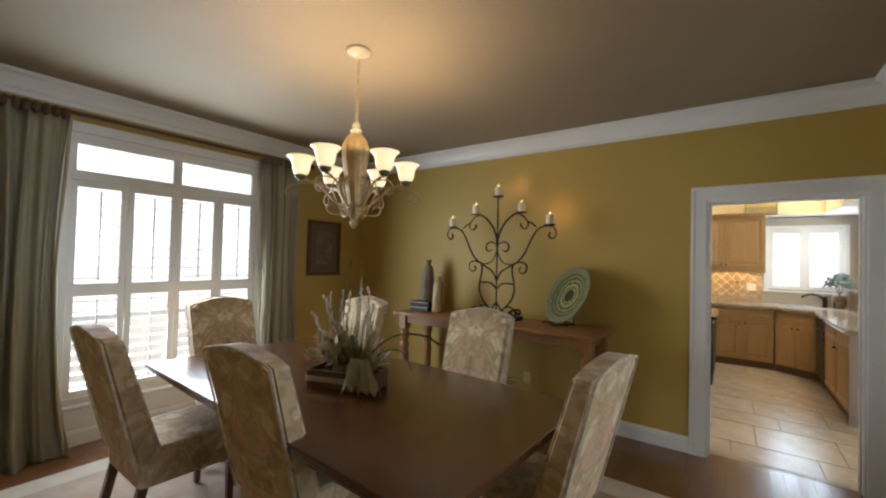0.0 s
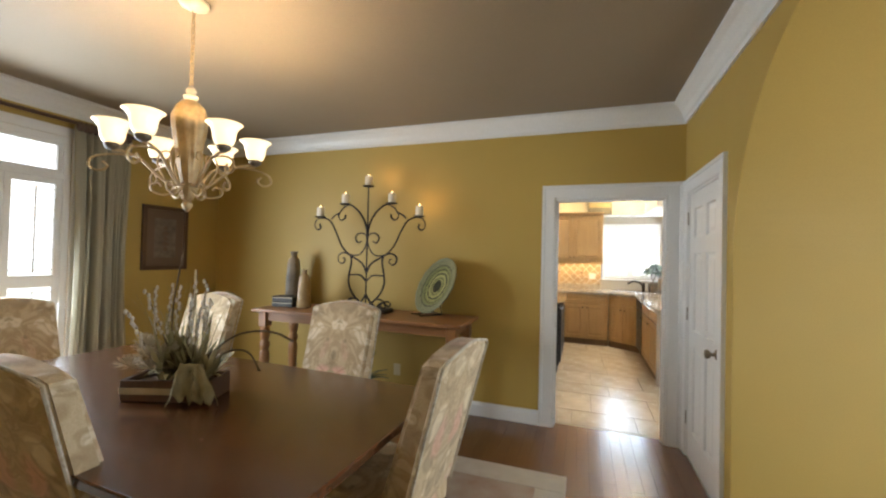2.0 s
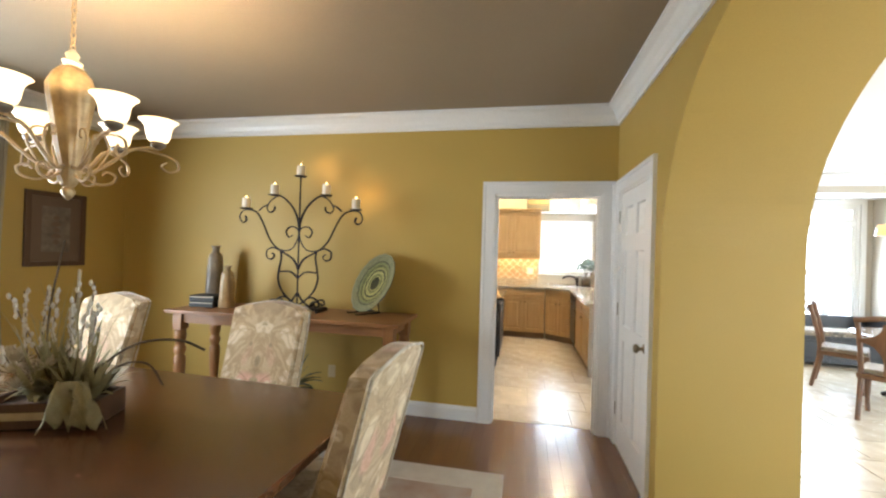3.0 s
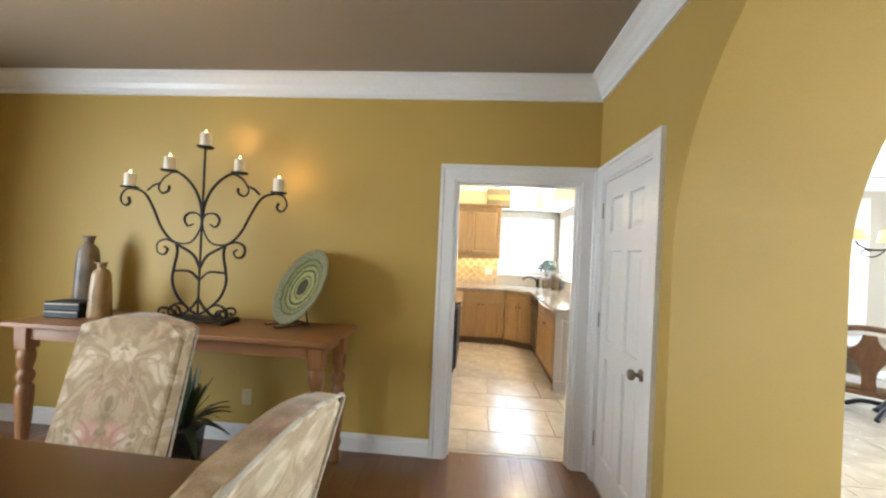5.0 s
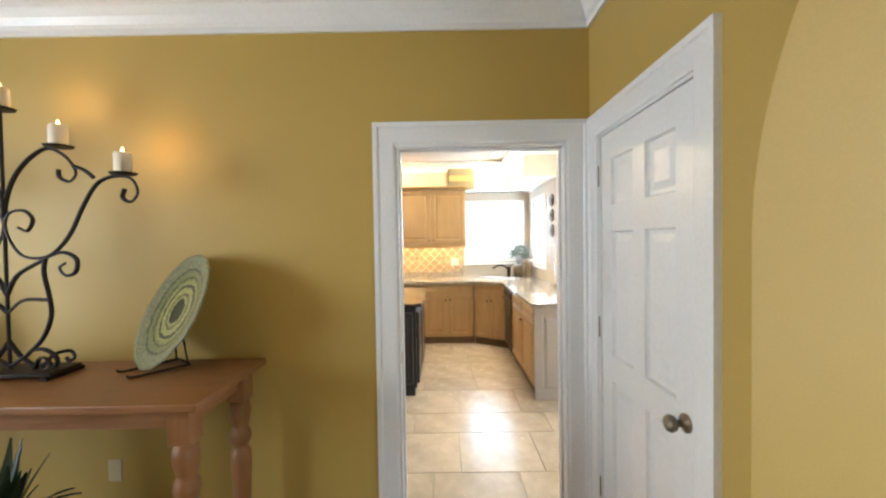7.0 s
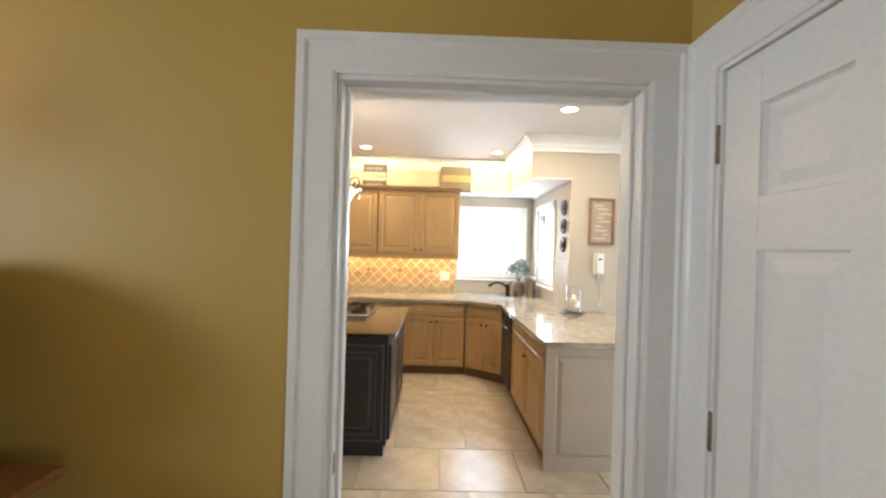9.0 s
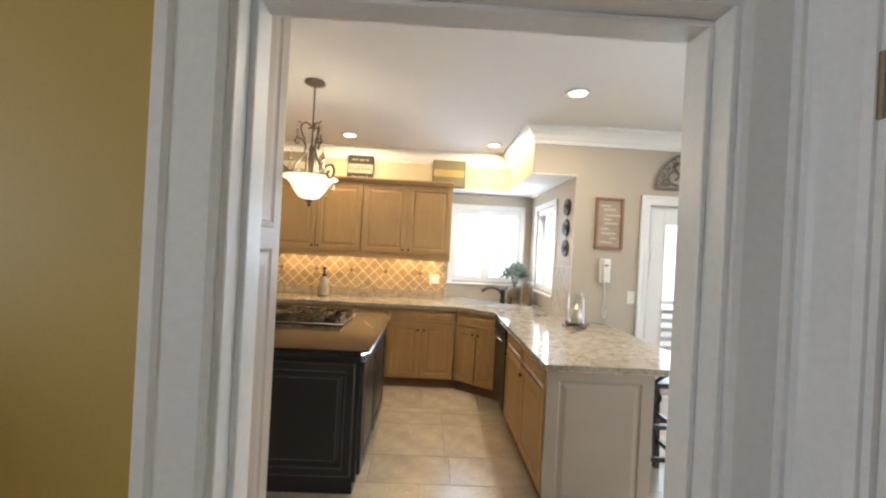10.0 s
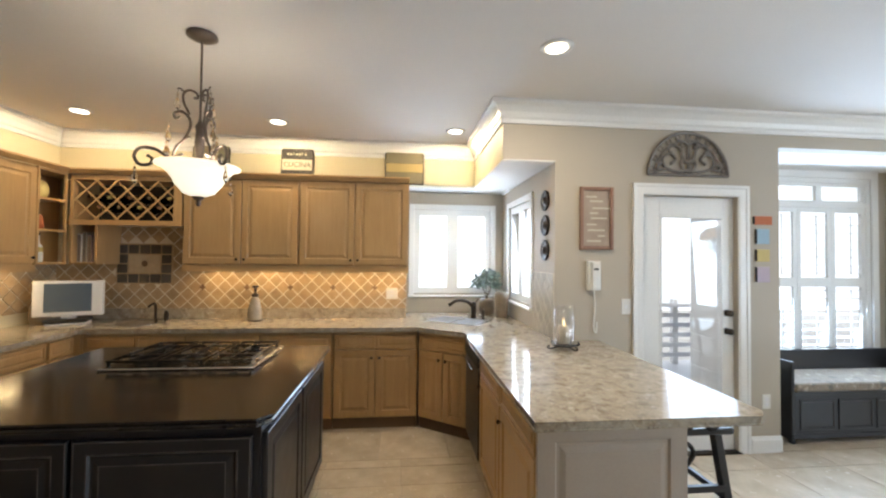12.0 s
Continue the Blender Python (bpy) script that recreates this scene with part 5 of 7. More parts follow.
def centrepiece(m):
    rnd = random.Random(11)
    bud = finish(lathe([(0.001, -0.013), (0.008, -0.004), (0.008, 0.005), (0.001, 0.015)], 6), "catkin", M["catkin"])
    ob = thing("flower_arrangement", m, "dried flower arrangement with catkins in a dark box", "flower arrangement")
    for b in ((-0.21, 0.21, -0.095, -0.08, 0, 0.10), (-0.21, 0.21, 0.08, 0.095, 0, 0.10), (-0.21, -0.195, -0.0795, 0.0795, 0, 0.10), (0.195, 0.21, -0.0795, 0.0795, 0, 0.10), (-0.195, 0.195, -0.0795, 0.0795, 0, 0.07)):
        part("box_side", box(*b, bevel=0.003), M["walnut"], ob)
    part("box_band", box(-0.212, 0.212, -0.097, -0.0955, 0.035, 0.065), M["petal"], ob, "pale carved band")
    # burlap hanging over the end
    bm, n = bmesh.new(), 14
    grid = []
    for j in range(9):
        v = j / 8
        grid.append([bm.verts.new((0.07 - 0.03 * v + (i / n) * (0.11 + 0.13 * v) + rnd.uniform(-0.006, 0.006), -0.10 - 0.05 * v + (0.008 + 0.012 * v) * math.sin(i * 1.3 + 1.4 * math.sin(i * 0.7) + v * 2) + rnd.uniform(-0.005, 0.005), max(0.003, 0.185 - (0.155 + 0.03 * math.sin(i * 2.3)) * v))) for i in range(n + 1)])
    for a, b in zip(grid, grid[1:]):
        for k in range(n):
            bm.faces.new([a[k], a[k + 1], b[k + 1], b[k]])
    cl = part("cloth", bm, M["burlap"], ob, "loose olive burlap", True)
    cl.modifiers.new("thick", "SOLIDIFY").thickness = 0.003
    for k in range(16):
        c = Vector((rnd.uniform(-0.25, 0.0), rnd.uniform(-0.13, 0.06), rnd.uniform(0.12, 0.25)))
        fl = bmesh.new()
        for i in range(30):
            a = 2.4 * i
            tilt = 0.15 + 0.05 * i
            dd = Vector((math.cos(a) * math.sin(tilt), math.sin(a) * math.sin(tilt), math.cos(tilt)))
            s = Vector((-math.sin(a), math.cos(a), 0))
            r = 0.048 + 0.0006 * i
            q = [c + dd * r * 0.3 - s * 0.004, c + dd * r * 0.7 - s * 0.009, c + dd * r + Vector((0, 0, 0.004)), c + dd * r * 0.7 + s * 0.009, c + dd * r * 0.3 + s * 0.004]
            fl.faces.new([fl.verts.new(p) for p in q])
        part("bloom", fl, M["petal"], ob, "cream silk bloom")
    for k in range(120):
        a = rnd.uniform(0, 6.28)
        L, up = rnd.uniform(0.12, 0.28), rnd.uniform(0.3, 0.95)
        base = Vector((rnd.uniform(-0.08, 0.16), rnd.uniform(-0.06, 0.06), 0.09))
        d = Vector((math.cos(a), math.sin(a), 0))
        s = Vector((-d.y, d.x, 0))
        bm, prev = bmesh.new(), None
        for i in range(6):
            t = i / 5
            p = base + d * L * t * (1.0 - 0.7 * up) + Vector((0, 0, L * (t * (0.3 + up) - (1 - up) * 0.7 * t * t)))
            p.z = max(p.z, 0.012)
            wv = 0.011 * math.sin(math.pi * (0.15 + 0.83 * t)) + 0.001
            row = [bm.verts.new(p + s * wv), bm.verts.new(p - s * wv)]
            if prev:
                bm.faces.new([prev[0], prev[1], row[1], row[0]])
            prev = row
        part("leaf", bm, M["leaf2"], ob, smooth=True)
    for k in range(10):
        a = rnd.uniform(0, 6.28)
        lean = rnd.uniform(0.05, 0.5)
        L = rnd.uniform(0.30, 0.50)
        base = Vector((rnd.uniform(-0.08, 0.10), rnd.uniform(-0.04, 0.04), 0.08))
        d = Vector((math.cos(a) * lean, math.sin(a) * lean, 1)).normalized()
        tip = base + d * L
        stem = part("stem", sweep([base, base + d * L * 0.6 + Vector((0, 0, 0.01)), tip], 0.0022, 5), M["twig"], ob)
        for i in range(12):
            p = base + d * L * (0.5 + 0.5 * i / 11) + Vector((rnd.uniform(-0.01, 0.01), rnd.uniform(-0.01, 0.01), 0))
            c = new("catkin", bud)
            c.parent, c.location = stem, p
    for k in range(46):
        a, L = rnd.uniform(0, 6.28), rnd.uniform(0.30, 0.56)
        lean = rnd.uniform(0.08, 0.42)
        base = Vector((rnd.uniform(-0.06, 0.12), rnd.uniform(-0.04, 0.04), 0.09))
        d = Vector((math.cos(a), math.sin(a), 0))
        s = Vector((-d.y, d.x, 0))
        bm, prev = bmesh.new(), None
        for i in range(6):
            t = i / 5
            p = base + d * L * lean * (0.5 * t + 0.8 * t * t) + Vector((0, 0, L * (t - 0.25 * lean * t * t)))
            row = [bm.verts.new(p + s * 0.0045 * (1.05 - t)), bm.verts.new(p - s * 0.0045 * (1.05 - t))]
            if prev:
                bm.faces.new([prev[0], prev[1], row[1], row[0]])
            prev = row
        part("grass_blade", bm, M["leaf2"], ob, smooth=True)
    part("twig", sweep(spline([(0.05, 0, 0.08), (0.16, 0.03, 0.22), (0.28, 0.06, 0.30), (0.42, 0.10, 0.30), (0.52, 0.12, 0.25)], 6), 0.006, 6), M["twig"], ob, "arching bare twig")
    part("twig", sweep(spline([(0.08, 0, 0.08), (0.20, 0.05, 0.20), (0.30, 0.08, 0.20), (0.36, 0.09, 0.10)], 6), 0.005, 6), M["twig"], ob, "arching bare twig")
    part("twig", sweep(spline([(-0.02, 0, 0.08), (-0.05, 0.02, 0.4), (-0.02, 0.05, 0.74)], 6), 0.004, 6), M["twig"], ob, "tall bare twig")
    part("twig", sweep(spline([(0.0, 0, 0.08), (0.05, 0.02, 0.35), (0.06, 0.02, 0.62)], 6), 0.006, 6), M["petal"], ob, "tall pale reed")
    return ob


centrepiece(pose(-2.66, -2.26, 0.778, 0, 0, 20))

rug = thing("area_rug", pose(-2.705, -2.25, 0.0), "faded floral area rug with ivory border under the table", "rug")
part("field", box(-1.655, 1.655, -1.22, 1.22, 0.001, 0.011, 0.003), M["rug"], rug, "floral field")
for b in ((-1.845, 1.845, 1.2205, 1.43), (-1.845, 1.845, -1.43, -1.2205), (-1.845, -1.6555, -1.22, 1.22), (1.6555, 1.845, -1.22, 1.22)):
    part("border", box(*b, 0.001, 0.0115, 0.003), M["rug_border"], rug, "ivory border")


def wall_plate(m, name, label, w=0.072, h=0.115, slots=2, mat="white_plastic"):
    ob = thing(name, m, label, name.replace("_", " "))
    part("plate", box(-w / 2, w / 2, -0.006, 0, -h / 2, h / 2, 0.002), M[mat], ob)
    for k in range(slots):
        z = (k - (slots - 1) / 2) * 0.042
        part("socket", box(-0.016, 0.016, -0.0085, -0.0062, z - 0.014, z + 0.014, 0.002), M["silver_plastic" if mat == "white_plastic" else mat], ob)
    return ob


wall_plate(pose(-2.54, 0, 0.335), "wall_outlet", "ivory wall outlet on the ochre wall", mat="tan_plate")


def casement(m, w, h, lights, label, name, casing_w=0.06):
    """A plain white window with upright sashes, in x 0..w, z 0..h, facing -y."""
    ob = thing(name, m, label, "window", kind="structure")
    for b in ((-casing_w, 0, -0.018, 0, -0.02, h + casing_w), (w, w + casing_w, -0.018, 0, -0.02, h + casing_w), (0, w, -0.018, 0, h, h + casing_w)):
        part("casing", box(*b, bevel=0.004), M["trim"], ob)
    part("window_sill", box(-casing_w - 0.01, w + casing_w + 0.01, -0.04, 0.02, -0.045, -0.0205, 0.005), M["trim"], ob)
    lw = w / lights
    for k in range(lights):
        f = bmesh.new()
        x0, s = k * lw, 0.068
        for b in ((x0, x0 + s, 0.015, 0.06, 0, h), (x0 + lw - s, x0 + lw, 0.015, 0.06, 0, h), (x0 + s, x0 + lw - s, 0.015, 0.06, 0, s), (x0 + s, x0 + lw - s, 0.015, 0.06, h - s, h)):
            box(*b, bm=f)
        part("sash", f, M["trim"], ob)
        g = part("pane", box(x0 + s, x0 + lw - s, 0.036, 0.040, s, h - s), M["glass"], ob, "clear glass pane")
        g.visible_shadow = False
    return ob


casement(pose(-0.36, 4.75, 1.15), 0.905, 0.98, 2, "white two-light window over the sink", "window_sink")
casement(pose(0.70, 4.46, 1.13, 0, 0, -90), 0.78, 0.99, 2, "white two-light window beside the sink", "window_side")
shutter_window(pose(2.75, 3.83, 0.55), 1.69, 1.89, 4, (0.80,), 0.21, "white alcove window with shutters and transom lights", True, "window_alcove", 3)

# back door
casing(0.825, 2.09, 0.09, pose(1.43, 3.1, 0), "white casing round the back door")
bd = thing("door_back", pose(1.434, 3.14, 0.012), "white glazed back door, shut", "door", kind="structure")
W, HH, s, s2 = 0.817, 2.07, 0.165, 0.09
for nm, b in (("stile", (0, s, 0, 0.04, 0, HH)), ("stile", (W - s2, W, 0, 0.04, 0, HH)), ("rail", (s, W - s2, 0, 0.04, 0, 0.22)), ("rail", (s, W - s2, 0, 0.04, HH - 0.17, HH))):
    part(nm, box(*b, bevel=0.002), M["trim"], bd)
g = part("pane", box(s, W - s2, 0.018, 0.022, 0.22, HH - 0.17), M["glass"], bd, "clear glass pane")
g.visible_shadow = False
for b in ((s, s + 0.02, -0.006, 0.0, 0.20, HH - 0.15), (W - s2 - 0.02, W - s2, -0.006, 0, 0.20, HH - 0.15), (s, W - s2, -0.006, 0, HH - 0.17, HH - 0.15), (s, W - s2, -0.006, 0, 0.20, 0.22)):
    part("glazing_bead", box(*b), M["trim"], bd)
for z in (0.97, 1.12):
    kb = lathe([(0.028, 0.0), (0.028, 0.006), (0.011, 0.010), (0.011, 0.028), (0.026, 0.038), (0.026, 0.05), (0.010, 0.058)], 16)
    bmesh.ops.rotate(kb, matrix=Matrix.Rotation(radians(90), 3, "X"), verts=kb.verts)
    bmesh.ops.translate(kb, vec=(W - 0.065, 0, z), verts=kb.verts)
    part("door_knob" if z < 1 else "deadbolt", kb, M["bronze"], bd, "dark bronze hardware", True)
for z in (0.25, 1.05, 1.82):
    part("hinge", box(-0.006, 0.006, -0.012, 0.0, z - 0.05, z + 0.05), M["bronze"], bd, "dark bronze hinge")
part("threshold", box(-0.02, W + 0.02, -0.06, 0.05, -0.012, 0.0), M["bronze"], bd)

# back wall: cornice, corner shelves, wine rack
CORNICE = [(0, 2.30), (0.012, 2.30), (0.02, 2.312), (0.045, 2.335), (0.045, 2.348), (0, 2.348)]
cn = thing("cabinet_cornice", pose(0, 0, 0), "maple cornice along the cabinet tops", "cornice")
part("cornice", moulding((-3.54, 4.02, 0), (-0.43, 4.02, 0), (0, -1, 0), CORNICE, -1, 0), M["maple_x"], cn)
part("cornice", moulding((-3.54, 2.60, 0), (-3.54, 4.02, 0), (1, 0, 0), CORNICE, 0, -1), M["maple_x"], cn)
part("cabinet_top", box(-3.875, -0.435, 4.02, 4.345, 2.302, 2.318), M["maple_x"], cn)
lr = thing("light_rail", pose(0, 0, 0), "maple light rail under the wall cabinets", "light rail")
part("rail", box(-2.545, -0.435, 4.022, 4.04, 1.413, 1.469), M["maple_x"], lr)
# left rail is added to screen the left pucks from the island top
part("rail", box(-3.56, -3.542, 2.62, 3.72, 1.413, 1.469), M["maple_x"], lr)
wall_cabinet(0.55, pose(-3.54, 2.62, 0, 0, 0, 90), 1, "honey maple wall cabinet with raised-panel door", MAPLE)
wall_cabinet(0.54, pose(-3.54, 3.175, 0, 0, 0, 90), 1, "honey maple wall cabinet with raised-panel door", MAPLE)

sh = thing("corner_shelf", pose(-3.54, 3.72, 0), "open maple corner shelves holding small ornaments", "shelf")
for b in ((-0.335, 0.0, 0.0, 0.02, 1.47, 2.30), (-0.02, 0.0, 0.28, 0.30, 1.47, 2.30), (-0.335, -0.32, 0.021, 0.62, 1.47, 2.30)):
    part("side", box(*b), M["maple"], sh)
for z in (1.47, 1.76, 2.03, 2.28):
    part("shelf_board", box(-0.319, -0.001, 0.021, 0.279, z, z + 0.018), M["maple_x"], sh)
nb = thing("open_niche", pose(-3.515, 4.02, 0), "small open maple cubby beside the corner shelves", "shelf")
for b in ((0.0, 0.018, 0.0, 0.32, 1.47, 1.845), (0.212, 0.23, 0.0, 0.32, 1.47, 1.845), (0.0185, 0.2115, 0.0, 0.32, 1.47, 1.488)):
    part("side", box(*b), M["maple"], nb)
part("back", box(0.0185, 0.2115, 0.30, 0.32, 1.4885, 1.845), M["maple"], nb)


def ornament(m, prof, mat, label, cat="ornament", seg=14):
    ob = thing(cat.replace(" ", "_"), m, label, cat)
    part("body", lathe(prof, seg), mat, ob, smooth=True)
    return ob


ornament(pose(-3.66, 3.86, 2.049), [(0.05, 0), (0.07, 0.03), (0.075, 0.09), (0.05, 0.14), (0.02, 0.16)], M["yellow_card"], "yellow ceramic jar on the shelf", "jar")
ornament(pose(-3.66, 3.86, 1.779), [(0.045, 0), (0.05, 0.05), (0.04, 0.11), (0.02, 0.13)], M["orange"], "orange ceramic jar on the shelf", "jar")
bt = ornament(pose(-3.64, 3.85, 1.489), [(0.036, 0), (0.038, 0.01), (0.038, 0.13), (0.014, 0.17), (0.013, 0.22), (0.015, 0.235)], M["white_plastic"], "white bottle with a green and yellow label", "bottle")
part("bottle_label", lathe([(0.0388, 0.09), (0.0388, 0.13)], 14), M["yellow_card"], bt)
part("cap", lathe([(0.016, 0.2352), (0.016, 0.25)], 10), M["black"], bt)
for k, (c, hh) in enumerate((("white_plastic", 0.26), ("sign_cream", 0.28), ("lilac_card", 0.25))):
    b = thing("book", pose(-3.48 + 0.045 * k, 4.06, 1.489), "upright cookbook in the cubby", "book", "cookbooks")
    part("cover", box(0, 0.036, 0, 0.17, 0, hh, 0.002), M[c], b)
    part("pages", box(0.004, 0.032, -0.001, 0.0, 0.004, hh - 0.004), M["paper"], b)


def wine_rack(m, w, h, d):
    """Lattice-fronted rack: two layers of crossing strips in a case with a wide stile on its inner side."""
    ob = thing("wine_rack", m, "maple lattice wine rack partly filled with bottles", "wine rack")
    x0, x1, z0, z1 = 0.03, w - 0.075, 0.03, h - 0.045
    for b in ((0, x0, 0, d, 0, h), (x1, w, 0, d, 0, h), (x0, x1, 0, d, 0, z0), (x0, x1, 0, d, z1, h)):
        part("case_side", box(*b), M["maple"], ob)
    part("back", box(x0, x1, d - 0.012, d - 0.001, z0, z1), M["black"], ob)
    part("front_lip", box(-0.005, w + 0.005, -0.02, -0.001, -0.018, 0.012), M["maple_x"], ob)
    for s in (1, -1):
        for k in range(-4, 10):
            # strip through (x0 + k * pitch, lowest z), rising at 45 degrees, cut off by the case
            c = x0 + k * RACK_PITCH + (0 if s > 0 else z1 - z0)
            pts = sorted(p for p in ((x, z0 + s * (x - c)) for x in (x0, x1)) if z0 <= p[1] <= z1)
            pts += [(c + s * t, z0 + t) for t in (0, z1 - z0) if x0 < c + s * t < x1]
            if len(pts) < 2:
                continue
            (ax, az), (bx, bz) = min(pts), max(pts)
            L = math.hypot(bx - ax, bz - az)
            if L > 0.05:
                y0 = 0.004 if s > 0 else 0.013
                bm = box(0, L, y0, y0 + 0.008, -0.0068, 0.0068)
                bmesh.ops.rotate(bm, matrix=Matrix.Rotation(-math.atan2(bz - az, bx - ax), 3, "Y"), verts=bm.verts)
                bmesh.ops.translate(bm, vec=(ax, 0, az), verts=bm.verts)
                part("lattice_strip", bm, M["maple_x"], ob)
    return ob


RACK_PITCH = 0.176
wine_rack(pose(-3.52, 4.021, 1.85), 0.965, 0.445, 0.32)
for k in range(11):
    row = k % 2
    x, z = -3.52 + 0.03 + 0.185 + (k // 2 - 0.5 + 0.5 * row) * RACK_PITCH, 1.85 + 0.03 + 0.16 + (-0.035 if row else 0.055)
    b = thing("wine_bottle", pose(x, 4.32, z, 90, 0, 0), "dark glass wine bottle lying in the rack", "wine bottle", "bottles in the rack")
    part("glass_body", lathe([(0.037, 0), (0.037, 0.17), (0.014, 0.215), (0.0135, 0.235)], 12), M["pot"], b, smooth=True)
    part("capsule", lathe([(0.0145, 0.2352), (0.0150, 0.265)], 10), M[("steel", "red_wood", "yellow_card")[k % 3]], b, "foil capsule")

# backsplash
def clipped(poly, x0, x1, z0, z1):
    for f, g in ((lambda p: p[0] - x0, None), (lambda p: x1 - p[0], None), (lambda p: p[1] - z0, None), (lambda p: z1 - p[1], None)):
        out = []
        for p, q in zip(poly, poly[1:] + poly[:1]):
            a, b = f(p), f(q)
            if a >= 0:
                out.append(p)
            if a * b < 0:
                t = a / (a - b)
                out.append((p[0] + (q[0] - p[0]) * t, p[1] + (q[1] - p[1]) * t))
        poly = out
        if len(poly) < 3:
            return []
    return poly


sp = tagged(new("backsplash", finish(box(-3.872, -0.45, 4.342, 4.349, 1.03, 1.85), "backsplash", M["splash_grout"])), "tumbled stone backsplash laid on the diagonal", "backsplash", kind="structure")
sp2 = tagged(new("backsplash", finish(box(-3.879, -3.873, 2.6, 4.34, 1.03, 1.468), "backsplash", M["splash_grout"])), "tumbled stone backsplash laid on the diagonal", "backsplash", kind="structure")
up = solid("upstand", box(-3.86, -0.455, 4.322, 4.3415, 0.9265, 1.03, 0.003), M["granite"], "granite upstand behind the worktop", "upstand", kind="structure")
DG = 0.1435
for x0, x1, z0, z1 in ((-3.872, -3.50, 1.031, 1.466), (-3.50, -2.56, 1.031, 1.842), (-2.56, -0.452, 1.031, 1.466)):
    for i in range(-4, 58):
        for j in range(-1, 13):
            cx, cz = -0.781 - 22 * DG + i * DG / 2, 1.03 + j * DG / 2 - 0.003
            if (i + j) % 2:
                continue
            r = DG / 2 - 0.0065
            q = clipped([(cx - r, cz), (cx, cz - r), (cx + r, cz), (cx, cz + r)], x0, x1, z0, z1)
            if len(q) < 3 or (-3.33 < cx < -2.80 and 1.26 < cz < 1.68):
                continue
            bm = prism([(x, z) for x, z in q], -0.0025, "y")
            bmesh.ops.translate(bm, vec=(0, 4.3415, 0), verts=bm.verts)
            part("tile", bm, M["splash"], sp)
for k in range(5):
    cx, cz = -0.781 - 3 * DG * k, 1.03 + 1.5 * DG - 0.003
    bm = prism([(cx - 0.032, cz), (cx, cz - 0.032), (cx + 0.032, cz), (cx, cz + 0.032)], -0.005, "y")
    bmesh.ops.translate(bm, vec=(0, 4.3385, 0), verts=bm.verts)
    part("inset_tile", bm, M["inset"], sp, "brown inset tile")
for j in range(-15, 17):
    for i in range(0, 9):
        cy, cz = 3.45 + j * DG / 2, 1.03 + i * DG / 2
        if (i + j) % 2 == 0:
            q = clipped([(cy - 0.0655, cz), (cy, cz - 0.0655), (cy + 0.0655, cz), (cy, cz + 0.0655)], 2.61, 4.33, 1.031, 1.466)
            if len(q) > 2:
                bm = prism(q, 0.007, "x")
                bmesh.ops.translate(bm, vec=(-3.873, 0, 0), verts=bm.verts)
                part("tile", bm, M["splash"], sp2)
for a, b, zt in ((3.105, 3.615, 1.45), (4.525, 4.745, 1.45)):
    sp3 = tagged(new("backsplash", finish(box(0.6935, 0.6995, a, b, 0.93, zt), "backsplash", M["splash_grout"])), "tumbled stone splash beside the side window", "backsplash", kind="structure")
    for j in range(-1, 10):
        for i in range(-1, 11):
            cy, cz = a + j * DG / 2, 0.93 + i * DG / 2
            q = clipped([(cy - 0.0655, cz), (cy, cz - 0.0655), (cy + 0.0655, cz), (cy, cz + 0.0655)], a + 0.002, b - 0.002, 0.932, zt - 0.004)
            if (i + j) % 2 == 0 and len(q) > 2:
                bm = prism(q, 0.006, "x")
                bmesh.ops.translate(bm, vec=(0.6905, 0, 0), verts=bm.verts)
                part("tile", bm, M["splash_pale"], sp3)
deco = thing("tile_panel", pose(-3.31, 4.334, 1.28), "decorative tile panel with dark slate border", "tile panel", kind="structure")
part("bed", box(-0.01, 0.52, -0.0, 0.006, -0.01, 0.395), M["splash"], deco)
for i in range(5):
    for j in range(4):
        if i in (0, 4) or j in (0, 3):
            part("tile", box(i * 0.103 + 0.004, i * 0.103 + 0.096, -0.008, -0.0005, j * 0.097 + 0.004, j * 0.097 + 0.09, 0.002), M["slate"], deco)
part("tile", box(0.108, 0.405, -0.007, -0.0005, 0.102, 0.286, 0.002), M["splash_cream"], deco, "large pale centre tile")
medallion = part("medallion", lathe([(0.03, 0), (0.02, 0.004)], 8), M["inset"], deco)
medallion.matrix_basis = pose(0.256, -0.0072, 0.194, 90)


def sign(m, w, h, bands, label):
    ob = thing("wall_sign", m, label, "sign", "signs on the cabinet tops")
    part("board", box(0, w, 0, 0.018, 0, h, 0.002), M["sign_dark"], ob)
    z = 0.012
    for f, mt in bands:
        bh = f * (h - 0.024)
        part("band", box(0.012, w - 0.012, -0.004, -0.0005, z, z + bh - 0.003), M[mt], ob)
        z += bh
    return ob


def lettering(text, m, size, mat, parent):
    cu = bpy.data.curves.new("words", "FONT")
    cu.body, cu.size, cu.extrude, cu.align_x, cu.align_y = text, size, 0.001, "CENTER", "CENTER"
    ob = new("lettering", cu)
    dg = bpy.context.evaluated_depsgraph_get()
    me = bpy.data.meshes.new_from_object(ob.evaluated_get(dg))
    bpy.data.objects.remove(ob)
    me.materials.clear()
    me.materials.append(mat)
    o = new("lettering", me)
    o.parent = parent
    o.matrix_basis = m
    return o


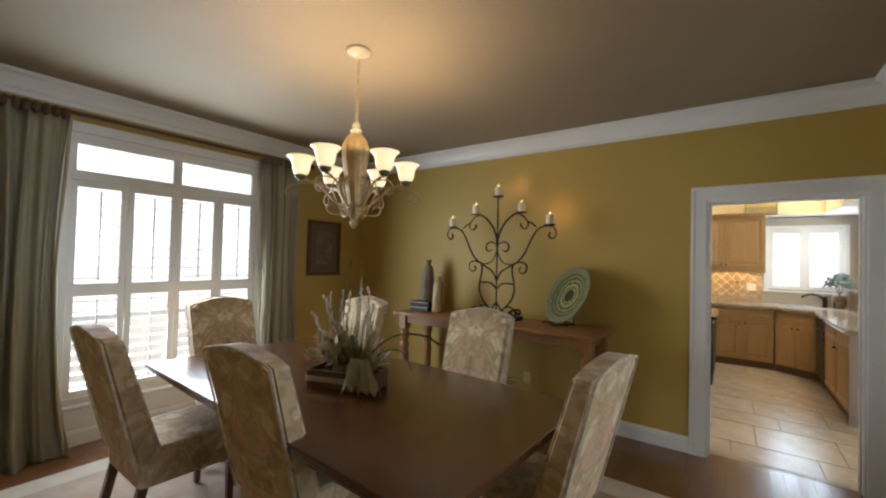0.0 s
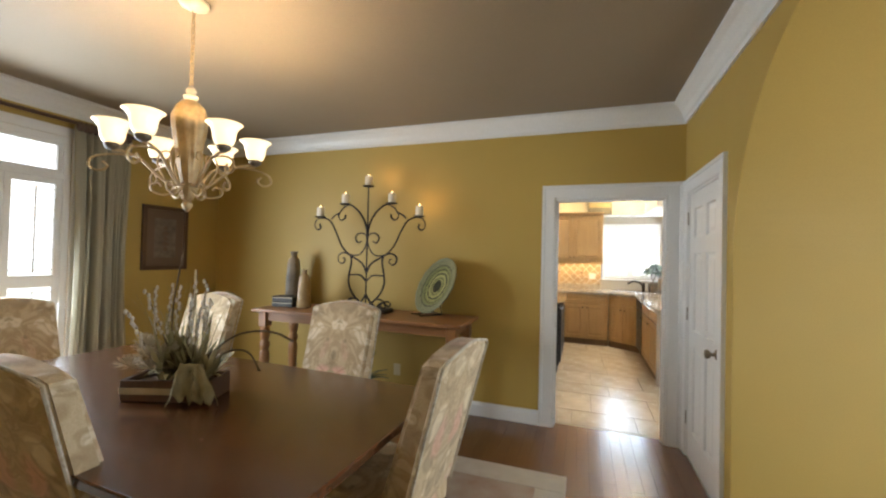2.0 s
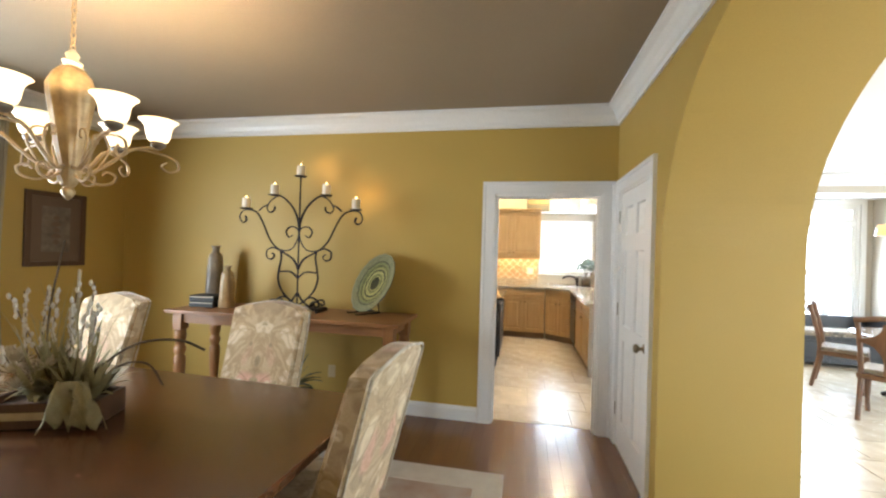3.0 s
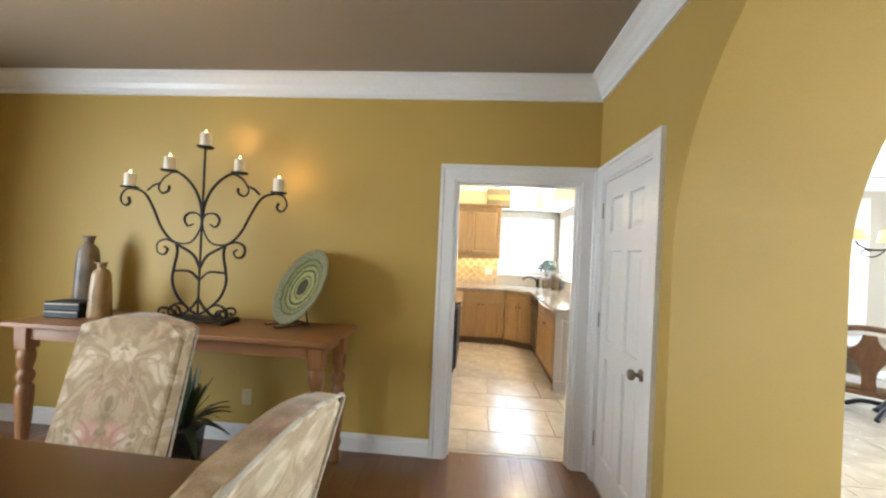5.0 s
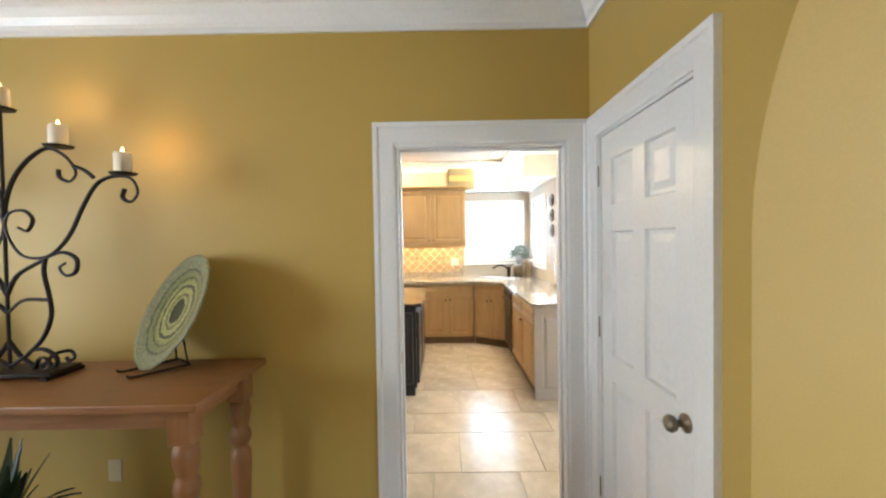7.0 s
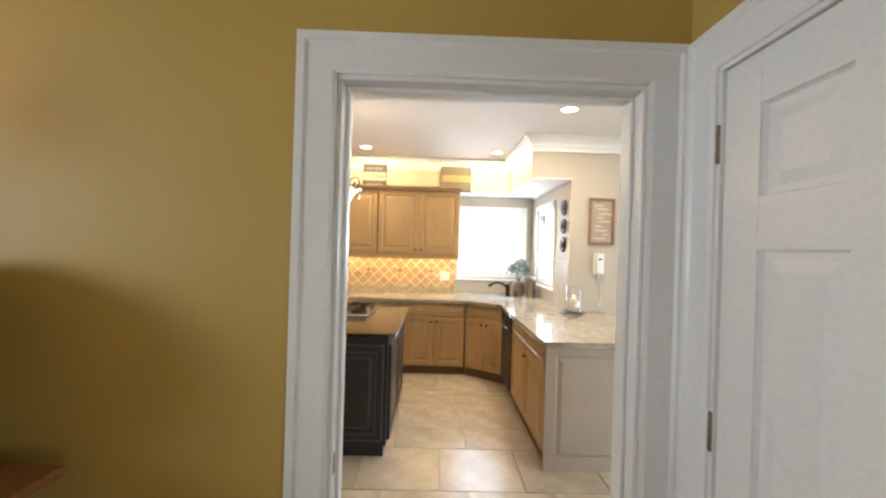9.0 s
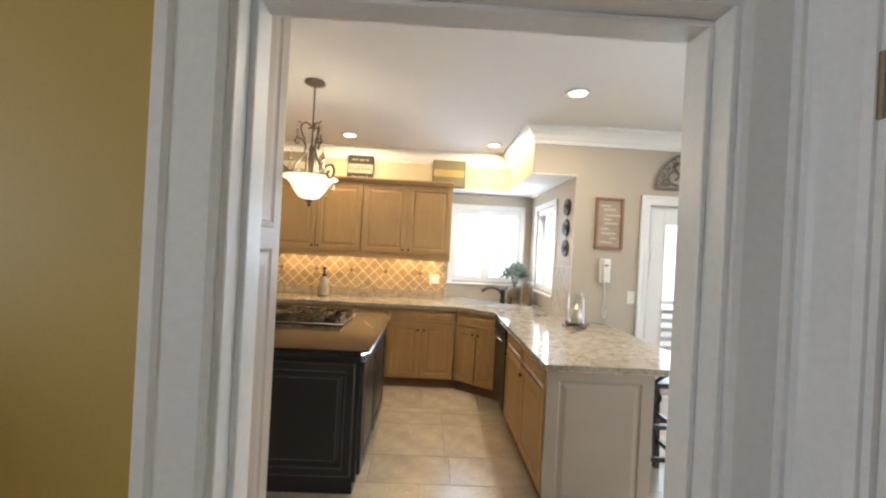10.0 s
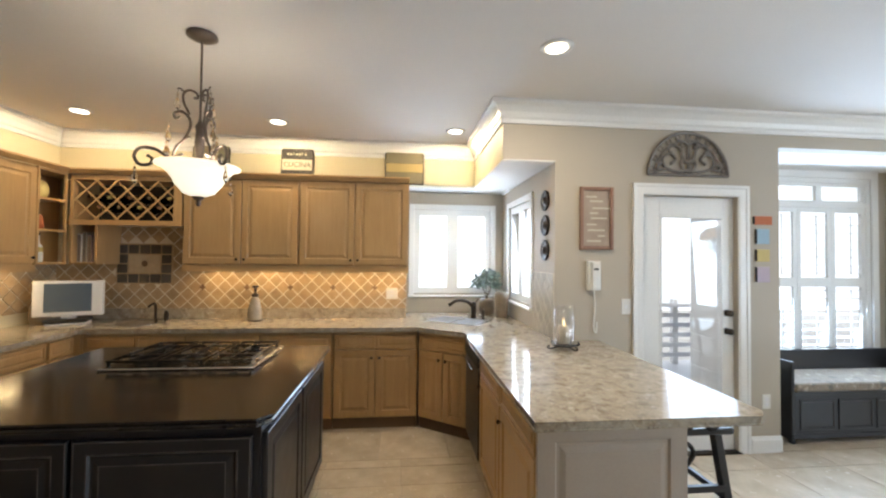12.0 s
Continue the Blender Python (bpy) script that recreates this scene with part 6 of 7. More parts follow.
s1 = sign(pose(-1.752, 4.295, 2.335, -4), 0.325, 0.36, ((0.32, "sign_dark"), (0.34, "sign_cream"), (0.34, "sign_dark")), "dark wooden sign with a lettered cream band")
lettering("CUCINA", pose(0.163, -0.005, 0.175, 90), 0.072, M["sign_dark"], s1)
for z in (0.07, 0.285):
    for k in range(7):
        part("letter_bar", box(0.06 + 0.03 * k, 0.078 + 0.03 * k, -0.006, -0.0042, z - 0.009, z + 0.008), M["sign_cream"], s1) if k % 3 != 2 else part("letter_bar", box(0.06 + 0.03 * k, 0.07 + 0.03 * k, -0.006, -0.0042, z - 0.004, z + 0.010), M["sign_cream"], s1)
sign(pose(-0.688, 4.295, 2.335, -4), 0.41, 0.36, ((0.36, "sign_olive"), (0.28, "sign_gold"), (0.36, "sign_olive")), "olive wooden sign with a pale gold band")
sign(pose(-2.62, 4.295, 2.335, -4), 0.36, 0.36, ((0.36, "sign_olive"), (0.28, "sign_cream"), (0.36, "sign_olive")), "olive wooden sign with a cream band")

tv = thing("television", pose(-3.50, 4.02, 0.926, 0, 0, 22), "small silver flat television on the worktop", "television")
part("base", box(-0.14, 0.14, -0.09, 0.09, 0.0, 0.022, 0.006), M["silver_plastic"], tv)
part("player", box(-0.15, 0.15, -0.10, 0.08, 0.023, 0.055, 0.004), M["black"], tv, "thin black disc player")
part("cabinet", box(-0.245, 0.245, -0.03, 0.04, 0.075, 0.395, 0.012, seg=2), M["silver_plastic"], tv)
part("neck", box(-0.05, 0.05, -0.02, 0.03, 0.0555, 0.0745), M["silver_plastic"], tv)
part("screen", box(-0.165, 0.165, -0.034, -0.0305, 0.115, 0.37), M["screen"], tv, "dark grey-blue screen")
part("speaker", box(-0.235, -0.18, -0.034, -0.0305, 0.09, 0.385), M["silver_plastic"], tv)
part("speaker", box(0.18, 0.235, -0.034, -0.0305, 0.09, 0.385), M["silver_plastic"], tv)
ornament(pose(-3.72, 4.0, 0.926), [(0.06, 0), (0.08, 0.05), (0.075, 0.16), (0.05, 0.22), (0.065, 0.25), (0.04, 0.30)], M["vase"], "grey stoneware ornament on the worktop", "jar")

bs = thing("bar_sink", pose(-2.90, 4.05, 0.9265), "small round steel bar sink set in the worktop", "sink")
part("rim", lathe([(0.20, 0), (0.205, 0.003), (0.19, 0.006), (0.18, 0.002), (0.02, 0.0015)], 28), M["steel"], bs, smooth=True)
part("tap", sweep(spline([(0, 0.21, 0), (0, 0.21, 0.12), (0, 0.18, 0.16), (0, 0.10, 0.14)], 6), 0.012, 10), M["bronze"], bs, "dark bronze tap")
part("tap_handle", lathe([(0.02, 0), (0.022, 0.05), (0.014, 0.09)], 12, at=(0.1, 0.21, 0)), M["bronze"], bs)

for x in PUCK_X:
    pk = thing("puck_light", pose(x, 4.17, 1.47), "small round lit puck light under the cabinet", "cabinet light", "puck lights")
    part("housing", lathe([(0.035, -0.012), (0.036, -0.008), (0.036, -0.001)], 16), M["white_plastic"], pk)
    part("lens", lathe([(0.026, -0.0135), (0.026, -0.0125)], 16), M["bowl"], pk, "glowing lens")

jr = thing("soap_dispenser", pose(-1.93, 4.17, 0.9265), "clear glass soap dispenser with a dark pump", "soap dispenser")
part("bottle", lathe([(0.055, 0), (0.066, 0.015), (0.066, 0.10), (0.045, 0.18), (0.03, 0.22), (0.028, 0.235)], 20), M["smoked_glass"], jr, smooth=True)
part("base", lathe([(0.07, 0.0), (0.07, 0.012)], 20), M["bronze"], jr)
part("pump", lathe([(0.032, 0.2352), (0.032, 0.26), (0.012, 0.27), (0.012, 0.32), (0.03, 0.325), (0.028, 0.345)], 14), M["bronze"], jr)
wall_plate(pose(-0.60, 4.333, 1.18), "wall_outlet", "white double outlet on the backsplash", 0.12, 0.115)

# cooktop
ck = thing("cooktop", pose(-1.72, 2.70, 0.9265), "steel gas cooktop with black cast-iron grates", "cooktop")
part("tray", box(-0.41, 0.41, -0.29, 0.29, 0.0, 0.014, 0.006), M["steel"], ck)
part("well", box(-0.39, 0.39, -0.27, 0.27, 0.0145, 0.017), M["pot"], ck)
for x, y, r in ((-0.27, -0.13, 0.045), (-0.27, 0.13, 0.055), (0.0, 0.0, 0.065), (0.27, -0.13, 0.05), (0.27, 0.13, 0.045)):
    part("burner", lathe([(r, 0.0172), (r, 0.026), (r * 0.7, 0.028), (r * 0.7, 0.034), (0.002, 0.036)], 18, at=(x, y, 0)), M["pot"], ck)
for gx in (-0.265, 0.0, 0.265):
    bm = bmesh.new()
    w = 0.12
    for b in ((gx - w, gx + w, -0.255, -0.24, 0.036, 0.05), (gx - w, gx + w, 0.24, 0.255, 0.036, 0.05), (gx - w, gx - w + 0.014, -0.24, 0.24, 0.036, 0.05), (gx + w - 0.014, gx + w, -0.24, 0.24, 0.036, 0.05), (gx - 0.006, gx + 0.006, -0.24, 0.24, 0.037, 0.054), (gx - w + 0.014, gx + w - 0.014, -0.135, -0.123, 0.037, 0.053), (gx - w + 0.014, gx + w - 0.014, 0.123, 0.135, 0.037, 0.053)):
        box(*b, bm=bm)
    for sx in (-1, 1):
        for sy in (-1, 1):
            box(gx + sx * (w - 0.01) - 0.006, gx + sx * (w - 0.01) + 0.006, sy * 0.246 - 0.006, sy * 0.246 + 0.006, 0.0172, 0.036, bm=bm)
    part("grate", bm, M["pot"], ck, "cast-iron grate")
# corner sink
sk = thing("kitchen_sink", pose(0.075, 4.11, 0.9265, 0, 0, -36), "steel corner sink with a gooseneck tap", "sink")
bm = bmesh.new()
for b in ((-0.30, 0.30, -0.20, -0.18, 0, 0.006), (-0.30, 0.30, 0.18, 0.20, 0, 0.006), (-0.30, -0.28, -0.18, 0.18, 0, 0.006), (0.28, 0.30, -0.18, 0.18, 0, 0.006), (-0.015, 0.015, -0.18, 0.18, 0, 0.005)):
    box(*b, bm=bm)
part("rim", bm, M["steel"], sk)
# no recess: flat dark sheets paint the shade inside the two bowls
for x in (-0.148, 0.148):
    part("basin", box(x - 0.132, x + 0.132, -0.18, 0.18, 0.0005, 0.002), M["slate"], sk, "steel basin, its inner shade painted dark")
part("tap_body", lathe([(0.032, 0.0), (0.03, 0.02), (0.026, 0.04), (0.03, 0.11), (0.028, 0.155), (0.012, 0.175)], 16, at=(0.05, 0.26, 0)), M["bronze"], sk, "dark bronze tap", True)
part("spout", sweep(spline([(0.05, 0.26, 0.11), (0.0, 0.21, 0.175), (-0.07, 0.12, 0.19), (-0.13, 0.05, 0.145)], 6), [0.018] * 18 + [0.02], 10), M["bronze"], sk, "dark bronze spout", True)
part("lever", sweep([(0.05, 0.26, 0.14), (0.09, 0.30, 0.20)], 0.007, 8), M["bronze"], sk)
part("sprayer", lathe([(0.018, 0), (0.014, 0.03), (0.018, 0.08), (0.01, 0.10)], 12, at=(0.17, 0.25, 0)), M["bronze"], sk, smooth=True)


def bushy(m, label, n, rad, h, pot_prof, pot_mat, leaf_mat, size, seed):
    r = random.Random(seed)
    ob = thing("potted_plant", m, label, "plant")
    part("pot", lathe(pot_prof, 18), pot_mat, ob, smooth=True)
    top = pot_prof[-1][1]
    for k in range(7):
        a = k * 0.9
        part("stem", sweep(spline([(0, 0, top - 0.01), (rad * 0.3 * math.cos(a), rad * 0.3 * math.sin(a), top + h * 0.4), (rad * 0.7 * math.cos(a), rad * 0.7 * math.sin(a), top + h * 0.8)], 4), 0.003, 5), M["twig"], ob)
    bm = bmesh.new()
    for k in range(n):
        a, b, q = r.uniform(0, 6.28), r.uniform(-0.4, 1.4), r.uniform(0.45, 1.0)
        c = Vector((rad * q * math.cos(a) * math.cos(b), rad * q * math.sin(a) * math.cos(b), top + h * 0.5 + h * 0.5 * q * math.sin(b)))
        u = Vector((r.uniform(-1, 1), r.uniform(-1, 1), r.uniform(-0.6, 0.6))).normalized()
        w = u.orthogonal().normalized() * size * 0.45
        bm.faces.new([bm.verts.new(c - u * size), bm.verts.new(c + w), bm.verts.new(c + u * size), bm.verts.new(c - w)])
    part("foliage", bm, leaf_mat, ob)
    return ob


bushy(pose(0.46, 4.53, 0.9265), "leafy plant in a stoneware pot by the sink", 260, 0.19, 0.34, [(0.07, 0), (0.09, 0.06), (0.085, 0.15), (0.07, 0.18)], M["vase"], M["grey_leaf"], 0.036, 4)
ornament(pose(0.58, 4.32, 0.9265), [(0.06, 0), (0.07, 0.04), (0.075, 0.20), (0.08, 0.26), (0.05, 0.28)], M["vase"], "grey-brown stoneware crock by the window", "jar")

hl = thing("candle_holder", pose(0.66, 2.82, 0.9265), "glass hurricane candle holder on an iron stand", "candle holder")
part("stand_ring", lathe([(0.075, 0.022), (0.085, 0.026), (0.085, 0.032), (0.06, 0.032)], 24), M["iron"], hl)
for k in range(4):
    a = k * math.pi / 2 + 0.3
    d = Vector((math.cos(a), math.sin(a), 0))
    part("stand_foot", sweep(spline([d * 0.05 + Vector((0, 0, 0.022)), d * 0.11 + Vector((0, 0, 0.012)), d * 0.14 + Vector((0, 0, 0.022)), d * 0.125 + Vector((0, 0, 0.036))], 5), 0.005, 6), M["iron"], hl)
gl = lathe([(0.070, 0.033), (0.072, 0.04), (0.072, 0.30), (0.069, 0.30), (0.069, 0.042), (0.002, 0.042)], 28)
part("glass_cylinder", gl, M["hurricane"], hl, "clear glass cylinder", True)
cd = part("candle", lathe([(0.038, 0.043), (0.038, 0.16), (0.03, 0.165)], 18), M["wax"], hl, "ivory pillar candle", True)
part("flame", lathe([(0.003, 0.166), (0.008, 0.18), (0.006, 0.192), (0.001, 0.208)], 8), M["flame"], cd, "candle flame", True)

dw = thing("dishwasher", pose(0.073, 3.52, 0, 0, 0, -90), "black dishwasher built in under the worktop", "dishwasher")
part("front", box(0, 0.60, -0.01, 0.02, 0.11, 0.76, 0.004), M["black_paint"], dw)
part("control_panel", box(0, 0.60, -0.016, 0.02, 0.765, 0.88, 0.004), M["black"], dw)
part("handle", sweep([(0.06, -0.04, 0.74), (0.54, -0.04, 0.74)], 0.008, 8), M["steel"], dw, "steel bar handle")
part("kick_plate", box(0, 0.60, 0.05, 0.06, 0, 0.105), M["black"], dw)


def bar_stool(m):
    ob = thing("bar_stool", m, "black wooden saddle-seat bar stool under the overhang", "stool")
    seat = box(-0.21, 0.21, -0.15, 0.15, 0.70, 0.735, 0.012, seg=2)
    for v in seat.verts:
        v.co.z += 0.035 * (v.co.x / 0.21) ** 2
    part("seat", seat, M["black_paint"], ob)
    for sx in (-1, 1):
        for sy in (-1, 1):
            lg = box(-0.02, 0.02, -0.02, 0.02, 0, 0.715, 0.003)
            for v in lg.verts:
                k = 1 - v.co.z / 0.715
                v.co.x += sx * (0.15 + 0.07 * k)
                v.co.y += sy * (0.10 + 0.07 * k)
            part("leg", lg, M["black_paint"], ob)
    for z, e in ((0.22, 0.055), (0.42, 0.035)):
        for sy in (-1, 1):
            y = sy * (0.10 + e)
            part("rung", box(-0.15 - e, 0.15 + e, y - 0.01, y + 0.01, z - 0.015, z + 0.015), M["black_paint"], ob)
        for sx in (-1, 1):
            x = sx * (0.15 + e)
            part("rung", box(x - 0.01, x + 0.01, -0.09 - e, 0.09 + e, z + 0.04, z + 0.07), M["black_paint"], ob)
    return ob


bar_stool(pose(0.95, 2.05, 0, 0, 0, 90))
cb = thing("corbel", pose(0.731, 1.74, 0.62), "black iron scroll corbel under the worktop overhang", "corbel")
part("scroll", sweep(spline([(0.006, 0, 0.0), (0.012, 0, 0.12), (0.06, 0, 0.20), (0.16, 0, 0.245), (0.20, 0, 0.22), (0.17, 0, 0.19), (0.14, 0, 0.205)], 6), 0.011, 8), M["iron"], cb)
part("scroll", sweep(spline([(0.012, 0, 0.02), (0.05, 0, 0.04), (0.08, 0, 0.09), (0.05, 0, 0.13), (0.025, 0, 0.10)], 6), 0.010, 8), M["iron"], cb)
part("back_plate", box(0.0, 0.008, -0.03, 0.03, -0.02, 0.26), M["iron"], cb)
part("top_plate", box(0.009, 0.20, -0.03, 0.03, 0.253, 0.262), M["iron"], cb)

# lamps
def downlight(x, y):
    ob = thing("recessed_light", pose(x, y, H), "white recessed downlight, lit", "ceiling light", "recessed downlights")
    part("trim_ring", lathe([(0.095, -0.001), (0.092, -0.008), (0.065, -0.008), (0.062, -0.002)], 28), M["trim"], ob, smooth=True)
    part("lens", lathe([(0.060, -0.009), (0.04, -0.0095), (0.002, -0.0098)], 24), M["bulb"], ob, "glowing bulb")


for x, y in ((0.38, 2.26), (0.0, 3.84), (-1.625, 3.78), (-3.23, 3.71)):
    downlight(x, y)


def pendant(m):
    ob = thing("pendant_light", m, "bronze scroll pendant with a lit glass bowl and crystal drops", "pendant light")
    part("canopy", lathe([(0.075, 0.42), (0.078, 0.405), (0.05, 0.39), (0.012, 0.38)], 24), M["pendant_metal"], ob, smooth=True)
    part("rod", sweep([(0, 0, 0.385), (0, 0, 0.14), (0, 0, -0.30)], 0.0065, 8), M["pendant_metal"], ob)
    part("urn", lathe([(0.010, -0.34), (0.026, -0.30), (0.018, -0.25), (0.026, -0.18), (0.020, -0.12), (0.024, -0.09), (0.012, -0.07), (0.008, -0.05)], 16), M["pendant_metal"], ob, "turned bronze urn", True)
    for k in range(3):
        a = radians(200 + 120 * k)
        d = Vector((math.cos(a), math.sin(a), 0))
        P = lambda r, z: tuple(d * r + Vector((0, 0, z)))
        arm = part("arm", sweep(spline([P(0.125, -0.30), P(0.11, -0.22), P(0.07, -0.165), P(0.045, -0.095), P(0.055, -0.045), P(0.09, -0.02), P(0.12, -0.035), P(0.112, -0.062), P(0.09, -0.05)], 6), 0.0075, 8), M["pendant_metal"], ob, smooth=True)
        part("scroll", sweep(spline([P(0.075, -0.25), P(0.135, -0.275), P(0.20, -0.238), P(0.262, -0.238), P(0.29, -0.283), P(0.268, -0.324), P(0.225, -0.322), P(0.212, -0.292), P(0.235, -0.276)], 6), 0.0085, 8), M["pendant_metal"], arm, smooth=True)
        part("scroll", sweep(spline([P(0.05, -0.03), P(0.078, 0.03), P(0.08, 0.078), P(0.053, 0.102), P(0.022, 0.092), P(0.014, 0.066), P(0.034, 0.062)], 6), 0.0065, 7), M["pendant_metal"], arm, smooth=True)
        part("leaf", sweep([P(0.078, 0.09), P(0.10, 0.105), P(0.112, 0.10)], [0.006, 0.008, 0.002], 6, flat=0.5), M["pendant_metal"], arm)
        part("leaf", sweep([P(0.07, -0.165), P(0.045, -0.15), P(0.035, -0.165)], [0.006, 0.008, 0.002], 6, flat=0.5), M["pendant_metal"], arm)
        for r, z in ((0.285, -0.325), (0.145, -0.09), (0.108, 0.09), (0.15, -0.17)):
            dr = part("crystal_drop", lathe([(0.001, -0.105), (0.016, -0.085), (0.011, -0.055), (0.004, -0.040), (0.008, -0.026), (0.001, -0.012)], 8, at=P(r, z)), M["crystal"], arm, "clear crystal drop")
            part("hook", sweep([P(r, z - 0.012), P(r - 0.006, z + 0.012)], 0.0012, 5), M["pendant_metal"], arm)
    bw = bmesh.new()
    pr = [(0.03, -0.475), (0.075, -0.458), (0.11, -0.415), (0.14, -0.36), (0.175, -0.325), (0.205, -0.314), (0.203, -0.307), (0.172, -0.317), (0.134, -0.353), (0.10, -0.405), (0.02, -0.462)]
    part("bowl", lathe(pr, 36, bw), M["bowl"], ob, "lit alabaster glass bowl", True)
    part("bottom_finial", lathe([(0.003, -0.53), (0.014, -0.515), (0.010, -0.50), (0.026, -0.485), (0.032, -0.474)], 14), M["pendant_metal"], ob, smooth=True)
    return ob


pendant(pose(-1.60, 2.36, 2.358))

# the wall by the back door
ar = thing("wall_plaque", pose(1.812, 3.098, 2.255), "half-round pierced metal plaque over the back door", "wall plaque")
R = 0.345
bm = bmesh.new()
sweep([(R * math.cos(a), -0.012, R * math.sin(a)) for a in (math.pi * k / 30 for k in range(31))], 0.013, 8, bm)
sweep([(-R, -0.012, 0.0), (R, -0.012, 0.0)], 0.013, 8, bm)
part("rim", bm, M["plaque_metal"], ar)
bm = bmesh.new()
sweep([(R * 0.83 * math.cos(a), -0.011, R * 0.83 * math.sin(a)) for a in (math.pi * k / 26 for k in range(27))], 0.006, 6, bm)
part("inner_band", bm, M["plaque_metal"], ar)
for k in range(11):
    a = math.pi * (k + 0.5) / 11
    c = Vector((R * 0.915 * math.cos(a), -0.011, R * 0.915 * math.sin(a)))
    bm = bmesh.new()
    sweep([c + Vector((0.02 * math.cos(t), 0, 0.02 * math.sin(t))) for t in (2 * math.pi * i / 10 for i in range(11))], 0.006, 6, bm)
    part("ring", bm, M["plaque_metal"], ar)
part("centre_stem", sweep([(0, -0.011, 0.0), (0, -0.011, 0.28)], 0.012, 8), M["plaque_metal"], ar)
for s in (-1, 1):
    for kn in ([(0, 0.04), (0.10, 0.03), (0.20, 0.06), (0.22, 0.13), (0.16, 0.17), (0.11, 0.13), (0.15, 0.09)],
               [(0, 0.10), (0.05, 0.14), (0.07, 0.21), (0.13, 0.24), (0.17, 0.20), (0.14, 0.18)],
               [(0.20, 0.05), (0.26, 0.04), (0.27, 0.08), (0.23, 0.09)],
               [(0.0, 0.24), (0.04, 0.27), (0.07, 0.25), (0.05, 0.22)],
               [(0.02, 0.02), (0.06, 0.07), (0.05, 0.12), (0.02, 0.10)]):
        part("scrollwork", sweep(spline([(s * x, -0.011, z) for x, z in kn], 5), 0.013, 7), M["plaque_metal"], ar)

nf = picture(pose(0.898, 3.1, 1.64), 0.273, 0.497, "reddish framed chalk-lettered print", M["red_wood"], 0.026, 0.004, "print_tan")
for k, (z, w) in enumerate(((0.42, 0.09), (0.385, 0.11), (0.33, 0.15), (0.29, 0.07), (0.25, 0.13), (0.20, 0.08), (0.155, 0.14), (0.11, 0.06), (0.07, 0.12))):
    x = 0.136 + 0.02 * ((k * 7) % 5 - 2)
    part("writing_bar", box(x - w / 2, x + w / 2, -0.0145, -0.0132, z - 0.008, z + 0.006), M["sign_cream"], nf)

ph = thing("telephone", pose(1.01, 3.1, 1.32), "white wall telephone with a hanging cord", "telephone")
part("cradle", box(-0.055, 0.055, -0.03, 0, 0, 0.23, 0.008, seg=2), M["white_plastic"], ph)
part("handset", box(-0.03, 0.03, -0.062, -0.0305, 0.01, 0.22, 0.012, seg=2), M["white_plastic"], ph)
part("display", box(-0.018, 0.018, -0.0635, -0.0622, 0.16, 0.175), M["black"], ph)
part("cord", sweep(spline([(0.0, -0.02, 0.0), (0.012, -0.018, -0.15), (0.0, -0.018, -0.28), (0.02, -0.02, -0.33), (0.03, -0.012, -0.25)], 8), 0.005, 6), M["white_plastic"], ph)
wall_plate(pose(1.285, 3.1, 1.19), "light_switch", "white light switch by the back door", 0.075, 0.12, 1)
wall_plate(pose(2.50, 3.1, 0.41), "wall_outlet", "white wall outlet above the baseboard")
for k, (mt, z, w, hh, x) in enumerate((("orange", 1.865, 0.17, 0.07, 0.0), ("blue_card", 1.705, 0.125, 0.125, 0.02), ("yellow_card", 1.56, 0.125, 0.10, 0.02), ("lilac_card", 1.39, 0.125, 0.125, 0.02))):
    nb = thing("note_card", pose(2.385 + x, 3.1, z), "spiral-bound coloured card hung on the wall", "note card", "note cards on the wall")
    part("card", box(0.012, w, -0.014, 0, 0, hh, 0.002), M[mt], nb)
    part("spiral", sweep([(0.008, -0.008, 0.004), (0.008, -0.008, hh - 0.004)], 0.008, 8), M["black"], nb)
for k in range(3):
    pq = thing("wall_medallion", pose(0.70, 3.30, 2.05 - 0.207 * k, 0, 0, -90), "small round dark iron medallion", "wall medallion", "medallions by the window")
    d = lathe([(0.085, 0), (0.088, 0.012), (0.075, 0.022), (0.06, 0.012), (0.035, 0.012), (0.028, 0.026), (0.002, 0.03)], 24)
    bmesh.ops.rotate(d, matrix=Matrix.Rotation(radians(90), 3, "X"), verts=d.verts)
    part("disc", d, M["bronze"], pq, smooth=True)

# bench in the alcove
bn = thing("storage_bench", pose(2.84, 3.20, 0), "black painted storage bench with a patterned cushion", "bench")
BL, BD = 1.62, 0.48
for x in (0, BL - 0.03):
    part("end_panel", box(x, x + 0.03, 0, BD, 0.03, 0.70, 0.006), M["black_paint"], bn)
part("back_panel", box(0.031, BL - 0.031, BD - 0.03, BD, 0.06, 0.70, 0.004), M["black_paint"], bn)
part("front", box(0.031, BL - 0.031, 0.0, 0.02, 0.06, 0.42), M["black_paint"], bn)
for k in range(4):
    p = panel((BL - 0.14) / 4 - 0.03, 0.26, [(0.003, 0.003), (0.02, 0.003), (0.026, -0.004), (0.04, -0.004)], 0.006)
    bmesh.ops.translate(p, vec=(0.07 + k * (BL - 0.14) / 4, -0.0065, 0.12), verts=p.verts)
    part("front_panel", p, M["black_paint"], bn)
part("seat_board", box(0.031, BL - 0.031, 0.0, BD - 0.031, 0.421, 0.44), M["black_paint"], bn)
part("plinth_rail", box(0.0, BL, -0.012, -0.0005, 0.05, 0.09, 0.003), M["black_paint"], bn)
for x in (0.03, BL - 0.05):
    part("foot", lathe([(0.022, 0), (0.026, 0.02), (0.018, 0.045)], 12, at=(x, 0.03, 0)), M["black_paint"], bn)
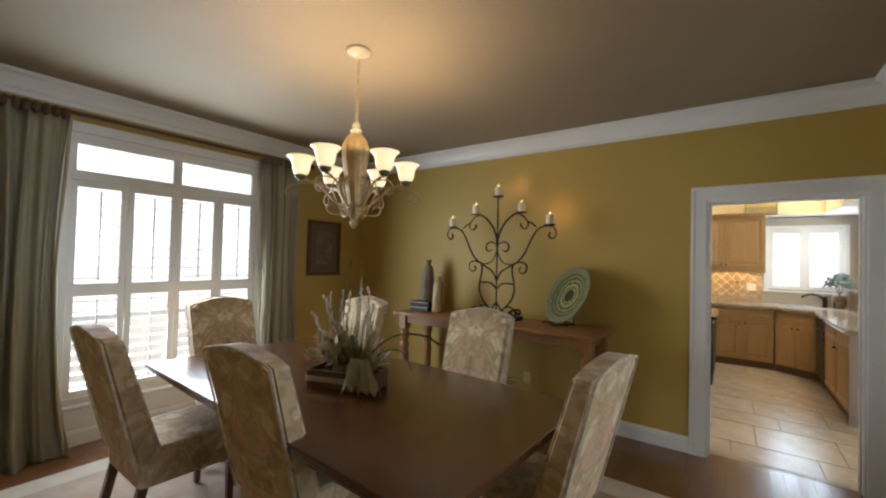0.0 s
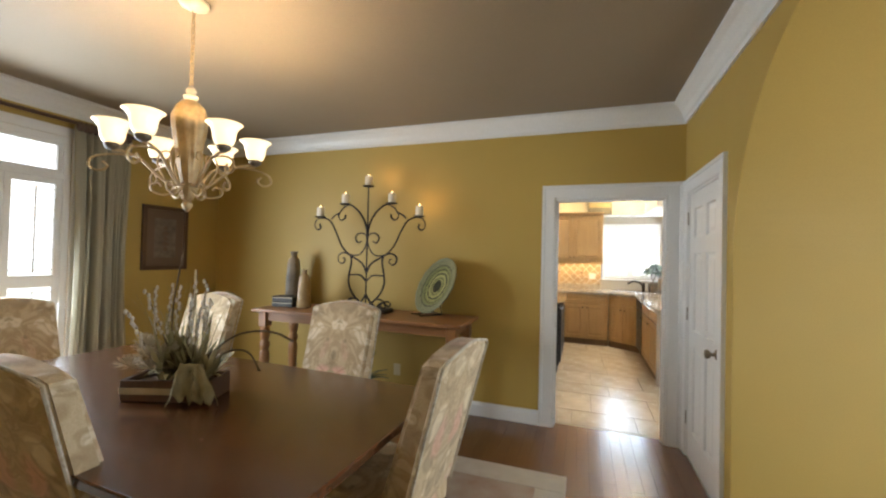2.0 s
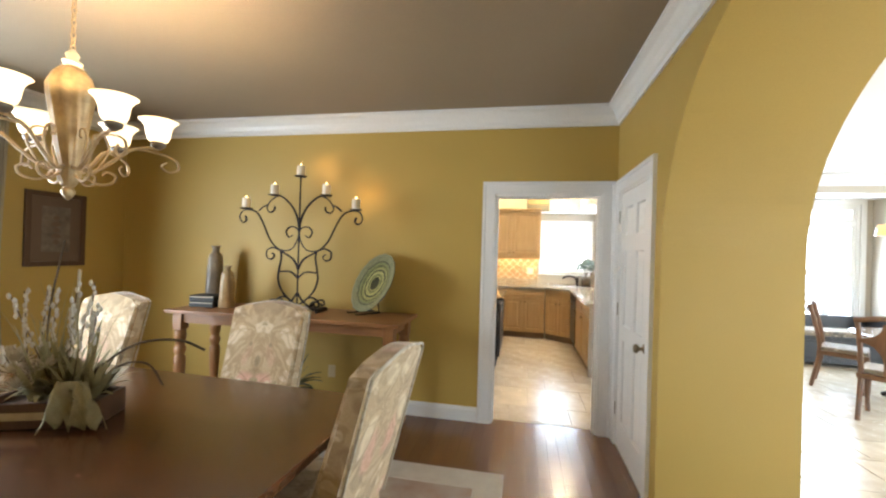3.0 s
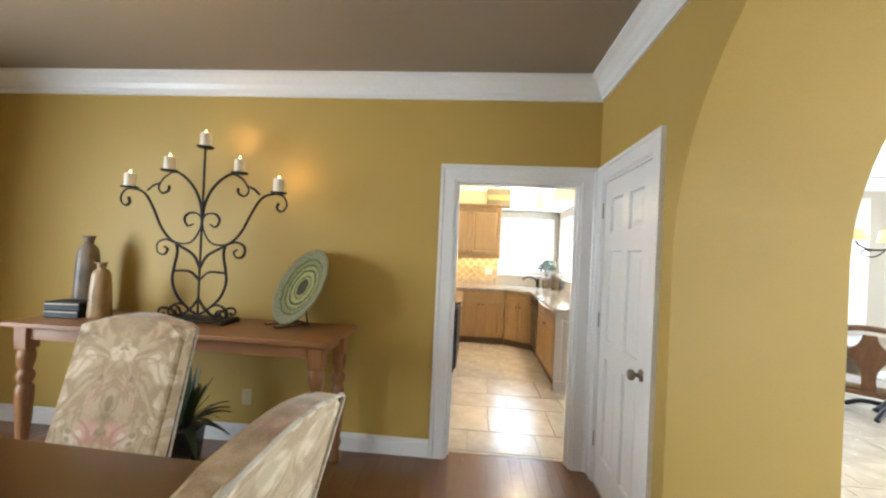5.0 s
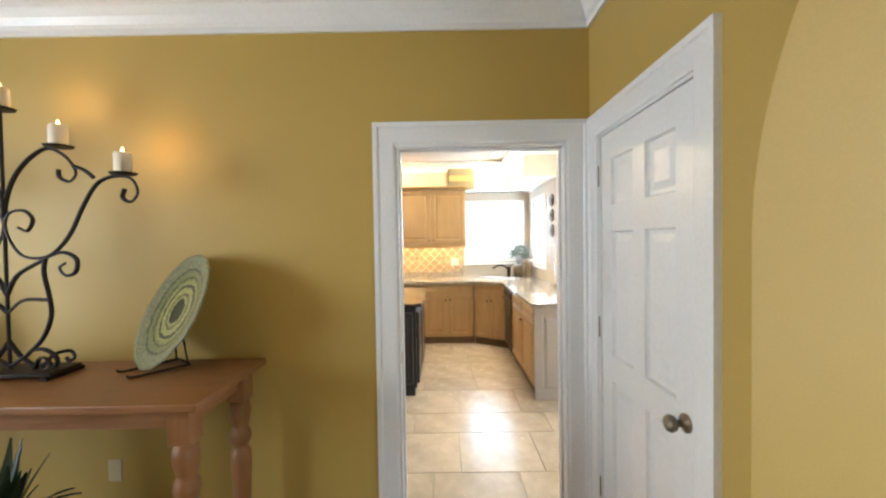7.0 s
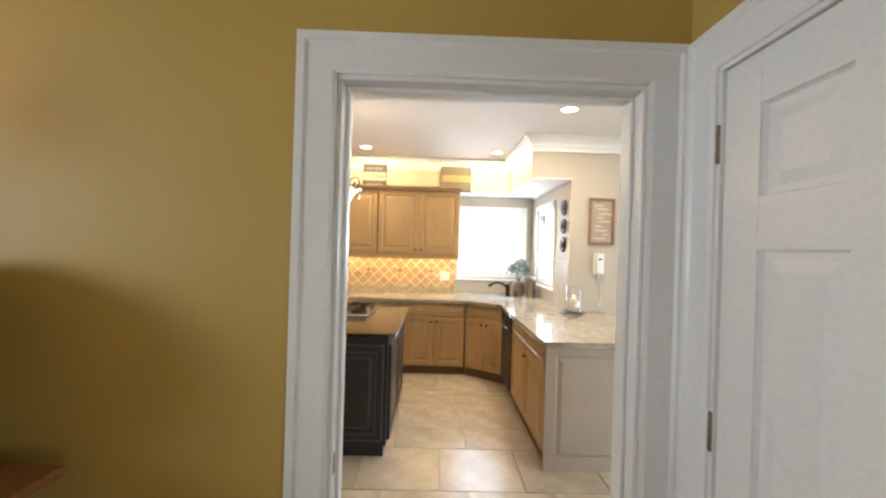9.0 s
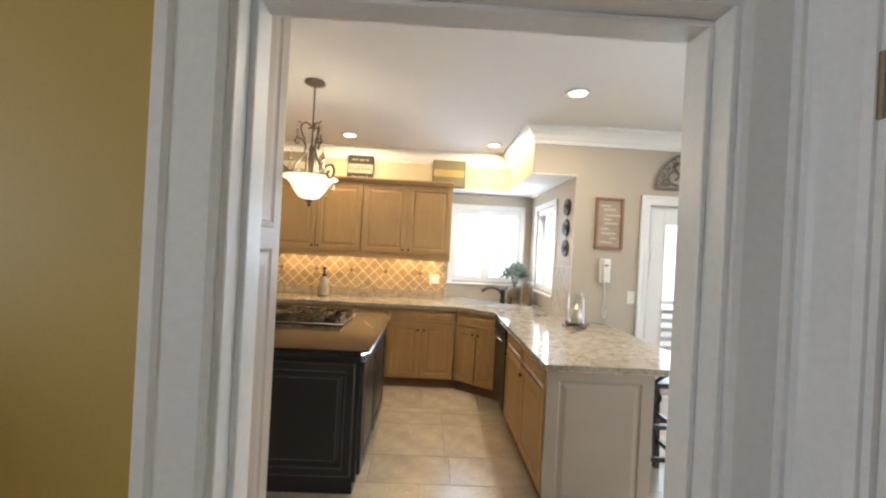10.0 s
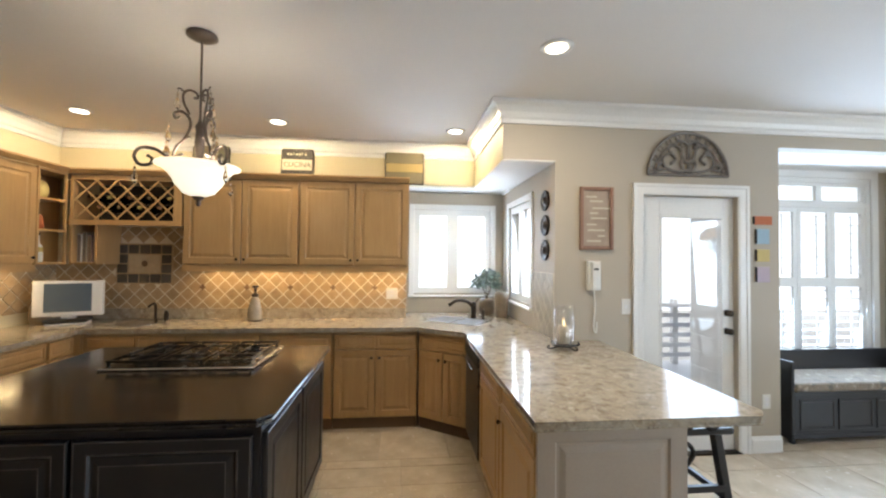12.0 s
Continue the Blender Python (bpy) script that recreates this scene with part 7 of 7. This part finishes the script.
ch = thing("bench_cushion", pose(2.84, 3.20, 0.441), "leaf-patterned tan cushion on the bench", "cushion")
part("cover", box(0.045, BL - 0.045, -0.005, BD - 0.04, 0, 0.075, 0.025, seg=3), M["cushion"], ch)


def side_chair(m):
    ob = thing("breakfast_chair", m, "mid-brown wooden chair with a pierced splat and padded seat", "chair", "chairs round the breakfast table")
    part("seat_frame", box(-0.23, 0.23, -0.22, 0.22, 0.40, 0.45, 0.006), M["oak_chair"], ob)
    part("seat_pad", box(-0.22, 0.22, -0.20, 0.215, 0.4505, 0.50, 0.02, seg=2), M["cushion"], ob, "padded patterned seat")
    for sx in (-1, 1):
        part("front_leg", sweep(spline([(sx * 0.20, 0.19, 0.42), (sx * 0.21, 0.20, 0.2), (sx * 0.20, 0.19, 0.0)], 4), [0.026] * 5 + [0.02] * 4, 8), M["oak_chair"], ob)
        part("back_post", sweep(spline([(sx * 0.205, -0.27, 0.0), (sx * 0.20, -0.20, 0.42), (sx * 0.205, -0.23, 0.7), (sx * 0.22, -0.30, 1.0)], 5), 0.021, 8), M["oak_chair"], ob)
    part("top_rail", sweep(spline([(-0.24, -0.30, 0.97), (0, -0.315, 1.01), (0.24, -0.30, 0.97)], 6), 0.032, 8, flat=0.5), M["oak_chair"], ob)
    arc = [(0.045 + 0.155 * (1 - math.cos(a)), 0.95 - 0.15 * math.sin(a)) for a in (math.pi / 2 * k / 7 for k in range(8))]
    arc += [(0.045 + 0.155 * (1 - math.sin(a)), 0.755 - 0.20 * (1 - math.cos(a))) for a in (math.pi / 2 * k / 7 for k in range(8))]
    arc.append((0.05, 0.45))
    splat = part("splat", prism([*arc, *[(-x, z) for x, z in reversed(arc)]], 0.016), M["oak_chair"], ob, "star-shaped pierced splat")
    for v in splat.data.vertices:
        v.co.y += -0.205 - 0.10 * max(0, v.co.z - 0.45) / 0.5
    return ob


sc = side_chair(pose(2.79, 1.05, 0, 0, 0, -44))
copy_thing(sc, pose(3.10, 2.13, 0, 0, 0, -127))
copy_thing(sc, pose(4.25, 1.75, 0, 0, 0, 85))
bt = thing("breakfast_table", pose(3.5, 1.55, 0), "round dark breakfast table with a glossy top", "table")
part("tabletop", lathe([(0.60, 0.715), (0.62, 0.725), (0.62, 0.745), (0.60, 0.75)], 48), M["dark_wood"], bt)
part("pedestal", lathe([(0.16, 0.05), (0.12, 0.09), (0.05, 0.2), (0.07, 0.4), (0.05, 0.55), (0.14, 0.71)], 20), M["iron"], bt, smooth=True)
for k in range(4):
    a = k * math.pi / 2 + 0.5
    d = Vector((math.cos(a), math.sin(a), 0))
    part("foot", sweep(spline([d * 0.05 + Vector((0, 0, 0.12)), d * 0.25 + Vector((0, 0, 0.10)), d * 0.38 + Vector((0, 0, 0.03))], 5), 0.025, 8), M["iron"], bt)
cl = thing("breakfast_chandelier", pose(3.60, 1.50, 1.75), "iron scroll chandelier with amber shades", "chandelier")
part("rod", sweep([(0, 0, 0.0), (0, 0, H - 1.752)], 0.009, 8), M["iron"], cl)
part("canopy", lathe([(0.01, H - 1.80), (0.06, H - 1.765), (0.065, H - 1.752)], 18), M["iron"], cl)
for k in range(5):
    a = radians(143 + 72 * k)
    d = Vector((math.cos(a), math.sin(a), 0))
    P = lambda r, z: tuple(d * r + Vector((0, 0, z)))
    arm = part("arm", sweep(spline([P(0.01, 0.2), P(0.14, 0.02), P(0.30, -0.02), P(0.41, 0.03), P(0.44, 0.08)], 6), 0.009, 8), M["iron"], cl)
    part("scroll", sweep(spline([P(0.20, 0.0), P(0.29, -0.09), P(0.39, -0.07), P(0.37, -0.02), P(0.32, -0.04)], 5), 0.007, 7), M["iron"], arm)
    part("shade", lathe([(0.11, 0.09), (0.085, 0.21)], 22, at=P(0.44, 0.0)), M["amber"], arm, "lit amber shade", True)
lamp("breakfast_bulb", "POINT", 12, WARM, pose(3.60, 1.50, 2.05), 0.08)

# over the tall cabinet
sf = solid("soffit_pantry", box(-3.88, -1.17, 0.13, 0.72, 2.46, H - 0.001), M["ceil_white"], "white boxed soffit over the pantry", "ceiling", kind="structure")
part("cornice", moulding((0.0, 0, 0), (0.0, 0.53, 0), (1, 0, 0), [(0, 2.33), (0.012, 2.33), (0.02, 2.345), (0.06, 2.40), (0.06, 2.42), (0, 2.42)], 0, 1), M["panel_grey"], tall, "taupe cornice")

# ---- outdoors ----
sd = tagged(new("exterior_siding", finish(box(2.498, 2.509, 3.225, 3.95, -0.4, 2.6), "exterior_siding", M["trim"])), "pale lapped siding beside the back door", "siding", kind="structure")
for k in range(18):
    b = box(2.485, 2.497, 3.225, 3.95, -0.3 + k * 0.16, -0.3 + k * 0.16 + 0.152)
    part("siding_board", b, M["trim"], sd)
solid("ground", box(-60, 60, -60, 60, -0.45, -0.40), M["grass"], "pale paving round the house", "ground", kind="structure")
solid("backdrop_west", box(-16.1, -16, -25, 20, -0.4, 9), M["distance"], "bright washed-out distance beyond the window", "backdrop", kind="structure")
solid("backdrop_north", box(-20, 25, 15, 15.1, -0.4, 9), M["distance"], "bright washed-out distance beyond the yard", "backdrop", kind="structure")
dk = thing("deck", pose(0.9, 3.3, -0.12), "pale timber deck outside the back door", "deck")
for k in range(16):
    part("deck_board", box(0, 4.5, 0.8 + k * 0.145, 0.8 + k * 0.145 + 0.138, -0.03, 0.0), M["trim"], dk)
part("joist", box(0.05, 4.45, 0.8, 3.1, -0.28, -0.031), M["brick"], dk)
rl = thing("deck_rail", pose(0.9, 6.2, -0.12), "white timber deck railing", "railing")
for x in (0, 1.5, 3.0, 4.4):
    part("post", box(x, x + 0.09, 0, 0.09, -0.28, 1.05), M["trim"], rl)
for k in range(6):
    part("rail_bar", box(0, 4.49, -0.02, -0.001, 0.12 + k * 0.16, 0.19 + k * 0.16), M["silver_plastic"], rl, "pale blue-grey rail board")

# ---- floor pieces ----
boards = bpy.data.objects["floor_dining"]
rnd = random.Random(7)
meshes = {}
x = -5.0
while x < -0.001:
    w = min(0.084, -x)
    y = -4.85 - rnd.uniform(0, 1.1)
    while y < 0.1:
        L = rnd.choice((0.9, 1.2, 1.5, 1.8))
        y0, y1 = max(y, -4.85), min(y + L, 0.10)
        if y1 - y0 > 0.05:
            key = round(y1 - y0, 2)
            if (key, round(w, 3)) not in meshes:
                meshes[key, round(w, 3)] = finish(box(0.0003, w - 0.0003, 0.0003, y1 - y0 - 0.0003, -0.0105, 0.0, 0.0004), "floor_board", M["floorwood"])
            b = new("floor_board", meshes[key, round(w, 3)])
            b.parent = boards
            b.location = (x, y0, 0.0)
        y += L
    x += w

tiles = {"k": bpy.data.objects["floor_kitchen"], "b": bpy.data.objects["floor_breakfast"]}
heights, span = (0.36, 0.545), []
y, k = 0.14, 0
while y < 5.0:
    span.append((y, y + heights[k % 2], k))
    y += heights[k % 2]
    k += 1
y, k = 0.14, 1
while y > -4.9:
    span.append((y - heights[k % 2], y, -k))
    y -= heights[k % 2]
    k += 1
zones = (("k", -3.88, 6.48, 0.104, 3.1), ("k", -3.88, 0.70, 3.104, 4.75), ("k", 2.63, 4.60, 3.104, 3.83), ("b", 0.72, 6.48, -4.85, 0.1), ("b", 0.004, 0.716, -3.28, -1.1))
JOINTS = {0: 0.26, 1: 0.44, 2: 0.64, 3: 0.46, 4: 0.67}
cache = {}
for y0, y1, k in span:
    x = JOINTS.get(k, 0.19 * (k % 3) + 0.075 + 0.19 * (k % 2)) - 4.48
    while x < 6.5:
        for z, a0, a1, b0, b1 in zones:
            p, q, r, s = max(x, a0), min(x + 0.56, a1), max(y0, b0), min(y1, b1)
            if q - p > 0.03 and s - r > 0.03:
                key = (round(q - p, 3), round(s - r, 3))
                if key not in cache:
                    cache[key] = finish(box(0.003, key[0] - 0.003, 0.003, key[1] - 0.003, -0.0085, 0.0, 0.0025), "floor_tile", M["tile"])
                t = new("floor_tile", cache[key])
                t.parent = tiles[z]
                t.location = (p, r, 0)
        x += 0.56
